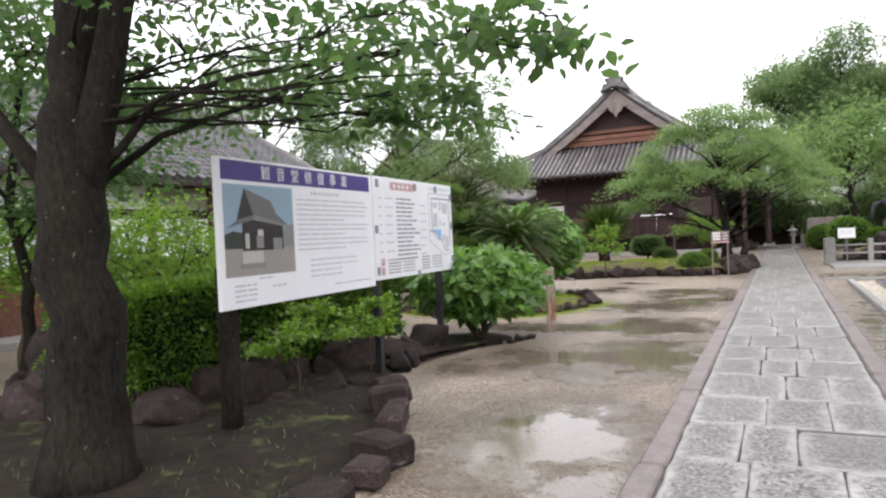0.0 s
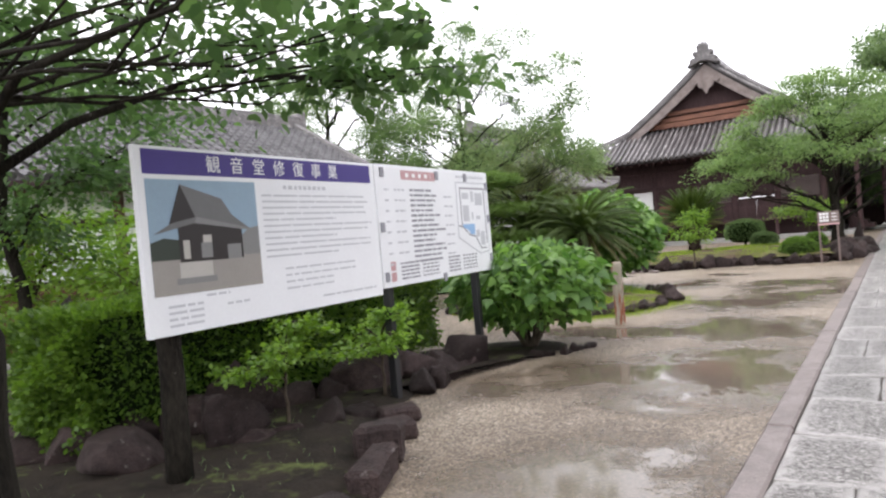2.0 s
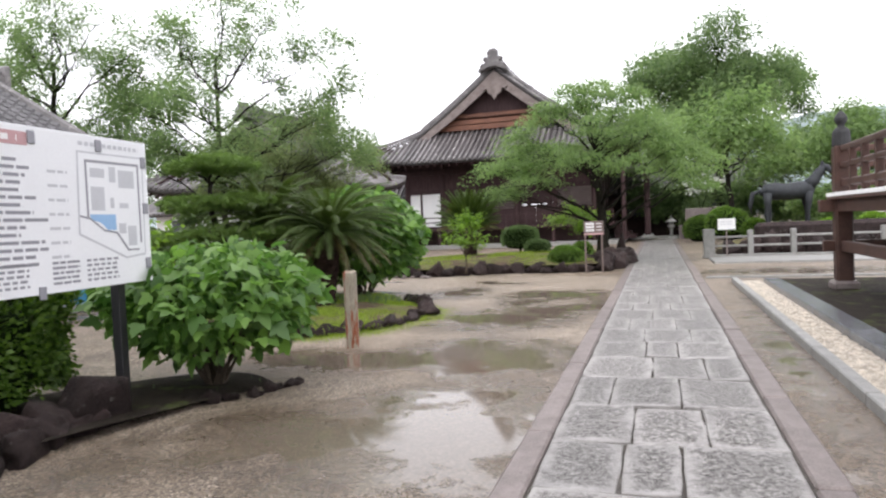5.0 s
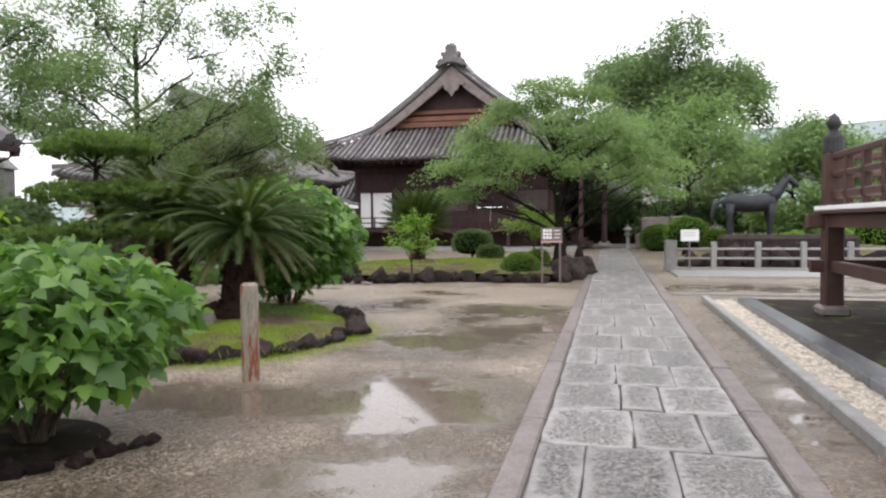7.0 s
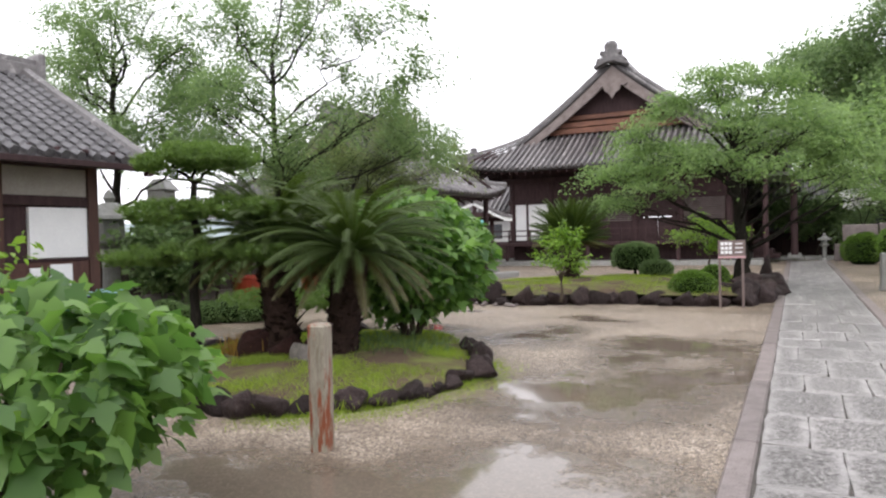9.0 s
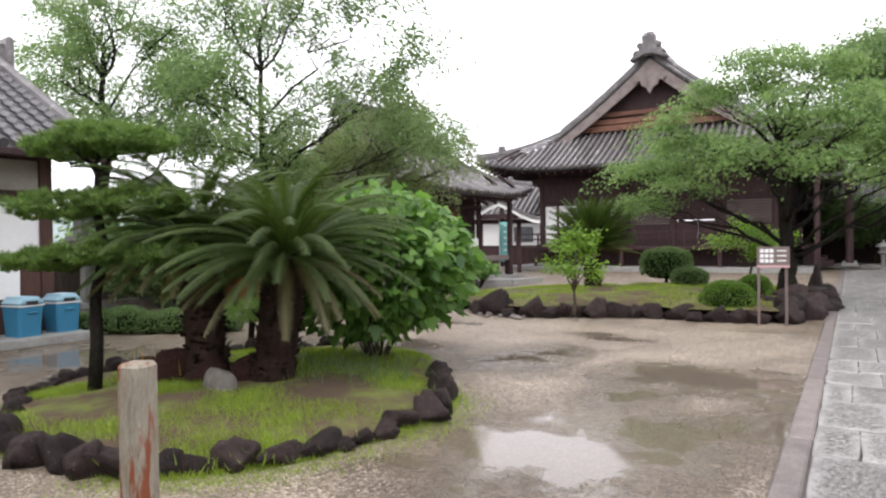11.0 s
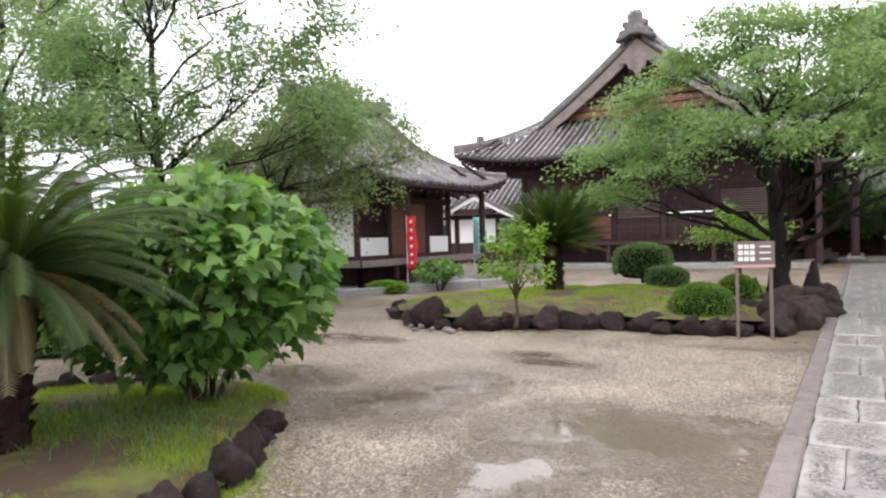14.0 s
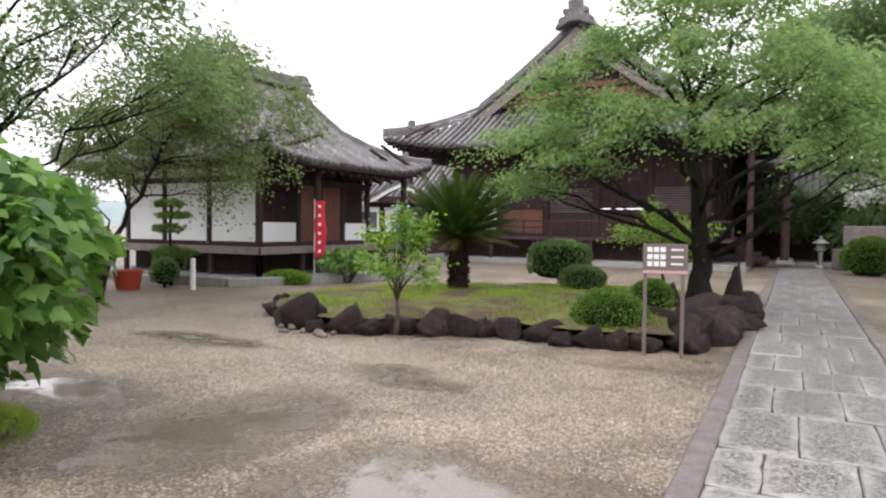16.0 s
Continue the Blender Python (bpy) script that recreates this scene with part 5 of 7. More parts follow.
spray_tree("maple_tree", (-2.35, 26.6, 0.3), [(0, 0, 0), (0.04, 0, 0.7), (-0.04, 0.05, 1.3), (-0.1, 0, 2.1), (-0.2, 0.1, 3.2)], MAPLE_C, LEAF_MAPLE, SMALL, 0.082, "spreading green maple on the raised bed beside the path", "tree", 82, 0.19, 33, 92, 0.48, 0.35, limb_r=0.27, fork=0.25, thin=0.16, gaps=0.22)
TALL_C = [(1.4, 0, 6.9, 0.9, 0.5), (-1.3, 0.2, 7.2, 0.9, 0.5), (0.2, 0, 7.7, 0.8, 0.5), (-2.3, 0.2, 6.2, 0.9, 0.5), (2.3, 0, 5.9, 0.9, 0.5), (0, 0, 6.6, 1.0, 0.6), (-0.9, 0.4, 5.9, 1.0, 0.6), (0.9, -0.3, 5.8, 0.9, 0.6), (-1.7, 0, 5.0, 1.0, 0.5), (1.5, 0.5, 4.7, 1.0, 0.5), (0, -1, 4.9, 1.0, 0.5), (0.2, 1.2, 4.4, 1.1, 0.5), (-0.6, -0.5, 3.6, 1.1, 0.5), (1.0, -0.9, 3.5, 1.0, 0.5), (-1.9, 0.6, 3.7, 0.9, 0.5), (2.0, 1.2, 3.6, 1.0, 0.5)]
spray_tree("elm_tree", (-11.6, 19.6, 0.0), [(0, 0, 0), (0.1, 0, 1.5), (-0.1, 0.1, 3.2), (0, 0, 5.2)], [(x * 1.35, y * 1.35, z, r, f + 0.15) for x, y, z, r, f in TALL_C + [(-2.3, 0.2, 5.2, 1.1, 0.55), (-2.5, 0, 4.0, 1.0, 0.55), (2.0, 0.3, 4.3, 1.0, 0.55), (-0.4, 0, 4.2, 1.1, 0.55), (2.5, 0.5, 3.5, 0.9, 0.55), (2.4, 0.8, 5.1, 0.9, 0.55), (0.4, 0.2, 3.2, 0.9, 0.55)]], LEAF_ELM, OVAL, 0.09, "tall airy green tree behind the cycads", "tree", 83, 0.1, 26, 105, 0.38, 0.3, fork=0.25, thin=0.5, gaps=0.34)
LOW_C = [(0, 0, 4.9, 0.9, 0.7), (-1.2, 0.2, 4.1, 1.0, 0.7), (1.1, -0.3, 4.0, 1.0, 0.7), (0.2, -0.9, 3.4, 0.9, 0.7), (1.7, 0.5, 3.2, 0.9, 0.7), (-1.8, 0.3, 3.0, 0.9, 0.6), (0.9, 0.8, 2.7, 0.7, 0.8), (-0.6, -0.3, 2.9, 0.8, 0.7), (0.7, -0.2, 2.1, 0.4, 1.3), (-2.6, 0.4, 4.2, 1.0, 0.7), (-2.4, -0.6, 3.3, 0.9, 0.7), (-0.4, 0.5, 4.6, 0.8, 0.7), (-1.0, 0.4, 3.4, 0.9, 0.7), (0.6, 0.1, 3.3, 0.8, 0.8), (-3.4, 0.2, 3.7, 0.9, 0.6), (0.5, 0.2, 2.6, 0.5, 1.0), (-3.2, -0.2, 2.6, 0.8, 0.6), (2.0, 0.2, 3.9, 0.7, 0.6), (-1.5, -0.6, 2.4, 0.6, 0.8), (1.2, 0.2, 4.7, 0.7, 0.6)]
spray_tree("maple_tree", (-12.7, 22.2, 0.0), [(0, 0, 0), (0.15, 0.2, 1.2), (0.5, 0.7, 2.4), (0.9, 1.2, 3.8)], [(x + 1.0, y + 1.4, z, r, f) for x, y, z, r, f in LOW_C], LEAF_OLIVE, SMALL, 0.075, "drooping maple in front of the side hall", "tree", 84, 0.06, 32, 125, 0.4, 0.6, limb_r=0.4, thin=0.4, gaps=0.36)
spray_tree("elm_tree", (-17.2, 19.4, 0.0), [(0, 0, 0), (0.1, 0, 2.0), (-0.1, 0.1, 4.0), (0, 0, 5.8)], [(x * 1.25, y, z * 1.02 + 0.5, r * 1.15, f + 0.15) for x, y, z, r, f in TALL_C], LEAF_ELM, OVAL, 0.095, "tall airy green tree beyond the office", "tree", 85, 0.14, 26, 100, 0.38, 0.3, fork=0.25, thin=0.5, gaps=0.34)
BOLES = [([(-0.05, 0, 1.75), (0.1, 0.06, 2.15), (0.2, 0.12, 2.6), (0.3, 0.2, 3.2), (0.6, 0.4, 4.2)], 0.16, 0.07), ([(-0.02, 0, 1.8), (-0.25, -0.14, 2.2), (-0.5, -0.28, 2.6), (-0.9, -0.4, 3.3)], 0.075, 0.03),
         ([(0.05, 0.02, 1.95), (0.28, 0.16, 2.2), (0.5, 0.28, 2.5), (1.0, 0.5, 2.62), (1.7, 0.5, 2.6), (2.6, 0.3, 2.5)], 0.035, 0.008), ([(-0.1, 0.1, 1.9), (-0.1, 0.8, 2.4), (0.2, 1.6, 2.75), (0.9, 1.9, 2.7)], 0.035, 0.01)]
# high clumps out of view, added only to shade the planting bed
CHERRY_UNSEEN_TOP = [(2.6 * math.cos(2.4 * i) * math.sqrt((i + 1) / 9) * 1.5 - 0.4, 2.6 * math.sin(2.4 * i) * math.sqrt((i + 1) / 9) * 1.5 + 0.8, 5.5 + 0.25 * (i % 4), 1.5, 0.4) for i in range(9)]
# its first nine clumps, from 5 m up, are unseen shade-makers too
CHERRY_C = [(-2.2, -0.5, 5.2, 1.3, 0.5), (0.5, -1.5, 5.4, 1.4, 0.5), (2.3, 1.2, 5.3, 1.3, 0.5), (0.8, 2.6, 5.2, 1.4, 0.5), (-1.4, 2.4, 5.2, 1.4, 0.5), (-2.8, 1.4, 5.0, 1.3, 0.5), (0.4, 0.6, 6.0, 1.5, 0.5), (-0.6, 3.9, 5.0, 1.2, 0.5), (2.4, -0.6, 5.2, 1.2, 0.5), (0.3, 0.2, 4.4, 1.2, 0.6), (-1.2, 0, 3.9, 1.2, 0.6), (1.2, 0.5, 3.9, 1.1, 0.5), (-0.4, 1.4, 3.6, 1.2, 0.5), (0.9, 1.6, 3.1, 0.9, 0.45), (1.7, 1.0, 2.95, 0.75, 0.4), (2.1, 0.35, 2.75, 0.65, 0.35), (2.75, 0.25, 2.5, 0.45, 0.3), (1.5, 1.5, 2.6, 0.6, 0.35), (0.4, 2.3, 2.9, 0.8, 0.45), (-0.8, 2.2, 2.9, 0.8, 0.5), (1.2, -0.6, 3.4, 1.0, 0.5), (-1.3, 1.2, 3.0, 0.9, 0.5), (0.6, 1.3, 2.65, 0.55, 0.4), (1.75, 1.75, 2.45, 0.35, 0.4), (-1.6, 0.6, 2.6, 0.6, 0.5)]
tree("cherry_tree", (-3.72, 3.0, 0.0), [(0, 0, 0), (0.03, 0.02, 0.9), (-0.02, 0.0, 1.95), (-0.05, 0.1, 2.8), (0.1, 0.2, 4.0)], CHERRY_C + CHERRY_UNSEEN_TOP + [(3.25, 0.2, 2.42, 0.35, 0.3), (2.3, 1.3, 2.5, 0.4, 0.35), (2.0, 1.9, 2.45, 0.35, 0.35), (-0.5, 0.9, 2.75, 0.7, 0.5), (0.4, 0.8, 2.95, 0.8, 0.45)], LEAF_CHERRY, OVAL, 0.1, 42, "old cherry tree with a thick lichened trunk", "tree", 86, 0.27, 0.45, None, 0.46, 0.6, limb_r=0.055, twig_share=0.52, trunk_label="thick dark trunk spotted with lichen", sag=0.05, fork=0.6, reach=0.1, boles=BOLES)
for x, y, s, k in ((-4.05, 5.45, 1.0, 87), (-3.95, 6.55, 0.95, 88)):
    tree("maple_sapling", (x, y, 0.05), [(0, 0, 0), (0.02, 0, 0.4), (0, 0.02, 0.62 * s)], [(-0.28, 0.1, 0.62 * s, 0.28, 0.35), (0.25, -0.15, 0.66 * s, 0.28, 0.35), (0, 0.25, 0.78 * s, 0.26, 0.35), (0.05, -0.3, 0.55 * s, 0.25, 0.35), (0.1, 0.05, 0.88 * s, 0.2, 0.4), (-0.35, -0.3, 0.5 * s, 0.22, 0.3)], LEAF_LIGHT, SMALL, 0.055, 60, "small maple sapling under the board", "sapling", k, 0.016, 0.1, TWIG, 0.45, 0.35, limb_r=0.5)
tree("garden_shrub", (-5.9, 9.4, 0.0), [(0, 0, 0), (0, 0, 0.8)], [(-0.5, 0.3, 1.3, 0.6, 0.7), (0.4, 0.6, 1.2, 0.6, 0.7), (0, -0.4, 1.0, 0.5, 0.7)], LEAF_LIGHT, OVAL, 0.09, 60, "leafy green shrub behind the hedge", "shrub", 89, 0.03, 0.2, TWIG, 0.5)
for x, y, k, s in ((-7.3, 6.6, 94, 0.95), (-7.7, 8.2, 95, 0.9), (-8.6, 5.4, 96, 1.1), (-9.0, 7.0, 90, 1.0), (-9.6, 4.2, 91, 1.1), (-8.8, 10.2, 92, 0.85)):
    tree("garden_shrub", (x, y, 0.0), [(0, 0, 0), (0.1, 0, 1.0 * s)], [(-0.7, 0, 1.6 * s, 0.8, 0.7), (0.6, 0.3, 1.5 * s, 0.8, 0.7), (0, -0.6, 1.2 * s, 0.8, 0.7), (0.1, 0.6, 2.0 * s, 0.7, 0.7)], LEAF_LIGHT if k != 92 else LEAF_MAPLE, OVAL, 0.09, 70, "bushy green shrub in front of the office", "shrub", k, 0.05, 0.2, TWIG, 0.5)


def pine(at, trunk, pads, label, seed, r=0.07, name="garden_pine"):
    """A trained garden pine: a crooked stem and flat pads of needle tufts."""
    rng = np.random.default_rng(seed)
    ob = thing(name, at, label, "pine tree")
    pts = [Vector(p) for p in trunk]
    v, f = tube_data(pts, [r * (1 - 0.6 * i / len(pts)) for i in range(len(pts))], 9)
    put("trunk", mesh_of("trunk", v, f, BARK, True), ob)
    for x, y, z, px, py, pz, n in pads:
        c = Vector((x, y, z))
        src = min(pts, key=lambda p: (p - c).length + abs(p.z - z + 0.1))
        v, f = tube_data(bent(src, c, rng, 0.0, 5, 0.1), [r * 0.4 * (1 - 0.7 * i / 5) for i in range(6)], 6)
        limb = put("branch", mesh_of("branch", v, f, BARK, True), ob)
        n, px, py, pz = int(n * 1.4), px * 1.2, py * 1.2, pz * 1.2
        q = rng.normal(0, 1, (n, 3))
        q /= np.linalg.norm(q, axis=1, keepdims=True)
        q *= rng.uniform(0.3, 1, (n, 1)) ** 0.5
        tuft = q * np.array([px, py, pz]) + np.array([x, y, z])
        tuft[:, 2] += 0.06 * np.array([noise.noise(Vector(p) * 5) for p in tuft])
        k = 30
        cc = np.repeat(tuft, k, 0)
        dd = rng.normal(0, 0.75, (n * k, 3))
        dd[:, 2] = np.abs(dd[:, 2]) + 0.25
        sh = SLIM.copy()
        sh[:, 1] *= 1.3
        put("needle_pad", leaf_mesh("needle_pad", cc, dd, 0.085 * rng.uniform(0.7, 1.2, n * k), sh, NEEDLE, rng, 2.0), ob, kind="stuff")
    return ob


pine((-6.95, 13.2, 0.08), [(0, 0, -0.05), (0.03, 0.02, 0.5), (-0.04, 0.05, 0.95), (0.06, 0.1, 1.4), (-0.08, 0.1, 1.85), (-0.05, 0.12, 2.2)], [(-0.3, 0.0, 2.44, 0.36, 0.42, 0.12, 190), (0.3, 0.2, 2.46, 0.4, 0.42, 0.12, 200), (0, 0.1, 2.52, 0.4, 0.4, 0.13, 180), (-0.3, -0.1, 1.84, 0.45, 0.45, 0.12, 220), (0.4, 0.25, 1.88, 0.5, 0.45, 0.12, 230), (-0.6, -0.2, 1.3, 0.45, 0.4, 0.09, 200), (0.1, 0.0, 1.36, 0.42, 0.4, 0.09, 190), (0.7, 0.4, 1.34, 0.4, 0.4, 0.09, 180)], "trained garden pine with flat needle pads", 95)
pine((-14.6, 25.4, 0.0), [(0, 0, 0), (0.02, 0, 0.6), (-0.03, 0, 1.2), (0, 0, 2.0)], [(0, 0, 2.0, 0.35, 0.3, 0.1, 90), (0.1, 0, 1.72, 0.42, 0.35, 0.08, 100), (-0.05, 0, 1.4, 0.4, 0.35, 0.1, 100), (0.05, 0.05, 0.8, 0.55, 0.45, 0.12, 140)], "cloud-pruned garden pine beside the side hall", 96, 0.05)
pine((-8.6, 16.6, 0.0), [(0, 0, 0), (0.1, 0, 0.9), (0, 0.1, 1.7)], [(0, 0, 0.55, 1.2, 0.8, 0.16, 320), (0.3, 0.5, 0.5, 1.0, 0.8, 0.16, 250)], "low spreading dark pine behind the round bed", 97, 0.05)

# woods and hills beyond
def far_tree(x, y, h, w, seed, leaf=None, group="trees beyond the yard"):
    rng = np.random.default_rng(seed)
    cl = []
    for i in range(20):
        a = 2.4 * i
        rr = w * math.sqrt((i + 0.5) / 20) * rng.uniform(0.75, 1.12)
        cl.append((rr * math.cos(a), rr * math.sin(a), h * (0.86 - 0.34 * (rr / w) ** 2) + rng.normal(0, 0.07 * h), w * 0.31 * rng.uniform(0.6, 1.25), 0.8))
    return spray_tree("broadleaf_tree", (x, y, 0), [(0, 0, 0), (0.2, 0, h * 0.25), (0, 0.2, h * 0.5), (0.1, 0, h * 0.75)], cl, leaf or LEAF_DARK, OVAL, 0.2, "large broad-crowned green tree beyond the yard", "tree", seed, 0.022 * h, 12, 80, 0.7, 0.35, group=group, limb_r=0.3, thin=0.55, low=-0.4)


far_tree(1.9, 50.0, 12.6, 5.6, 101)
far_tree(7.5, 45.0, 5.6, 4.0, 102, LEAF_MAPLE)
far_tree(13.0, 47.0, 5.6, 4.0, 103, LEAF_MAPLE)
far_tree(1.8, 36.5, 6.6, 2.6, 104, LEAF_MAPLE)
far_tree(19.0, 52.0, 9.0, 5.0, 105)
far_tree(-1.0, 62.0, 11.0, 5.0, 106)
far_tree(-33.0, 44.0, 7.0, 4.0, 107)

def thicket(x, y, w, h, n, seed, leaf):
    rng = np.random.default_rng(seed)
    cl = [(rng.uniform(-w, w), rng.uniform(-0.8, 0.8), h * rng.uniform(0.3, 0.85), 0.3 * h * rng.uniform(0.8, 1.2), 0.8) for _ in range(n)]
    tree("thicket", (x, y, 0), [(0, 0, 0), (0.1, 0, h * 0.3), (0, 0.1, h * 0.6)], cl, leaf, OVAL, 0.2, 70, "dense green shrubbery closing the yard", "shrubbery", seed, 0.03, 0.2, TWIG, 0.5, 0.8, group="shrubbery behind the yard")


thicket(3.8, 48.5, 3.4, 3.4, 12, 301, LEAF_DARK)
thicket(-1.2, 52.0, 2.6, 3.8, 10, 302, LEAF_DARK)
thicket(9.5, 40.0, 4.0, 3.2, 13, 303, LEAF_MAPLE)
thicket(-13.2, 18.6, 1.6, 2.2, 7, 304, LEAF_DARK)
# low hedge strip and dwarf wall beyond the round bed
for i in range(7):
    clipped("low_hedge", (-12.2 + 0.32 * i, 15.95 + 0.24 * i, 0.0), 0.42, 0.34, 0.2 + 0.03 * (i % 3), 2000, LEAF_DARK, 0.05, "low dark green hedge plants along the yard edge", "hedge", 400 + i, group="low hedge plants")
thicket(-14.6, 20.4, 1.3, 2.4, 7, 306, LEAF_DARK)
thicket(-22.0, 22.5, 3.0, 2.8, 10, 305, LEAF_MAPLE)

tree("maple_tree", (-7.9, 5.0, 0.0), [(0, 0, 0), (0.05, 0.1, 1.2), (-0.1, 0, 2.2), (0.1, 0.1, 3.6)], [(0, 0, 4.4, 1.2, 0.6), (-1.2, 0.3, 3.6, 1.1, 0.55), (1.2, -0.4, 3.7, 1.1, 0.5), (0.3, 1.3, 3.4, 1.0, 0.5), (0.9, 0.9, 2.7, 0.8, 0.6), (-0.2, -1.2, 3.0, 1.0, 0.6), (1.3, 0.1, 2.4, 0.6, 0.7), (-1.4, -0.8, 2.6, 0.8, 0.6), (0.2, 0.4, 2.1, 0.6, 0.7)], LEAF_CHERRY, OVAL, 0.1, 70, "leafy dark green tree between the hedge and the office", "tree", 120, 0.08, 0.3, None, 0.42, 0.6, limb_r=0.3)
ORANGE = leaf_material("rust_grass", (0.2, 0.11, 0.03), (0.38, 0.24, 0.07), 0.4)
blades("dry_grass", lambda rng, n: [(-6.75 + rng.normal(0, 0.16), 13.95 + rng.normal(0, 0.12), 0.12) for _ in range(n)], 500, 0.26, ORANGE, "tuft of rust-orange dry grass beside the pine", 7, 0.4)
blades("tall_grass", lambda rng, n: [(-5.6 + rng.normal(0, 0.5), 15.1 + rng.normal(0, 0.35), 0.13) for _ in range(n)], 700, 0.17, LEAF_DARK, "long dark grass at the foot of the mallow", 8, 0.45)
blades("tall_grass", lambda rng, n: [(-4.35 + rng.normal(0, 0.3), 12.85 + rng.normal(0, 0.3), 0.08) for _ in range(n)], 280, 0.1, GRASS, "bright green grass tuft inside the rock edging", 9, 0.45)
blades("edge_grass", lambda rng, n: [(p[0] + rng.normal(0.18, 0.14), p[1] + rng.normal(-0.12, 0.14), 0.0) for p in [LOOP1[int(rng.integers(14, 42))] for _ in range(n)]], 5200, 0.045, GRASS, "fringe of short grass outside the rock edging", 10, 0.7)
for i in range(9):
    rr = np.random.default_rng(400 + i)
    s = rr.uniform(0.12, 0.24)
    o = rock(-7.35 + i * 0.13 + rr.normal(0, 0.05), 21.5 + rr.normal(0, 0.08), s, s * 0.7, s * 0.7, rr.uniform(0, 180), i, 0, "pale broken stone chip by the bed")
    o.data = PALE_ROCKS[i % 3]

for x, y, sx, sy, sz, rz, k in ((-5.75, 4.25, 1.15, 0.85, 0.8, 20, 3), (-4.45, 4.25, 0.95, 0.5, 0.5, 8, 5), (-6.7, 4.9, 0.9, 0.7, 1.7, 40, 7), (-4.1, 4.95, 0.5, 0.4, 0.6, 70, 1)):
    rock(x, y, sx, sy, sz, rz, k, 0.05, "large dark grey boulder in the planting bed", "boulders of the planting bed")


# ---- the stone path, kerbs and the far side of it ----
def slab_piece(u0, v0, u1, v1, parent, rng, h=0.035):
    """One worn paving slab: uneven edges, rounded arrises, a smooth pale margin and a rough tooled middle."""
    g = rng.choice([0.001, 0.002, 0.004, 0.007])
    a, b, c, d = u0 + g, v0 + g, u1 - g, v1 - g
    per = 4
    ring = []
    for (x0, y0), (x1, y1) in (((a, b), (c, b)), ((c, b), (c, d)), ((c, d), (a, d)), ((a, d), (a, b))):
        ring += [(x0 + (x1 - x0) * k / per, y0 + (y1 - y0) * k / per) for k in range(per)]
    cx, cy = (a + c) / 2, (b + d) / 2
    hw, hd = (c - a) / 2, (d - b) / 2
    wob = rng.normal(0, 0.0035, (len(ring), 2))
    blunt = [0.006 * rng.uniform(0.0, 1.8) if k % per == 0 else 0.0 for k in range(len(ring))]
    dish = rng.uniform(-0.004, 0.006)
    tip = rng.normal(0, 0.004, 2)
    z = h + rng.uniform(-0.006, 0.006)
    n = len(ring)
    verts, tooled = [], []
    for inset, dz, rough in ((0.0, -0.06, 0.0), (0.0, -0.006, 0.0), (0.004, -0.001, 0.0), (0.02, 0.0, 0.1), (0.06, 0.001 + dish * 0.4, 0.6), (0.12, dish, 1.0)):
        for k, (x, y) in enumerate(ring):
            sx, sy = 1 - min(inset + blunt[k], hw * 0.7) / hw, 1 - min(inset + blunt[k], hd * 0.7) / hd
            px, py = cx + (x - cx) * sx + wob[k][0], cy + (y - cy) * sy + wob[k][1]
            verts.append((px, py, z + dz + tip[0] * (px - cx) / hw + tip[1] * (py - cy) / hd))
            tooled.append(rough)
    faces = [(r * n + k, r * n + (k + 1) % n, (r + 1) * n + (k + 1) % n, (r + 1) * n + k) for r in range(5) for k in range(n)]
    faces += [(5 * n + k, 5 * n + (k + 1) % n, 6 * n) for k in range(n)]
    verts.append((cx, cy, z + dish))
    tooled.append(1.0)
    me = mesh_of("paving_slab", verts, faces, SLAB, False)
    me.attributes.new("tooled", "FLOAT", "POINT").data.foreach_set("value", tooled)
    me.polygons.foreach_set("use_smooth", [i >= 2 * n for i in range(len(me.polygons))])
    return put("paving_slab", me, parent)


# courses of the path: where each begins, and its two joints
COURSES = [(3.05, 0.22, 0.67), (4.0, 0.29, 0.79), (4.87, 0.22, 0.56), (5.77, 0.36, 0.8), (6.65, 0.51, 0.85), (7.64, 0.28, 0.61), (8.45, 0.32, 0.78), (9.33, 0.12, 0.65), (10.29, 0.43, 0.9), (11.22, 0.36, 0.68),
           (12.05, 0.33, 0.84), (12.92, 0.13, 0.7), (13.85, 0.41, 0.91), (14.8, 0.11, 0.66), (15.6, 0.34, 0.87), (16.6, 0.06, 0.6), (17.45, 0.33, 0.85), (18.25, 0.12, 0.66), (19.05, 0.33, 0.86), (20.21, 0.13, 0.67), (21.23, 0.38, 0.89), (22.18, 0.1, 0.65), (23.08, 0.39, 0.93), (24.14, 0.15, 0.71)]


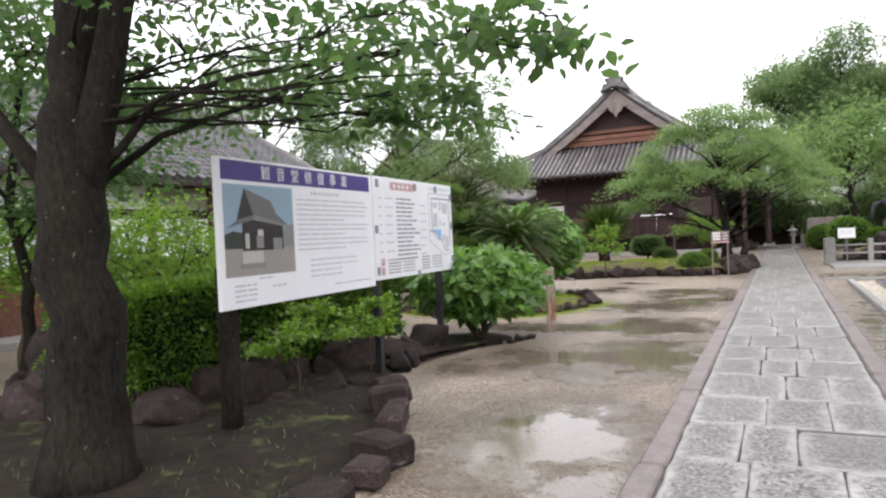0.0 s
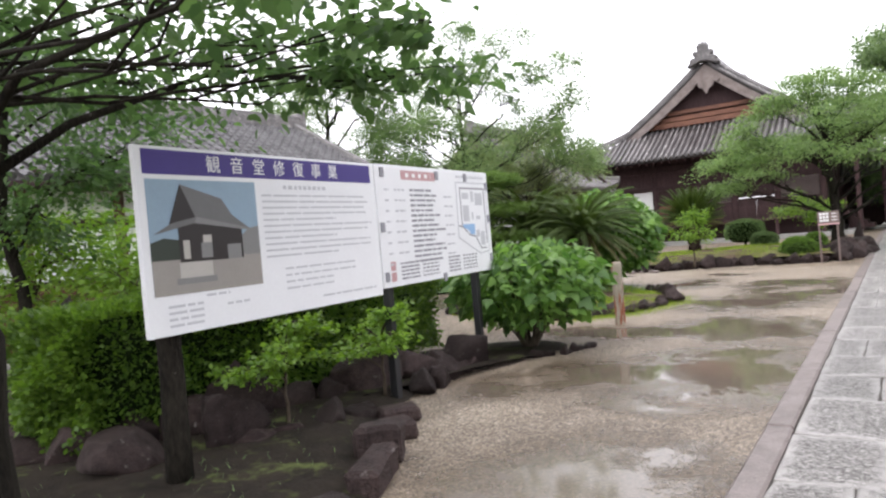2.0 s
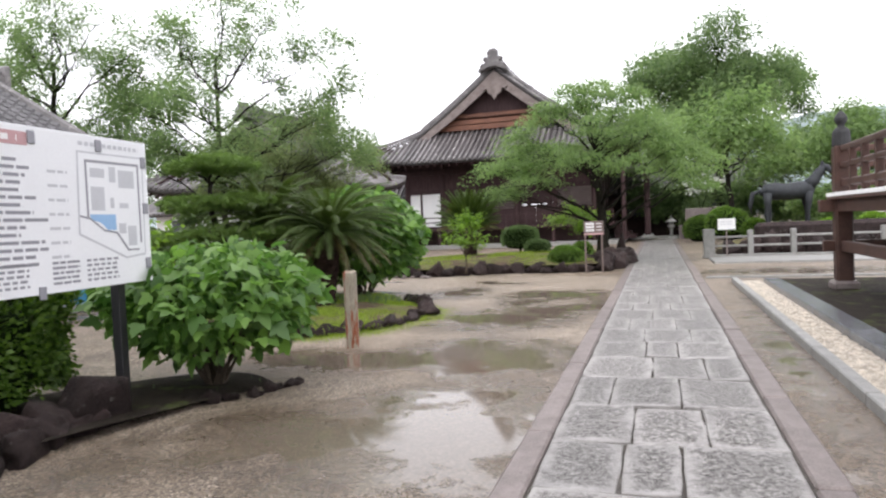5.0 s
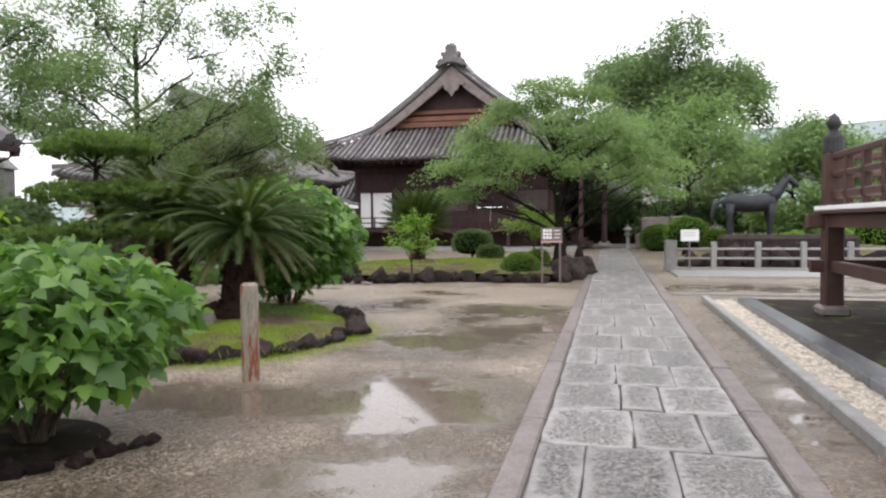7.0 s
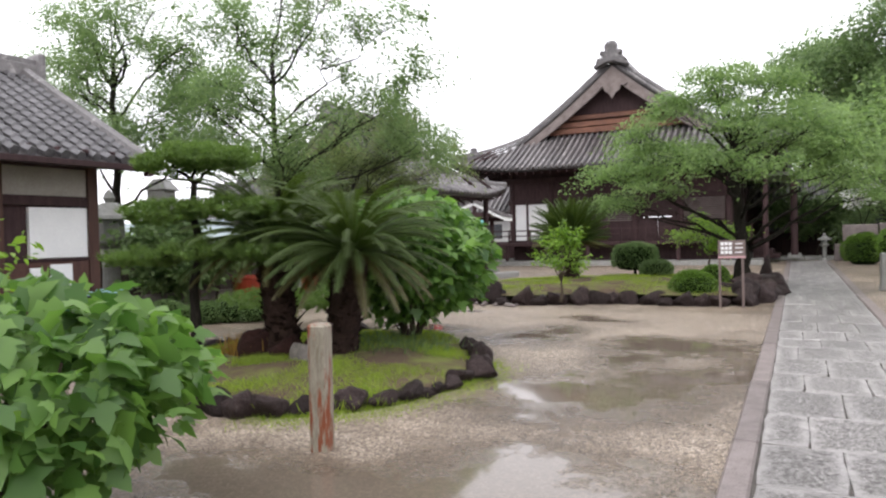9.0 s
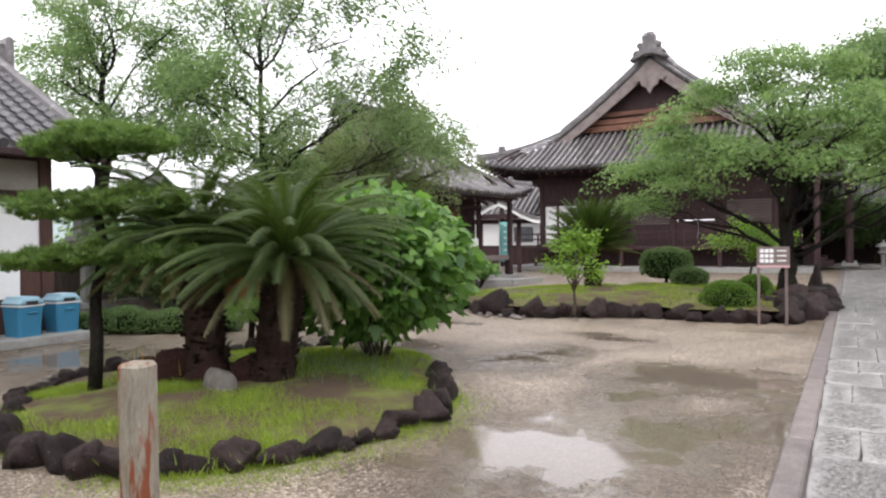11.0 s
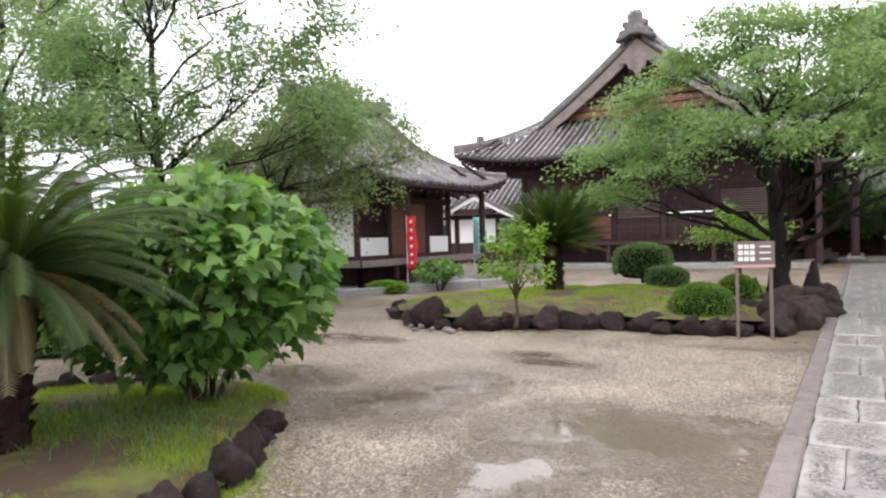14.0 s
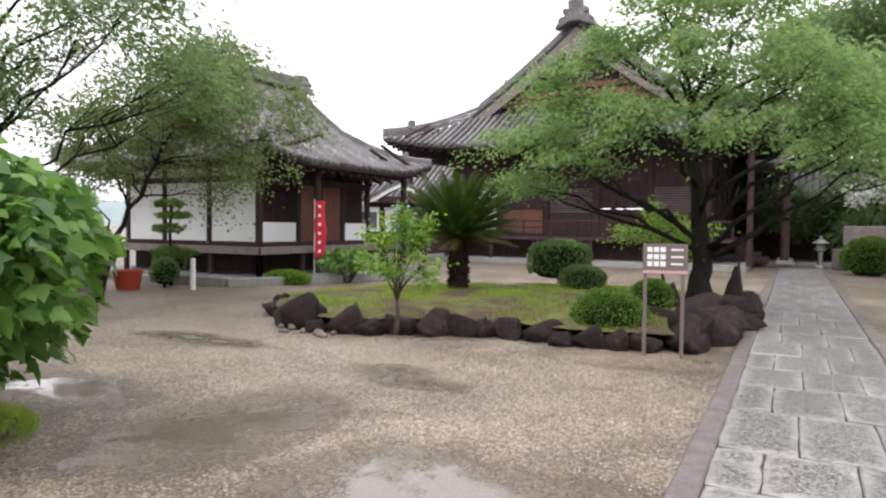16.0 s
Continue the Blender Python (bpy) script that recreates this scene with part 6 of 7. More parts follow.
def stone_path():
    rng = np.random.default_rng(7)
    bm = box(-0.36, -6, -0.03, 1.43, 45, 0.02, 0)
    ob = part("stone_path", bm, BEDDING, None, "")
    ob.matrix_basis = PATH_FRAME
    tagged(ob, "grey granite slab path with long kerb strips", "path", kind="structure")
    U0, U1 = -0.184, 1.232
    rows = list(COURSES)
    v = COURSES[0][0]
    k = 0
    while v > -5.4:
        v -= rng.uniform(0.8, 1.05)
        rows.insert(0, (v, *((0.38, 0.88) if k % 2 else (0.12, 0.66))))
        k += 1
    v = COURSES[-1][0] + 1.02
    while v < 45:
        rows.append((v, *((0.12, 0.66) if k % 2 else (0.38, 0.9))))
        v += rng.uniform(0.85, 1.08)
        k += 1
    for (v0, a, b), (v1, *_) in zip(rows, rows[1:]):
        for c0, c1 in ((U0, a), (a, b), (b, U1)):
            j0, j1 = rng.uniform(-0.006, 0.006, 2)
            if c0 == U0 and v0 == 18.25:
                slab_piece(c0, v0, c1, 18.72, ob, rng)
                slab_piece(c0, 18.72, c1, v1, ob, rng)
            else:
                slab_piece(c0, v0 + max(0, j0), c1, v1 - max(0, j1), ob, rng)
    for u0, u1 in ((-0.365, -0.19), (1.24, 1.425)):
        v = -5.6
        while v < 44:
            d = rng.uniform(1.5, 2.6)
            s = rng.normal(0, 0.006)
            o = part("kerb_stone", box(u0 + s, v + 0.008, -0.02, u1 + s, v + d - 0.008, 0.045 + rng.uniform(-0.006, 0.006), 0.016), KERB, ob)
            v += d
    return ob


stone_path()


def kerb_line(name, u0, u1, v0, v1, h, mat, label, step=1.6):
    ob = thing(name, (0, 0, 0), label, "kerb", rz=2.52, kind="structure")
    rng = np.random.default_rng(int(abs(u0) * 100))
    v = v0
    while v < v1 - 0.05:
        d = min(step * rng.uniform(0.8, 1.2), v1 - v)
        part("kerb_stone", box(u0, v + 0.005, -0.02, u1, v + d - 0.005, h, 0.012), mat, ob)
        v += d
    return ob


kerb_line("kerb_pale", 1.93, 2.05, -6, 19.3, 0.1, GRANITE, "pale granite kerb along the gutter")
kerb_line("kerb_dark", 2.46, 2.74, -6, 18.7, 0.13, SLATE, "wet dark stone kerb of the platform", 2.2)
kerb_line("kerb_cross", 1.5, 9.0, 20.2, 20.3, 0.05, GRANITE, "pale stone kerb across the lane", 5)
kerb_line("kerb_fence", 2.0, 12.0, 24.7, 27.0, 0.06, GRANITE, "pale stone paving strip before the fence", 5)
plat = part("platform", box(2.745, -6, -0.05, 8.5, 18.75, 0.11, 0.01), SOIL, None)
plat.matrix_basis = PATH_FRAME
tagged(plat, "damp earth platform under the stage", "platform", kind="structure")


def pebbles(name, u0, u1, v0, v1, n, size, z, mat, label, seed, m=PATH_FRAME, squash=0.6, avoid=False):
    """Loose pebbles strewn over a strip."""
    rng = np.random.default_rng(seed)
    base = np.array([(1, 0, 0), (0.3, 0.8, 0), (-0.7, 0.6, 0), (-0.8, -0.5, 0), (0.3, -0.8, 0), (0.45, 0.1, 0.7), (-0.35, 0.1, 0.75)])
    tri = [(0, 1, 5), (1, 2, 6), (1, 6, 5), (2, 3, 6), (3, 4, 6), (4, 5, 6), (4, 0, 5)]
    us, vs = rng.uniform(u0, u1, n), rng.uniform(v0, v1, n)
    if avoid:
        wx, wy = us * math.cos(P_TURN) - vs * math.sin(P_TURN), us * math.sin(P_TURN) + vs * math.cos(P_TURN)
        dry = np.ones(n, bool)
        for cx, cy, rx, ry, _ in PUDDLES:
            dry &= ((wx - cx) / rx) ** 2 + ((wy - cy) / ry) ** 2 > 1.3
        us, vs = us[dry], vs[dry]
        n = len(us)
    a = rng.uniform(0, 2 * math.pi, n)
    s = size * rng.uniform(0.5, 1.3, n)
    ca, sa = np.cos(a), np.sin(a)
    v = np.empty((n, 7, 3))
    jit = base[None] * rng.uniform(0.75, 1.25, (n, 7, 1))
    v[:, :, 0] = (jit[:, :, 0] * ca[:, None] - jit[:, :, 1] * sa[:, None]) * s[:, None] + us[:, None]
    v[:, :, 1] = (jit[:, :, 0] * sa[:, None] + jit[:, :, 1] * ca[:, None]) * s[:, None] + vs[:, None]
    v[:, :, 2] = jit[:, :, 2] * s[:, None] * squash + z + rng.uniform(0, 0.3, n)[:, None] * size * (squash > 0.5)
    me = bpy.data.meshes.new(name)
    me.vertices.add(n * 7)
    me.vertices.foreach_set("co", v.reshape(-1))
    f = (np.array(tri)[None] + (np.arange(n) * 7)[:, None, None]).reshape(-1)
    me.loops.add(len(f))
    me.loops.foreach_set("vertex_index", f.astype(np.int32))
    me.polygons.add(len(f) // 3)
    me.polygons.foreach_set("loop_start", np.arange(0, len(f), 3, dtype=np.int32))
    me.polygons.foreach_set("loop_total", np.full(len(f) // 3, 3, dtype=np.int32))
    me.materials.append(mat)
    me.update(calc_edges=True)
    return put(name, me, None, m, label, "gravel", kind="stuff")


pebbles("pebble_strip", 2.06, 2.45, 4, 19.2, 8000, 0.038, 0.02, PEBBLE, "cream pebbles between the two kerbs", 1)
pebbles("loose_gravel", -4.2, -0.36, 1.0, 21.5, 52000, 0.0095, 0.0, GRIT, "loose pale gravel on the yard", 2, squash=0.45, avoid=True)
pebbles("loose_gravel", -9, -4.2, 17.5, 23.5, 20000, 0.011, 0.0, GRIT, "loose pale gravel on the yard", 3, squash=0.45, avoid=True)


def raised_stage():
    """Raised timber platform with railings and capped posts."""
    ob = thing("raised_stage", (2.85, 12.9, 0.11), "red-brown timber stage with railings and capped posts", "stage", rz=2.5)
    S = 4.0
    for x in (0, S):
        for y in (0, S):
            part("post_stone", box(x - 0.2, y - 0.2, -0.02, x + 0.2, y + 0.2, 0.14, 0.04), KERB, ob)
            p = part("post", box(x - 0.13, y - 0.13, 0.12, x + 0.13, y + 0.13, 2.35, 0.03), RAILWOOD, ob)
            part("post_cap", lathe([(0.14, 2.33), (0.145, 2.36), (0.135, 2.56), (0.12, 2.6), (0.06, 2.65), (0.055, 2.68), (0.095, 2.74), (0.1, 2.79), (0.07, 2.85), (0.02, 2.91), (0.004, 2.93)], 14), BLACKMETAL, p, "black metal onion finial", m=pose(x, y, 0))
    for y in (0, S):
        part("floor_beam", box(-0.35, y - 0.1, 1.27, S + 0.35, y + 0.1, 1.47, 0.01), RAILWOOD, ob)
        part("brace", box(-0.3, y - 0.06, 0.62, S + 0.3, y + 0.06, 0.8, 0.01), RAILWOOD, ob)
        for z, h in ((1.68, 0.12), (1.98, 0.09), (2.24, 0.1)):
            part("rail", box(-0.1, y - 0.05, z, S + 0.1, y + 0.05, z + h, 0.02), RAILWOOD, ob)
        for i in range(1, 6):
            part("baluster", box(S * i / 6 - 0.05, y - 0.05, 1.5, S * i / 6 + 0.05, y + 0.05, 2.25, 0.01), RAILWOOD, ob)
    for x in (0, S):
        part("floor_beam", box(x - 0.1, -0.35, 1.275, x + 0.1, S + 0.35, 1.465, 0.01), RAILWOOD, ob)
        part("brace", box(x - 0.06, -0.3, 0.625, x + 0.06, S + 0.3, 0.795, 0.01), RAILWOOD, ob)
        for z, h in ((1.68, 0.12), (1.98, 0.09), (2.24, 0.1)):
            part("rail", box(x - 0.05, -0.1, z, x + 0.05, S + 0.1, z + h, 0.02), RAILWOOD, ob)
        for i in range(1, 6):
            part("baluster", box(x - 0.05, S * i / 6 - 0.05, 1.5, x + 0.05, S * i / 6 + 0.05, 2.25, 0.01), RAILWOOD, ob)
    part("floor", box(-0.2, -0.2, 1.47, S + 0.2, S + 0.2, 1.52, 0.005), RAILWOOD, ob)
    part("white_floor_edge", box(-0.2, -0.2, 1.52, S + 0.2, S + 0.2, 1.58, 0.005), PLASTER, ob, "white-painted floor edge")
    return ob


raised_stage()


def shelter():
    """A small tiled shelter beside the path."""
    ob = thing("shelter", (4.2, 9.2, 0.11), "small timber shelter with a dark tiled roof", "shelter", rz=2.5)
    for x in (-1.2, 1.2):
        for y in (-0.9, 0.9):
            part("post", box(x - 0.08, y - 0.08, 0, x + 0.08, y + 0.08, 3.55, 0.01), TIMBER, ob)
    for y in (-0.9, 0.9):
        part("beam", box(-2.4, y - 0.08, 3.5, 2.4, y + 0.08, 3.66, 0.01), TIMBER, ob)
    vv = [(-2.75, -1.5, 3.72), (2.75, -1.5, 3.72), (2.75, 1.5, 3.72), (-2.75, 1.5, 3.72), (-1.3, 0, 4.7), (1.3, 0, 4.7)]
    r = put("roof", mesh_of("roof", vv, [(0, 1, 5, 4), (1, 2, 5), (2, 3, 4, 5), (3, 0, 4)], TILE_DARK), ob)
    r.modifiers.new("thickness", "SOLIDIFY").thickness = 0.14


shelter()


def stone_fence():
    ob = thing("stone_fence", along(2.05, 27.45) + (0,), "low grey granite post-and-rail fence", "fence", rz=2.5)
    rng = np.random.default_rng(5)
    part("end_post", box(-0.17, -0.17, 0, 0.17, 0.17, 0.92, 0.02), GRANITE, ob)
    for i in range(1, 8):
        x = 1.22 * i
        part("post", box(x - 0.08, -0.08, 0, x + 0.08, 0.08, 0.86, 0.02), GRANITE, ob)
    for i in range(7):
        a, b = 1.22 * i + (0.17 if i == 0 else 0.08), 1.22 * (i + 1) - 0.08
        for z in (0.34, 0.62):
            part("rail", box(a, -0.035, z, b, 0.035, z + 0.065, 0.012), GRANITE, ob)
    part("base_course", box(-0.2, -0.14, -0.02, 8.7, 0.14, 0.1, 0.01), GRANITE, ob)
    return ob


stone_fence()
tree_rng = np.random.default_rng(9)
for i in range(13):
    rock(1.5 + 0.62 * i, 28.05 + tree_rng.uniform(-0.1, 0.3), 0.75, 0.6, tree_rng.uniform(0.6, 1.0), tree_rng.uniform(0, 180), i, 0.0, "dark rock piled behind the stone fence", "rocks behind the fence")
mound = sheet("statue_mound", smooth_loop([(1.2, 29.3), (4.0, 28.7), (8.0, 28.9), (10.2, 31.0), (8.0, 35.0), (4.0, 36.0), (1.6, 33.5)]), 0.2, TURF, "planted mound behind the fence", "garden bed", 0.55, rings=4)
part("retaining_stone", box(2.3, 28.55, 0.02, 6.2, 29.3, 1.04, 0.12), ROCK, None)
tagged(bpy.data.objects["retaining_stone"], "long dark mossy stone block in front of the statue", "stone")


def horse(at, rz):
    """A bronze horse, standing, head up."""
    BRONZE = surface("dark_bronze", (0.012, 0.014, 0.017), (0.04, 0.044, 0.05), 4, 30, 0.6, 0.3, 0.01, metal=0.15, vary=0)
    ch = [tube_data([(-0.95, 0, 1.33), (-0.75, 0, 1.42), (-0.45, 0, 1.4), (0, 0, 1.36), (0.4, 0, 1.4), (0.72, 0, 1.42), (0.88, 0, 1.4)], [0.1, 0.27, 0.33, 0.31, 0.33, 0.29, 0.12], 14),
          tube_data([(0.65, 0, 1.5), (0.9, 0, 1.75), (1.1, 0, 2.05), (1.2, 0, 2.22)], [0.25, 0.2, 0.15, 0.12], 10),
          tube_data([(1.12, 0, 2.27), (1.3, 0, 2.2), (1.5, 0, 2.03), (1.6, 0, 1.93)], [0.1, 0.13, 0.09, 0.06], 10),
          tube_data([(-0.95, 0, 1.45), (-1.2, 0, 1.35), (-1.3, 0, 0.95), (-1.28, 0, 0.6)], [0.06, 0.09, 0.08, 0.02], 7)]
    for x, y, k in ((0.62, 0.17, 0.06), (0.66, -0.17, -0.05), (-0.68, 0.18, 0.1), (-0.72, -0.18, -0.06)):
        ch.append(tube_data([(x, y, 1.35), (x + k * 0.3, y, 0.95), (x + k, y, 0.6), (x + k * 0.6, y, 0.12), (x + k * 0.6 + 0.05, y, 0)], [0.17, 0.12, 0.075, 0.05, 0.075], 8))
    for y in (-0.06, 0.06):
        ch.append(tube_data([(1.17, y, 2.3), (1.16, y * 1.2, 2.45)], [0.035, 0.005], 5))
    v, f = join_data(ch)
    put("horse_statue", mesh_of("horse_statue", v, f, BRONZE, True), None, pose(*at, 0, 0, rz), "dark bronze standing horse statue on the mound", "statue")


horse((3.7, 32.2, 0.72), 8)
for x, y, s, k, lf in ((1.6, 33.0, 0.8, 1, LEAF_HEDGE), (6.2, 31.2, 0.5, 2, LEAF_LIGHT), (5.0, 31.6, 0.4, 3, LEAF_LIGHT), (2.6, 32.6, 0.45, 4, LEAF_HEDGE), (7.6, 32.0, 0.8, 5, LEAF_LIGHT)):
    clipped("garden_bush", (x, y, 0.5), s, s, s * 0.8, 2500, lf, 0.08, "green bush around the horse statue", "bush", 200 + k, group="bushes round the statue")


# ---- information boards ----
PANEL = surface("printed_panel", (0.7, 0.71, 0.73), (0.76, 0.77, 0.79), 2, 40, 0.35, 0.02, 0.001, vary=0)
def plain(name, c, rough=0.5, metal=0.0):
    d = tuple(x * 0.88 for x in c)
    return surface(name, d, c, 6, 60, rough, 0.05, 0.002, metal, vary=0)


PURPLE = plain("purple_print", (0.055, 0.035, 0.2), 0.35)
INK = plain("grey_ink", (0.27, 0.27, 0.3), 0.4)
PALE_INK = plain("pale_grey_ink", (0.52, 0.53, 0.56), 0.4)
ROSE = plain("rose_print", (0.5, 0.3, 0.31), 0.4)
BLUE_PRINT = plain("blue_print", (0.28, 0.45, 0.68), 0.4)
WHITE = plain("white_paint", (0.78, 0.78, 0.78), 0.5)
PHOTO = {k: plain("photo_" + k, c, 0.3) for k, c in dict(sky=(0.26, 0.36, 0.45), roof=(0.15, 0.15, 0.15), dark=(0.035, 0.03, 0.03), yard=(0.3, 0.28, 0.26), tree=(0.04, 0.05, 0.04), grey=(0.22, 0.22, 0.22), light=(0.45, 0.43, 0.4)).items()}
STEEL = plain("black_steel", (0.02, 0.02, 0.022), 0.4)


def flat(ob, name, pts, mat, y=-0.001):
    """A printed patch on a board's face: points (across, up), lying just in front of it."""
    vv = [(x, y, z) for x, z in pts] + [(x, y + 0.0015, z) for x, z in pts]
    k = len(pts)
    return put(name, mesh_of(name, vv, [tuple(range(k)), tuple(range(k, 2 * k))[::-1]] + [(i, (i + 1) % k, k + (i + 1) % k, k + i) for i in range(k)], mat), ob)


def rect(x0, z0, x1, z1):
    return [(x0, z0), (x1, z0), (x1, z1), (x0, z1)]


def text_bars(ob, x0, x1, z, h, rng, mat, fill=(0.05, 0.16), gap=0.018):
    """A line of unreadable print: short bars of one height, joined into one printed line."""
    vv, ff = [], []
    x = x0
    while x < x1:
        w = min(rng.uniform(*fill), x1 - x)
        o = len(vv)
        for yy in (-0.0012, 0.0004):
            vv += [(x, yy, z), (x + w, yy, z), (x + w, yy, z + h), (x, yy, z + h)]
        ff += [(o, o + 1, o + 2, o + 3)]
        x += w + gap
    return put("text_line", mesh_of("text_line", vv, ff, mat), ob, kind="stuff")


def writing(ob, text, x, z, size, mat, gap):
    """Letters set one by one along a line on a board's face."""
    for i, ch in enumerate(text):
        cu = bpy.data.curves.new("letter", "FONT")
        cu.body, cu.size, cu.extrude, cu.align_x = ch, size, 0.0008, "CENTER"
        o = new("letter", cu)
        bpy.context.view_layer.update()
        me = bpy.data.meshes.new_from_object(o)
        bpy.data.objects.remove(o)
        me.materials.clear()
        me.materials.append(mat)
        put("letter", me, ob, pose(x + gap * i, -0.0025, z, 90))


def board(name, a, b, z0, z1, label):
    """A two-sided panel from plan point a to b; local x runs along it, its face looks to -y."""
    d = Vector(b) - Vector(a)
    ob = thing(name, (a[0], a[1], 0), label, "information board", "information boards", math.degrees(math.atan2(d.y, d.x)))
    part("panel", box(0, 0.001, z0, d.length, 0.04, z1, 0.004), PANEL, ob)
    return ob, d.length


rngb = np.random.default_rng(12)
b1, w1 = board("information_board", (-3.47, 3.98), (-3.71, 6.39), 1.05, 2.235, "white information board with purple title band and photograph")
flat(b1, "title_band", rect(0.05, 2.06, w1 - 0.06, 2.215), PURPLE)
writing(b1, "観音堂修復事業", 0.6, 2.095, 0.125, WHITE, 0.208)
ph = rect(0.06, 1.3, 0.96, 2.03)
photo = flat(b1, "photograph", ph, PHOTO["sky"])
flat(photo, "yard", rect(0.06, 1.3, 0.96, 1.52), PHOTO["yard"], -0.0022)
flat(photo, "tree_mass", [(0.06, 1.52), (0.3, 1.52), (0.3, 1.64), (0.16, 1.66), (0.06, 1.63)], PHOTO["tree"], -0.0022)
flat(photo, "tree_mass", [(0.78, 1.52), (0.96, 1.52), (0.96, 1.72), (0.86, 1.7), (0.78, 1.64)], PHOTO["grey"], -0.0022)
flat(photo, "hall_body", rect(0.27, 1.5, 0.8, 1.75), PHOTO["dark"], -0.0034)
flat(photo, "hall_roof", [(0.31, 2.0), (0.42, 1.77), (0.88, 1.7), (0.72, 1.8), (0.64, 1.91)], PHOTO["roof"], -0.0046)
flat(photo, "hall_gable", [(0.2, 1.73), (0.42, 1.775), (0.31, 2.0)], PHOTO["dark"], -0.0046)
flat(photo, "hall_eave", [(0.08, 1.68), (0.4, 1.75), (0.42, 1.79), (0.22, 1.75)], PHOTO["roof"], -0.0058)
flat(photo, "hall_eave", [(0.4, 1.75), (0.88, 1.69), (0.88, 1.705), (0.42, 1.79)], PHOTO["grey"], -0.0058)
for x, z, w, h, c in ((0.3, 1.52, 0.05, 0.12, "light"), (0.44, 1.52, 0.09, 0.1, "grey"), (0.66, 1.5, 0.12, 0.1, "grey"), (0.46, 1.62, 0.07, 0.05, "light"), (0.26, 1.4, 0.26, 0.1, "light"), (0.23, 1.36, 0.32, 0.04, "grey")):
    flat(photo, "photo_detail", rect(x, z, x + w, z + h), PHOTO[c], -0.0046)
text_bars(b1, 1.25, 1.75, 1.985, 0.03, rngb, PALE_INK, (0.03, 0.05))
for i in range(11):
    text_bars(b1, 1.02, w1 - 0.08 - (0.5 if i in (4, 7, 10) else rngb.uniform(0, 0.1)), 1.93 - i * 0.045, 0.014, rngb, PALE_INK, (0.1, 0.4))
for i in range(4):
    text_bars(b1, 1.2, 1.75 + 0.3 * (i < 2), 1.38 - i * 0.05, 0.014, rngb, PALE_INK)
    text_bars(b1, 0.15, 0.42, 1.22 - i * 0.04, 0.016, rngb, PALE_INK)
text_bars(b1, 0.45, 0.65, 1.265, 0.016, rngb, PALE_INK)
text_bars(b1, 0.62, 0.82, 1.19, 0.016, rngb, PALE_INK)
text_bars(b1, 1.6, w1 - 0.1, 1.13, 0.016, rngb, PALE_INK)
b2, w2 = board("information_board", (-3.72, 6.42), (-3.945, 8.66), 1.1, 2.245, "white information board with timetable and site map")
flat(b2, "heading", rect(0.42, 2.11, 1.05, 2.2), ROSE)
text_bars(b2, 0.5, 0.97, 2.135, 0.04, rngb, WHITE, (0.05, 0.06), 0.06)
for i in range(15):
    z = 2.0 - i * 0.05
    text_bars(b2, 0.12, 0.2, z, 0.02, rngb, PALE_INK, (0.05, 0.07)) if i % 2 == 0 else None
    text_bars(b2, 0.28, 0.46, z, 0.02, rngb, PALE_INK, (0.04, 0.1)) if i % 2 == 0 else None
    text_bars(b2, 0.55, 0.95 + rngb.uniform(0, 0.25), z, 0.022, rngb, INK, (0.05, 0.2))
    text_bars(b2, 1.2, 1.38, z - 0.01, 0.02, rngb, PALE_INK, (0.05, 0.1)) if i % 2 else None
for i in range(5):
    text_bars(b2, 0.3, 0.62, 1.3 - i * 0.036, 0.018, rngb, INK, (0.03, 0.12), 0.012)
    text_bars(b2, 0.68, 1.0, 1.3 - i * 0.036, 0.018, rngb, INK, (0.03, 0.06), 0.02)
    text_bars(b2, 1.2, 1.45, 1.3 - i * 0.036, 0.018, rngb, INK, (0.03, 0.12), 0.012)
    text_bars(b2, 1.52, 1.85, 1.3 - i * 0.036, 0.018, rngb, INK, (0.03, 0.06), 0.02)
for z in (1.15, 1.25):
    flat(b2, "side_mark", rect(0.13, z, 0.21, z + 0.085), ROSE)
site = flat(b2, "site_map", [(1.48, 2.12), (1.46, 1.5), (1.95, 1.3), (2.18, 1.32), (2.2, 2.12)], PALE_INK)
flat(site, "map_ground", [(1.495, 2.105), (1.475, 1.51), (1.95, 1.315), (2.165, 1.335), (2.185, 2.105)], PANEL, -0.002)
flat(site, "map_wall", [(1.55, 2.06), (1.55, 1.62), (1.57, 1.62), (1.57, 2.04), (2.12, 2.04), (2.12, 1.42), (2.14, 1.42), (2.14, 2.06)], INK, -0.003)
for x0, z0, x1, z1 in ((1.6, 1.93, 1.75, 2.0), (1.8, 1.9, 1.87, 2.02), (1.9, 1.86, 2.08, 2.0), (1.6, 1.68, 1.74, 1.86), (1.8, 1.7, 1.84, 1.78), (1.98, 1.4, 2.08, 1.56), (1.88, 1.5, 1.96, 1.58), (1.9, 1.7, 2.0, 1.74)):
    flat(site, "map_building", rect(x0, z0, x1, z1), PALE_INK, -0.003)
flat(site, "map_pond", [(1.58, 1.65), (1.85, 1.65), (1.85, 1.53), (1.76, 1.53), (1.68, 1.59), (1.58, 1.61)], BLUE_PRINT, -0.003)
flat(site, "map_edge", [(1.48, 1.63), (1.58, 1.61), (1.72, 1.52), (1.85, 1.5), (1.97, 1.36), (2.1, 1.36), (2.1, 1.375), (1.98, 1.375), (1.86, 1.515), (1.72, 1.535), (1.58, 1.625), (1.48, 1.645)], INK, -0.004)
text_bars(b2, 1.5, 2.15, 2.16, 0.03, rngb, PALE_INK, (0.03, 0.05))
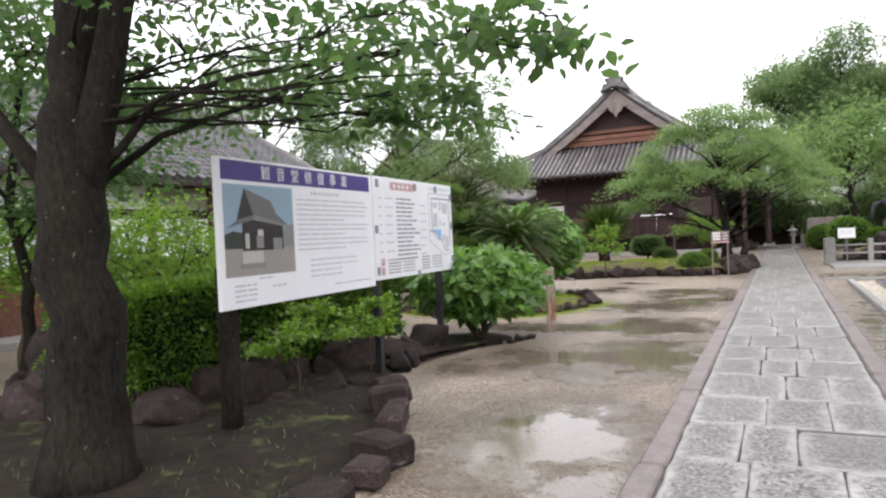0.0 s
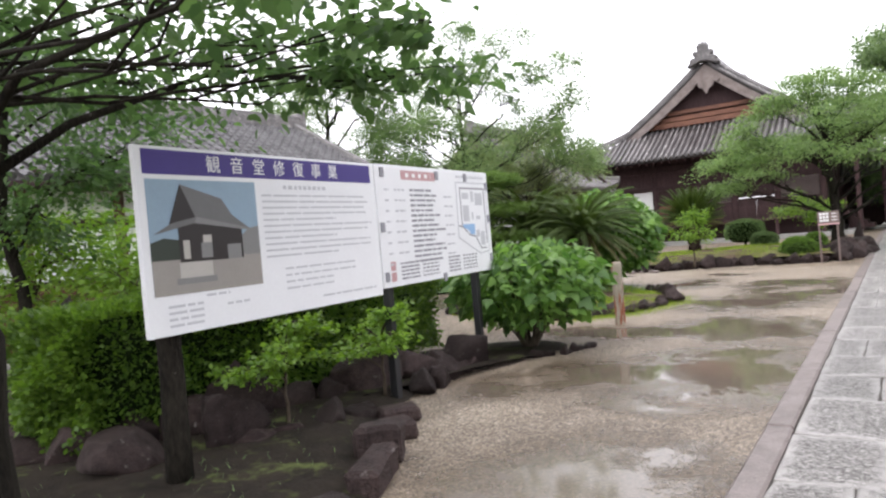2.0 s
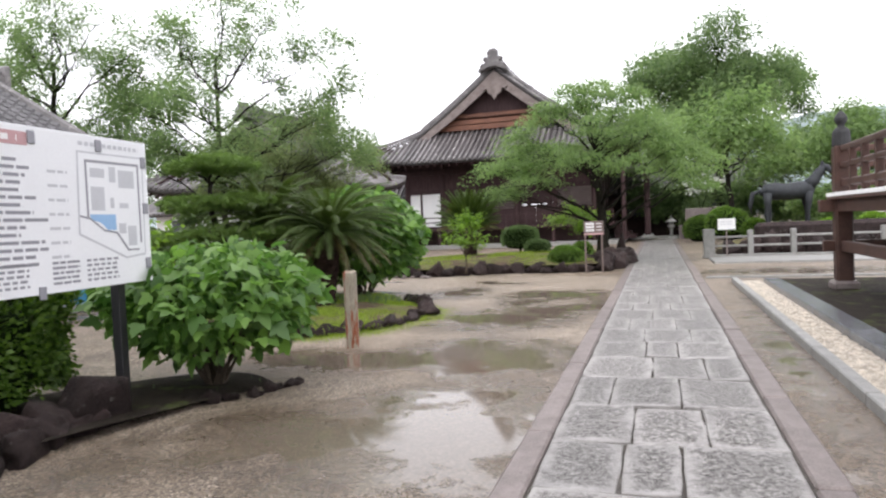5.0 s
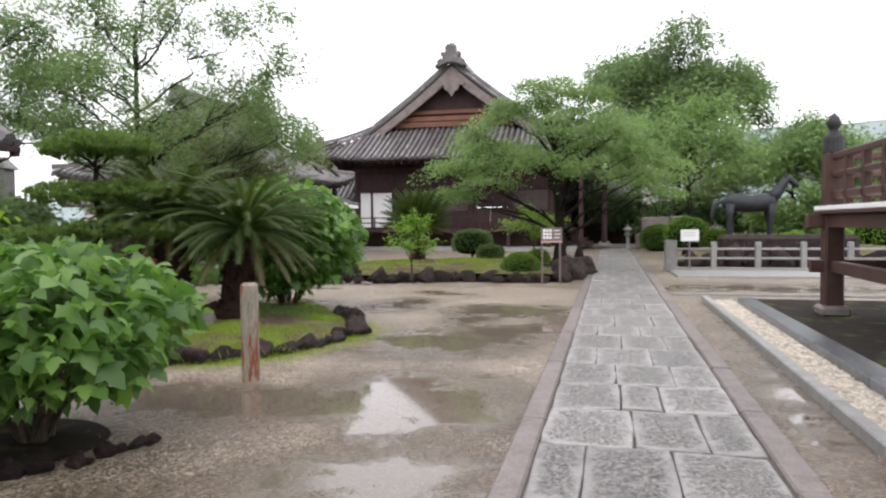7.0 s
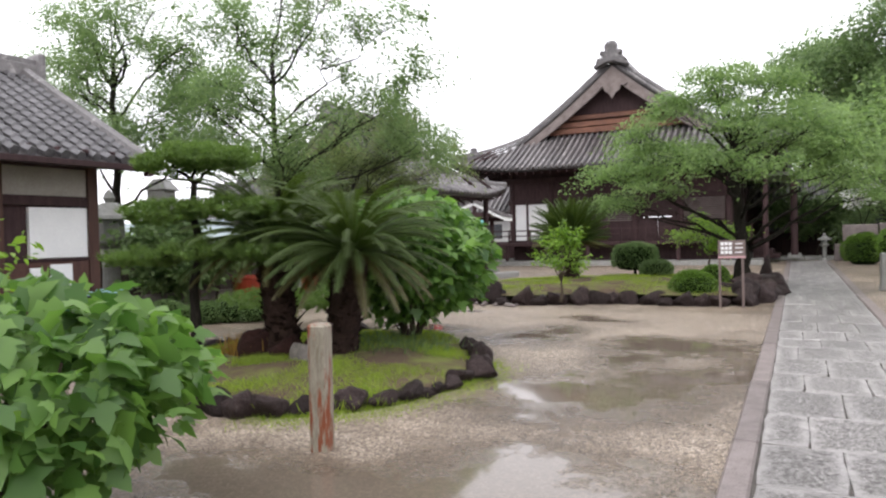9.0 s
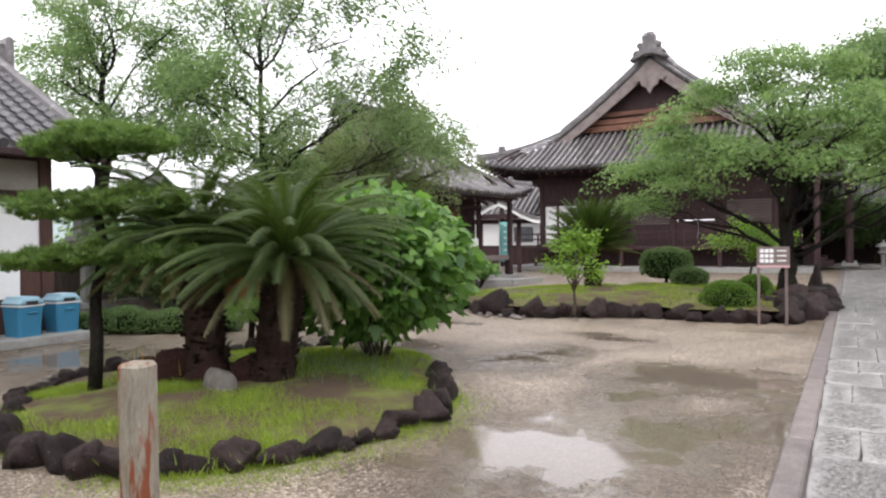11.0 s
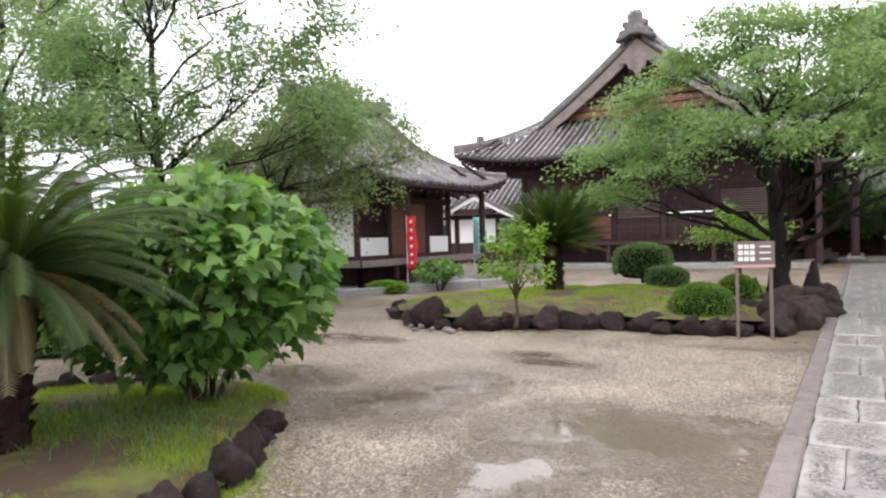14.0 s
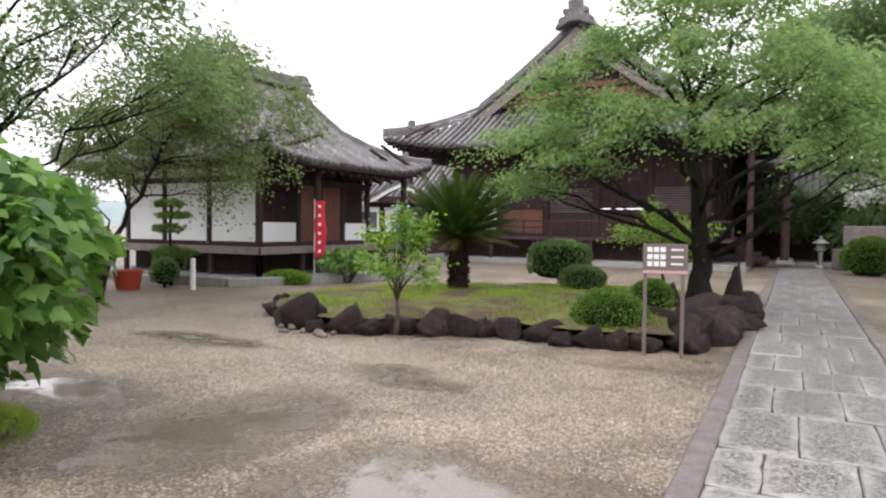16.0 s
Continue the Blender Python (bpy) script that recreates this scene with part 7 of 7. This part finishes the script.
for x, z in ((0.1, 2.17), (1.08, 2.17), (0.05, 1.66), (0.06, 1.2), (1.7, 2.17), (2.2, 2.08), (2.2, 1.7), (2.2, 1.25), (1.1, 1.11)):
    part("bracket", box(x - 0.03, -0.012, z - 0.045, x + 0.03, 0.002, z + 0.045, 0.004), INK, b2, "grey metal fixing plate")
v, f = tube_data([(0, 0, 0), (0.01, 0, 0.4), (0, 0.01, 0.8), (0, 0, 1.35)], [0.09, 0.085, 0.08, 0.078], 12)
put("board_post", mesh_of("board_post", v, f, BARK, True), None, pose(-3.68, 4.22, 0.02), "round dark log post carrying the board", "post", "board posts")
for x, y in ((-3.86, 6.62), (-4.03, 8.36)):
    pb = box(-0.04, -0.04, 0, 0.04, 0.04, 2.1, 0.005)
    o = part("board_post", pb, STEEL, None)
    o.matrix_basis = pose(x, y, 0.0, 0, 0, 5)
    tagged(o, "square black steel post carrying the board", "post", "board posts")

# timber bollard, part stripped of paint
BOLLARD = surface("peeling_bollard", (0.16, 0.135, 0.1), (0.34, 0.31, 0.25), 5, 50, 0.7, 0.5, 0.01, stretch=(1.5, 1.5, 0.35), vary=0, spots=((0.2, 0.055, 0.022), 7, 0.49, 0.57, (1.6, 1.6, 0.28)))
bl = part("bollard", box(-0.075, -0.075, -0.02, 0.075, 0.075, 0.94, 0.02), BOLLARD, None)
bl.matrix_basis = pose(-3.6, 11.53, 0, 0, 0, 20)
tagged(bl, "square wooden bollard with peeling grey paint over rust-red wood", "bollard")

# brown direction sign by the bed
SIGN = plain("sign_brown", (0.16, 0.12, 0.11), 0.5)
sg = thing("direction_sign", (-2.31, 22.36, 0), "small brown direction sign on two posts", "sign", rz=12)
sw = 0.43
for x in (0, sw):
    part("post", box(x - 0.022, -0.022, -0.05, x + 0.022, 0.022, 1.32, 0.005), SIGN, sg)
part("panel", box(-0.03, -0.04, 1.03, sw + 0.05, -0.022, 1.36, 0.004), SIGN, sg)
for i in range(3):
    z = 1.28 - 0.085 * i
    for k in range(3):
        flat(sg, "character_bar", rect(0.02 + 0.075 * k, z - 0.02, 0.08 + 0.075 * k, z + 0.04), WHITE, -0.043)
    flat(sg, "character_bar", rect(0.29, z, 0.43, z + 0.02), WHITE, -0.043)
part("red_strip", box(-0.03, -0.045, 1.0, sw + 0.05, -0.022, 1.04, 0.003), ROSE, sg)

# low notice on a stake beyond the path
nt = thing("notice_sign", (1.35, 27.0, 0), "small white notice on a stake", "sign", rz=10)
part("stake", box(-0.02, 0.0, 0, 0.02, 0.03, 1.0, 0.004), GREYWOOD, nt)
part("panel", box(-0.26, -0.02, 0.9, 0.26, 0.0, 1.24, 0.005), WHITE, nt)
for z in (1.13, 1.05):
    text_bars(nt, -0.18, 0.18, z, 0.03, rngb, PALE_INK).matrix_basis = pose(0, -0.021, 0)

# banners by the side hall
def banner(at, h, w, colour, label, rz, seed, lean=0.0):
    rng = np.random.default_rng(seed)
    ob = thing("banner", at, label, "banner", "nobori banners", rz)
    v, f = tube_data([(0, 0, 0), (0, 0, h)], [0.014, 0.012], 8)
    put("pole", mesh_of("pole", v, f, WHITE), ob)
    vv, ff = [], []
    for i in range(13):
        for j in range(5):
            vv.append((w * j / 4 * (1 - 0.1 * math.sin(i * 0.7)), 0.04 * math.sin(i * 0.9 + j), h * 0.98 - (h * 0.72) * i / 12))
    for i in range(12):
        for j in range(4):
            ff.append((i * 5 + j, i * 5 + j + 1, i * 5 + j + 6, i * 5 + j + 5))
    cl = put("cloth", mesh_of("cloth", vv, ff, plain("cloth_" + label.split()[0], colour, 0.8), True), ob)
    cl.modifiers.new("thickness", "SOLIDIFY").thickness = 0.004
    for i in range(6):
        z = h * 0.92 - i * h * 0.11
        part("character_bar", box(w * 0.36, -0.07, z - 0.06, w * 0.6, -0.062, z + 0.02, 0.002), WHITE, cl)
    return ob


banner((-12.85, 28.75, 0.0), 2.25, 0.3, (0.62, 0.03, 0.05), "red cloth banner with white writing", 35, 1)
banner((-14.4, 35.2, 0.0), 2.35, 0.5, (0.2, 0.48, 0.46), "teal cloth banner on a pole", 35, 2)

# by the office: bins, tubs, lantern, steps
def bin_(x, y, rz):
    BLUE = plain("blue_plastic", (0.04, 0.2, 0.34), 0.35)
    PALE = plain("pale_blue_plastic", (0.3, 0.48, 0.58), 0.35)
    ob = thing("waste_bin", (x, y, 0.0), "blue plastic waste bin with a pale lid", "bin", "waste bins", rz)
    bm = box(-0.27, -0.27, 0, 0.27, 0.27, 0.78, 0.04)
    for v in bm.verts:
        k = 0.82 + 0.18 * v.co.z / 0.78
        v.co.x, v.co.y = v.co.x * k, v.co.y * k
    part("body", bm, BLUE, ob)
    bm = box(-0.29, -0.29, 0.78, 0.29, 0.29, 0.95, 0.06)
    for v in bm.verts:
        if v.co.z > 0.88:
            v.co.y *= 0.7
    part("lid", bm, PALE, ob)
    part("slot", box(0.2, -0.13, 0.8, 0.296, 0.13, 0.87, 0.01), plain("bin_slot", (0.02, 0.02, 0.022), 0.6), ob)
    part("bag_rim", box(-0.285, -0.285, 0.755, 0.285, 0.285, 0.785, 0.01), plain("white_bag", (0.7, 0.72, 0.72), 0.5), ob)
    part("handle", box(0.262, -0.1, 0.62, 0.3, 0.1, 0.66, 0.012), BLUE, ob)
    ob.scale = (0.78, 0.78, 0.8)


# dark boundary wall of boards between posts beyond the office yard
DARKWALL = surface("old_board_wall", (0.03, 0.022, 0.02), (0.11, 0.085, 0.075), 3, 40, 0.8, 0.5, 0.01, stretch=(3, 3, 0.5), vary=0.3)
bw = thing("boundary_wall", (-17.2, 17.2, 0), "low dark weathered board wall on a stone footing", "wall", rz=70)
part("footing", box(0, -0.14, -0.05, 7.0, 0.14, 0.22, 0.02), KERB, bw)
for i in range(14):
    part("panel", box(0.02 + 0.5 * i, -0.05, 0.22, 0.48 + 0.5 * i, 0.05, 1.2, 0.006), DARKWALL, bw)
for i in range(8):
    part("post", box(i * 0.99 - 0.06, -0.08, 0.2, i * 0.99 + 0.06, 0.08, 1.3, 0.01), DARKWALL, bw)
part("coping", box(-0.1, -0.17, 1.3, 7.1, 0.17, 1.4, 0.03), TILE, bw)
bin_(-11.75, 14.8, 10)
bin_(-11.85, 15.45, 5)
TUBRED = plain("red_glazed_clay", (0.38, 0.05, 0.025), 0.4)
tb = part("planter_tub", lathe([(0.36, 0), (0.42, 0.3), (0.46, 0.55), (0.5, 0.58), (0.5, 0.64), (0.43, 0.64), (0.42, 0.5)], 20), TUBRED, None, smooth=False)
tb.matrix_basis = pose(-14.6, 24.2, 0.0) @ Matrix.Scale(0.7, 4)
tagged(tb, "large red clay planter tub on the gravel", "planter")
tb2 = put("planter_tub", tb.data, None, pose(-14.3, 21.3, 0.0), "large red clay planter tub on the gravel", "planter")
STK = thing("marker_post", (-13.1, 24.8, 0.0), "short white marker post with a pointed top", "post")
part("post", box(-0.06, -0.04, 0, 0.06, 0.04, 0.75, 0.02), WHITE, STK)
part("foot", box(-0.05, -0.035, -0.02, 0.05, 0.035, 0.3, 0.01), STEEL, STK)


def lantern(at, s, label):
    ob = thing("stone_lantern", at, label, "stone lantern", "stone lanterns")
    for nm, prof, sides in (("base", [(0.4, 0), (0.4, 0.12), (0.3, 0.2)], 6), ("shaft", [(0.16, 0.2), (0.14, 0.7), (0.16, 1.1)], 12), ("platform", [(0.2, 1.1), (0.36, 1.22), (0.36, 1.3)], 6), ("fire_box", [(0.24, 1.3), (0.24, 1.62)], 6), ("roof", [(0.5, 1.62), (0.48, 1.68), (0.22, 1.86), (0.12, 1.92)], 6), ("finial", [(0.07, 1.92), (0.11, 2.0), (0.07, 2.1), (0.01, 2.16)], 10)):
        part(nm, lathe([(r * s, z * s) for r, z in prof], sides), GRANITE, ob)


lantern((-15.5, 18.0, 0.0), 1.35, "weathered grey stone lantern in the garden")


def stone_pillar(at):
    """A square stone monument on a stepped pedestal, with a low pyramid cap."""
    ob = thing("stone_pillar", at, "tall square grey stone monument pillar on a pedestal", "monument", rz=20)
    part("plinth", box(-0.75, -0.75, 0, 0.75, 0.75, 0.35, 0.03), GRANITE, ob)
    part("pedestal", box(-0.5, -0.5, 0.35, 0.5, 0.5, 1.5, 0.03), GRANITE, ob)
    part("shaft", box(-0.3, -0.3, 1.5, 0.3, 0.3, 3.2, 0.02), GRANITE, ob)
    bm = box(-0.4, -0.4, 3.2, 0.4, 0.4, 3.55, 0.02)
    for v in bm.verts:
        if v.co.z > 3.4:
            v.co.x, v.co.y = v.co.x * 0.45, v.co.y * 0.45
    part("cap", bm, GRANITE, ob, "flared stone cap")


stone_pillar((-18.2, 21.6, 0.0))


def small_gate(at, rz):
    """A little roofed gate: tiled gable roof with white-edged bargeboards on two posts."""
    ob = thing("roofed_gate", at, "small tiled gate with white-edged gable", "gate", rz=rz)
    for x in (-0.9, 0.9):
        part("post", box(x - 0.1, -0.1, 0, x + 0.1, 0.1, 2.5, 0.01), TIMBER, ob)
    part("lintel", box(-1.5, -0.12, 2.3, 1.5, 0.12, 2.5, 0.01), TIMBER, ob)
    curve = [(-1.9, 2.42), (-1.5, 2.5), (-1.0, 2.72), (-0.5, 3.02), (0, 3.25), (0.5, 3.02), (1.0, 2.72), (1.5, 2.5), (1.9, 2.42)]
    def band(name, y0, y1, lo, hi, mat, label=""):
        vv = [(x, y, z + d) for x, z in curve for y in (y0, y1) for d in (lo, hi)]
        ff = []
        for i in range(len(curve) - 1):
            o = 4 * i
            ff += [(o, o + 4, o + 5, o + 1), (o + 2, o + 3, o + 7, o + 6), (o + 1, o + 5, o + 7, o + 3), (o, o + 2, o + 6, o + 4)]
        ff += [(0, 1, 3, 2), tuple(len(vv) - 4 + q for q in (0, 2, 3, 1))]
        put(name, mesh_of(name, vv, ff, mat), ob, None, label)
    band("roof", -1.0, 1.0, 0.0, 0.16, TILE)
    band("bargeboard", -0.96, -0.9, -0.16, -0.01, PLASTER, "white-painted curved bargeboard")
    v, f = tube_data([(0, -1.05, 3.46), (0, 1.05, 3.46)], [0.14, 0.14], 8)
    put("ridge", mesh_of("ridge", v, f, TILE), ob)
    part("gable_board", box(-0.9, -0.86, 2.5, 0.9, -0.8, 2.72, 0.01), TIMBER, ob)


small_gate((-15.9, 38.0, 0.0), 25)
lantern((-0.75, 45.2, 0.0), 0.62, "small pale stone lantern at the end of the path")
def stone_row(pts, size, h, label, name, mat, seed):
    rng = np.random.default_rng(seed)
    for (x0, y0), (x1, y1) in zip(pts, pts[1:]):
        d = math.hypot(x1 - x0, y1 - y0)
        n = max(1, int(d / size))
        for i in range(n):
            t = (i + 0.5) / n
            o = part(name, box(-d / n / 2 + 0.01, -0.14, -0.02, d / n / 2 - 0.01, 0.14, h * rng.uniform(0.85, 1.1), 0.025), mat, None)
            o.matrix_basis = pose(x0 + (x1 - x0) * t, y0 + (y1 - y0) * t, 0, 0, 0, math.degrees(math.atan2(y1 - y0, x1 - x0)) + rng.normal(0, 1))
            tagged(o, label, "stone", name.replace("_", " ") + " row")


stone_row([(-19.0, 25.6), (-13.2, 25.9), (-11.7, 28.6), (-10.9, 31.8)], 1.1, 0.22, "pale stone edging block round the side hall", "edging_block", GRANITE, 3)
stone_row([(-3.2, 46.6), (3.0, 46.9)], 1.5, 0.16, "low pale stone step at the end of the path", "stone_step", GRANITE, 4)
for k, (x, y, w, h) in enumerate(((0.6, 44.6, 1.2, 0.9), (1.9, 44.7, 1.3, 0.85), (0.7, 44.7, 1.4, 1.7), (2.0, 44.8, 1.1, 1.75), (-0.1, 45.0, 0.5, 0.8))):
    z0 = 0.9 if h > 1.2 else 0
    o = part("wall_block", box(x - w / 2, y - 0.35, z0, x + w / 2, y + 0.35, h, 0.04), KERB, None)
    tagged(o, "large rough granite wall block", "stone", "stacked granite blocks")
# white-blossomed shrub by the wall
tree("flowering_shrub", (0.9, 46.5, 0.0), [(0, 0, 0), (0, 0, 1.6)], [(-0.4, 0, 3.0, 0.7, 0.6), (0.5, 0.2, 3.3, 0.7, 0.6)], leaf_material("white_blossom", (0.6, 0.6, 0.58), (0.8, 0.8, 0.78), 0.3), SMALL, 0.16, 40, "shrub with white blossom beyond the path", "shrub", 111, 0.06)


def far_house(at, w, d, ze, zr, label, rz=0, skin=None):
    ob = thing("house", at, label, "house", "houses beyond the temple", rz)
    part("wall", box(-w, -d, 0, w, d, ze + 0.2, 0.02), skin or PLASTER, ob)
    part("dado", box(-w - 0.03, -d - 0.03, 0, w + 0.03, d + 0.03, 1.2, 0.02), TIMBER, ob)
    for s in (-1, 1):
        vv = [(-w - 0.7, s * (d + 0.8), ze), (w + 0.7, s * (d + 0.8), ze), (w + 0.7, 0, zr), (-w - 0.7, 0, zr)]
        r = put("roof_slope", mesh_of("roof_slope", vv, facing_up(vv, [(0, 1, 2, 3)]), TILE_DARK), ob)
        r.modifiers.new("thickness", "SOLIDIFY").thickness = 0.12
        if s < 0:
            n = int((2 * w + 1.4) / 0.33)
            for i in range(n + 1):
                x = -w - 0.7 + (2 * w + 1.4) * i / n
                v, f = tube_data([(x, -d - 0.82, ze + 0.03), (x, -0.1, zr)], [0.1, 0.1], 6)
                put("cover_tile", mesh_of("cover_tile", v, f, TILE), r)
    part("ridge", box(-w - 0.8, -0.2, zr - 0.05, w + 0.8, 0.2, zr + 0.35, 0.05), TILE, ob)
    for s in (-1, 1):
        part("window", box(s * w * 0.5 - 0.6, -d - 0.06, 1.4, s * w * 0.5 + 0.6, -d, 2.3, 0.01), SLATE, ob)


far_house((-21.5, 49.0, 0), 4.5, 3.0, 3.0, 5.2, "grey tile-roofed house behind the temple halls", 8)
far_house((-0.8, 56.0, 0), 5.0, 2.5, 3.0, 4.8, "dark timber gatehouse beyond the end of the path", 0, TIMBER)
far_house((-25.0, 38.0, 0), 3.5, 2.5, 2.6, 4.2, "low tile-roofed outbuilding behind the side hall", 0)

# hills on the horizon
# distance haze is mixed into this pale grey-green; the air itself is clear
HILL = surface("haze_tinted_hill", (0.2, 0.25, 0.25), (0.27, 0.32, 0.32), 0.01, 0.08, 0.95, 0.3, 3.0, vary=0)
def ridge_hill(name, d, a0, a1, h, seed, label):
    vv, ff = [], []
    n = 60
    for i in range(n + 1):
        a = radians(a0 + (a1 - a0) * i / n)
        t = i / n
        hh = h * math.sin(math.pi * t) ** 0.7 * (1 + 0.4 * noise.noise(Vector((t * 5, seed, 0))) + 0.1 * noise.noise(Vector((t * 22, seed, 0))))
        for k, (dd, f) in enumerate(((d, 0), (d * 1.15, 0.55), (d * 1.35, 1.0), (d * 1.6, 0))):
            vv.append((-math.sin(a) * dd, math.cos(a) * dd, hh * f - 1 * (f == 0)))
    for i in range(n):
        for k in range(3):
            ff.append((i * 4 + k, (i + 1) * 4 + k, (i + 1) * 4 + k + 1, i * 4 + k + 1))
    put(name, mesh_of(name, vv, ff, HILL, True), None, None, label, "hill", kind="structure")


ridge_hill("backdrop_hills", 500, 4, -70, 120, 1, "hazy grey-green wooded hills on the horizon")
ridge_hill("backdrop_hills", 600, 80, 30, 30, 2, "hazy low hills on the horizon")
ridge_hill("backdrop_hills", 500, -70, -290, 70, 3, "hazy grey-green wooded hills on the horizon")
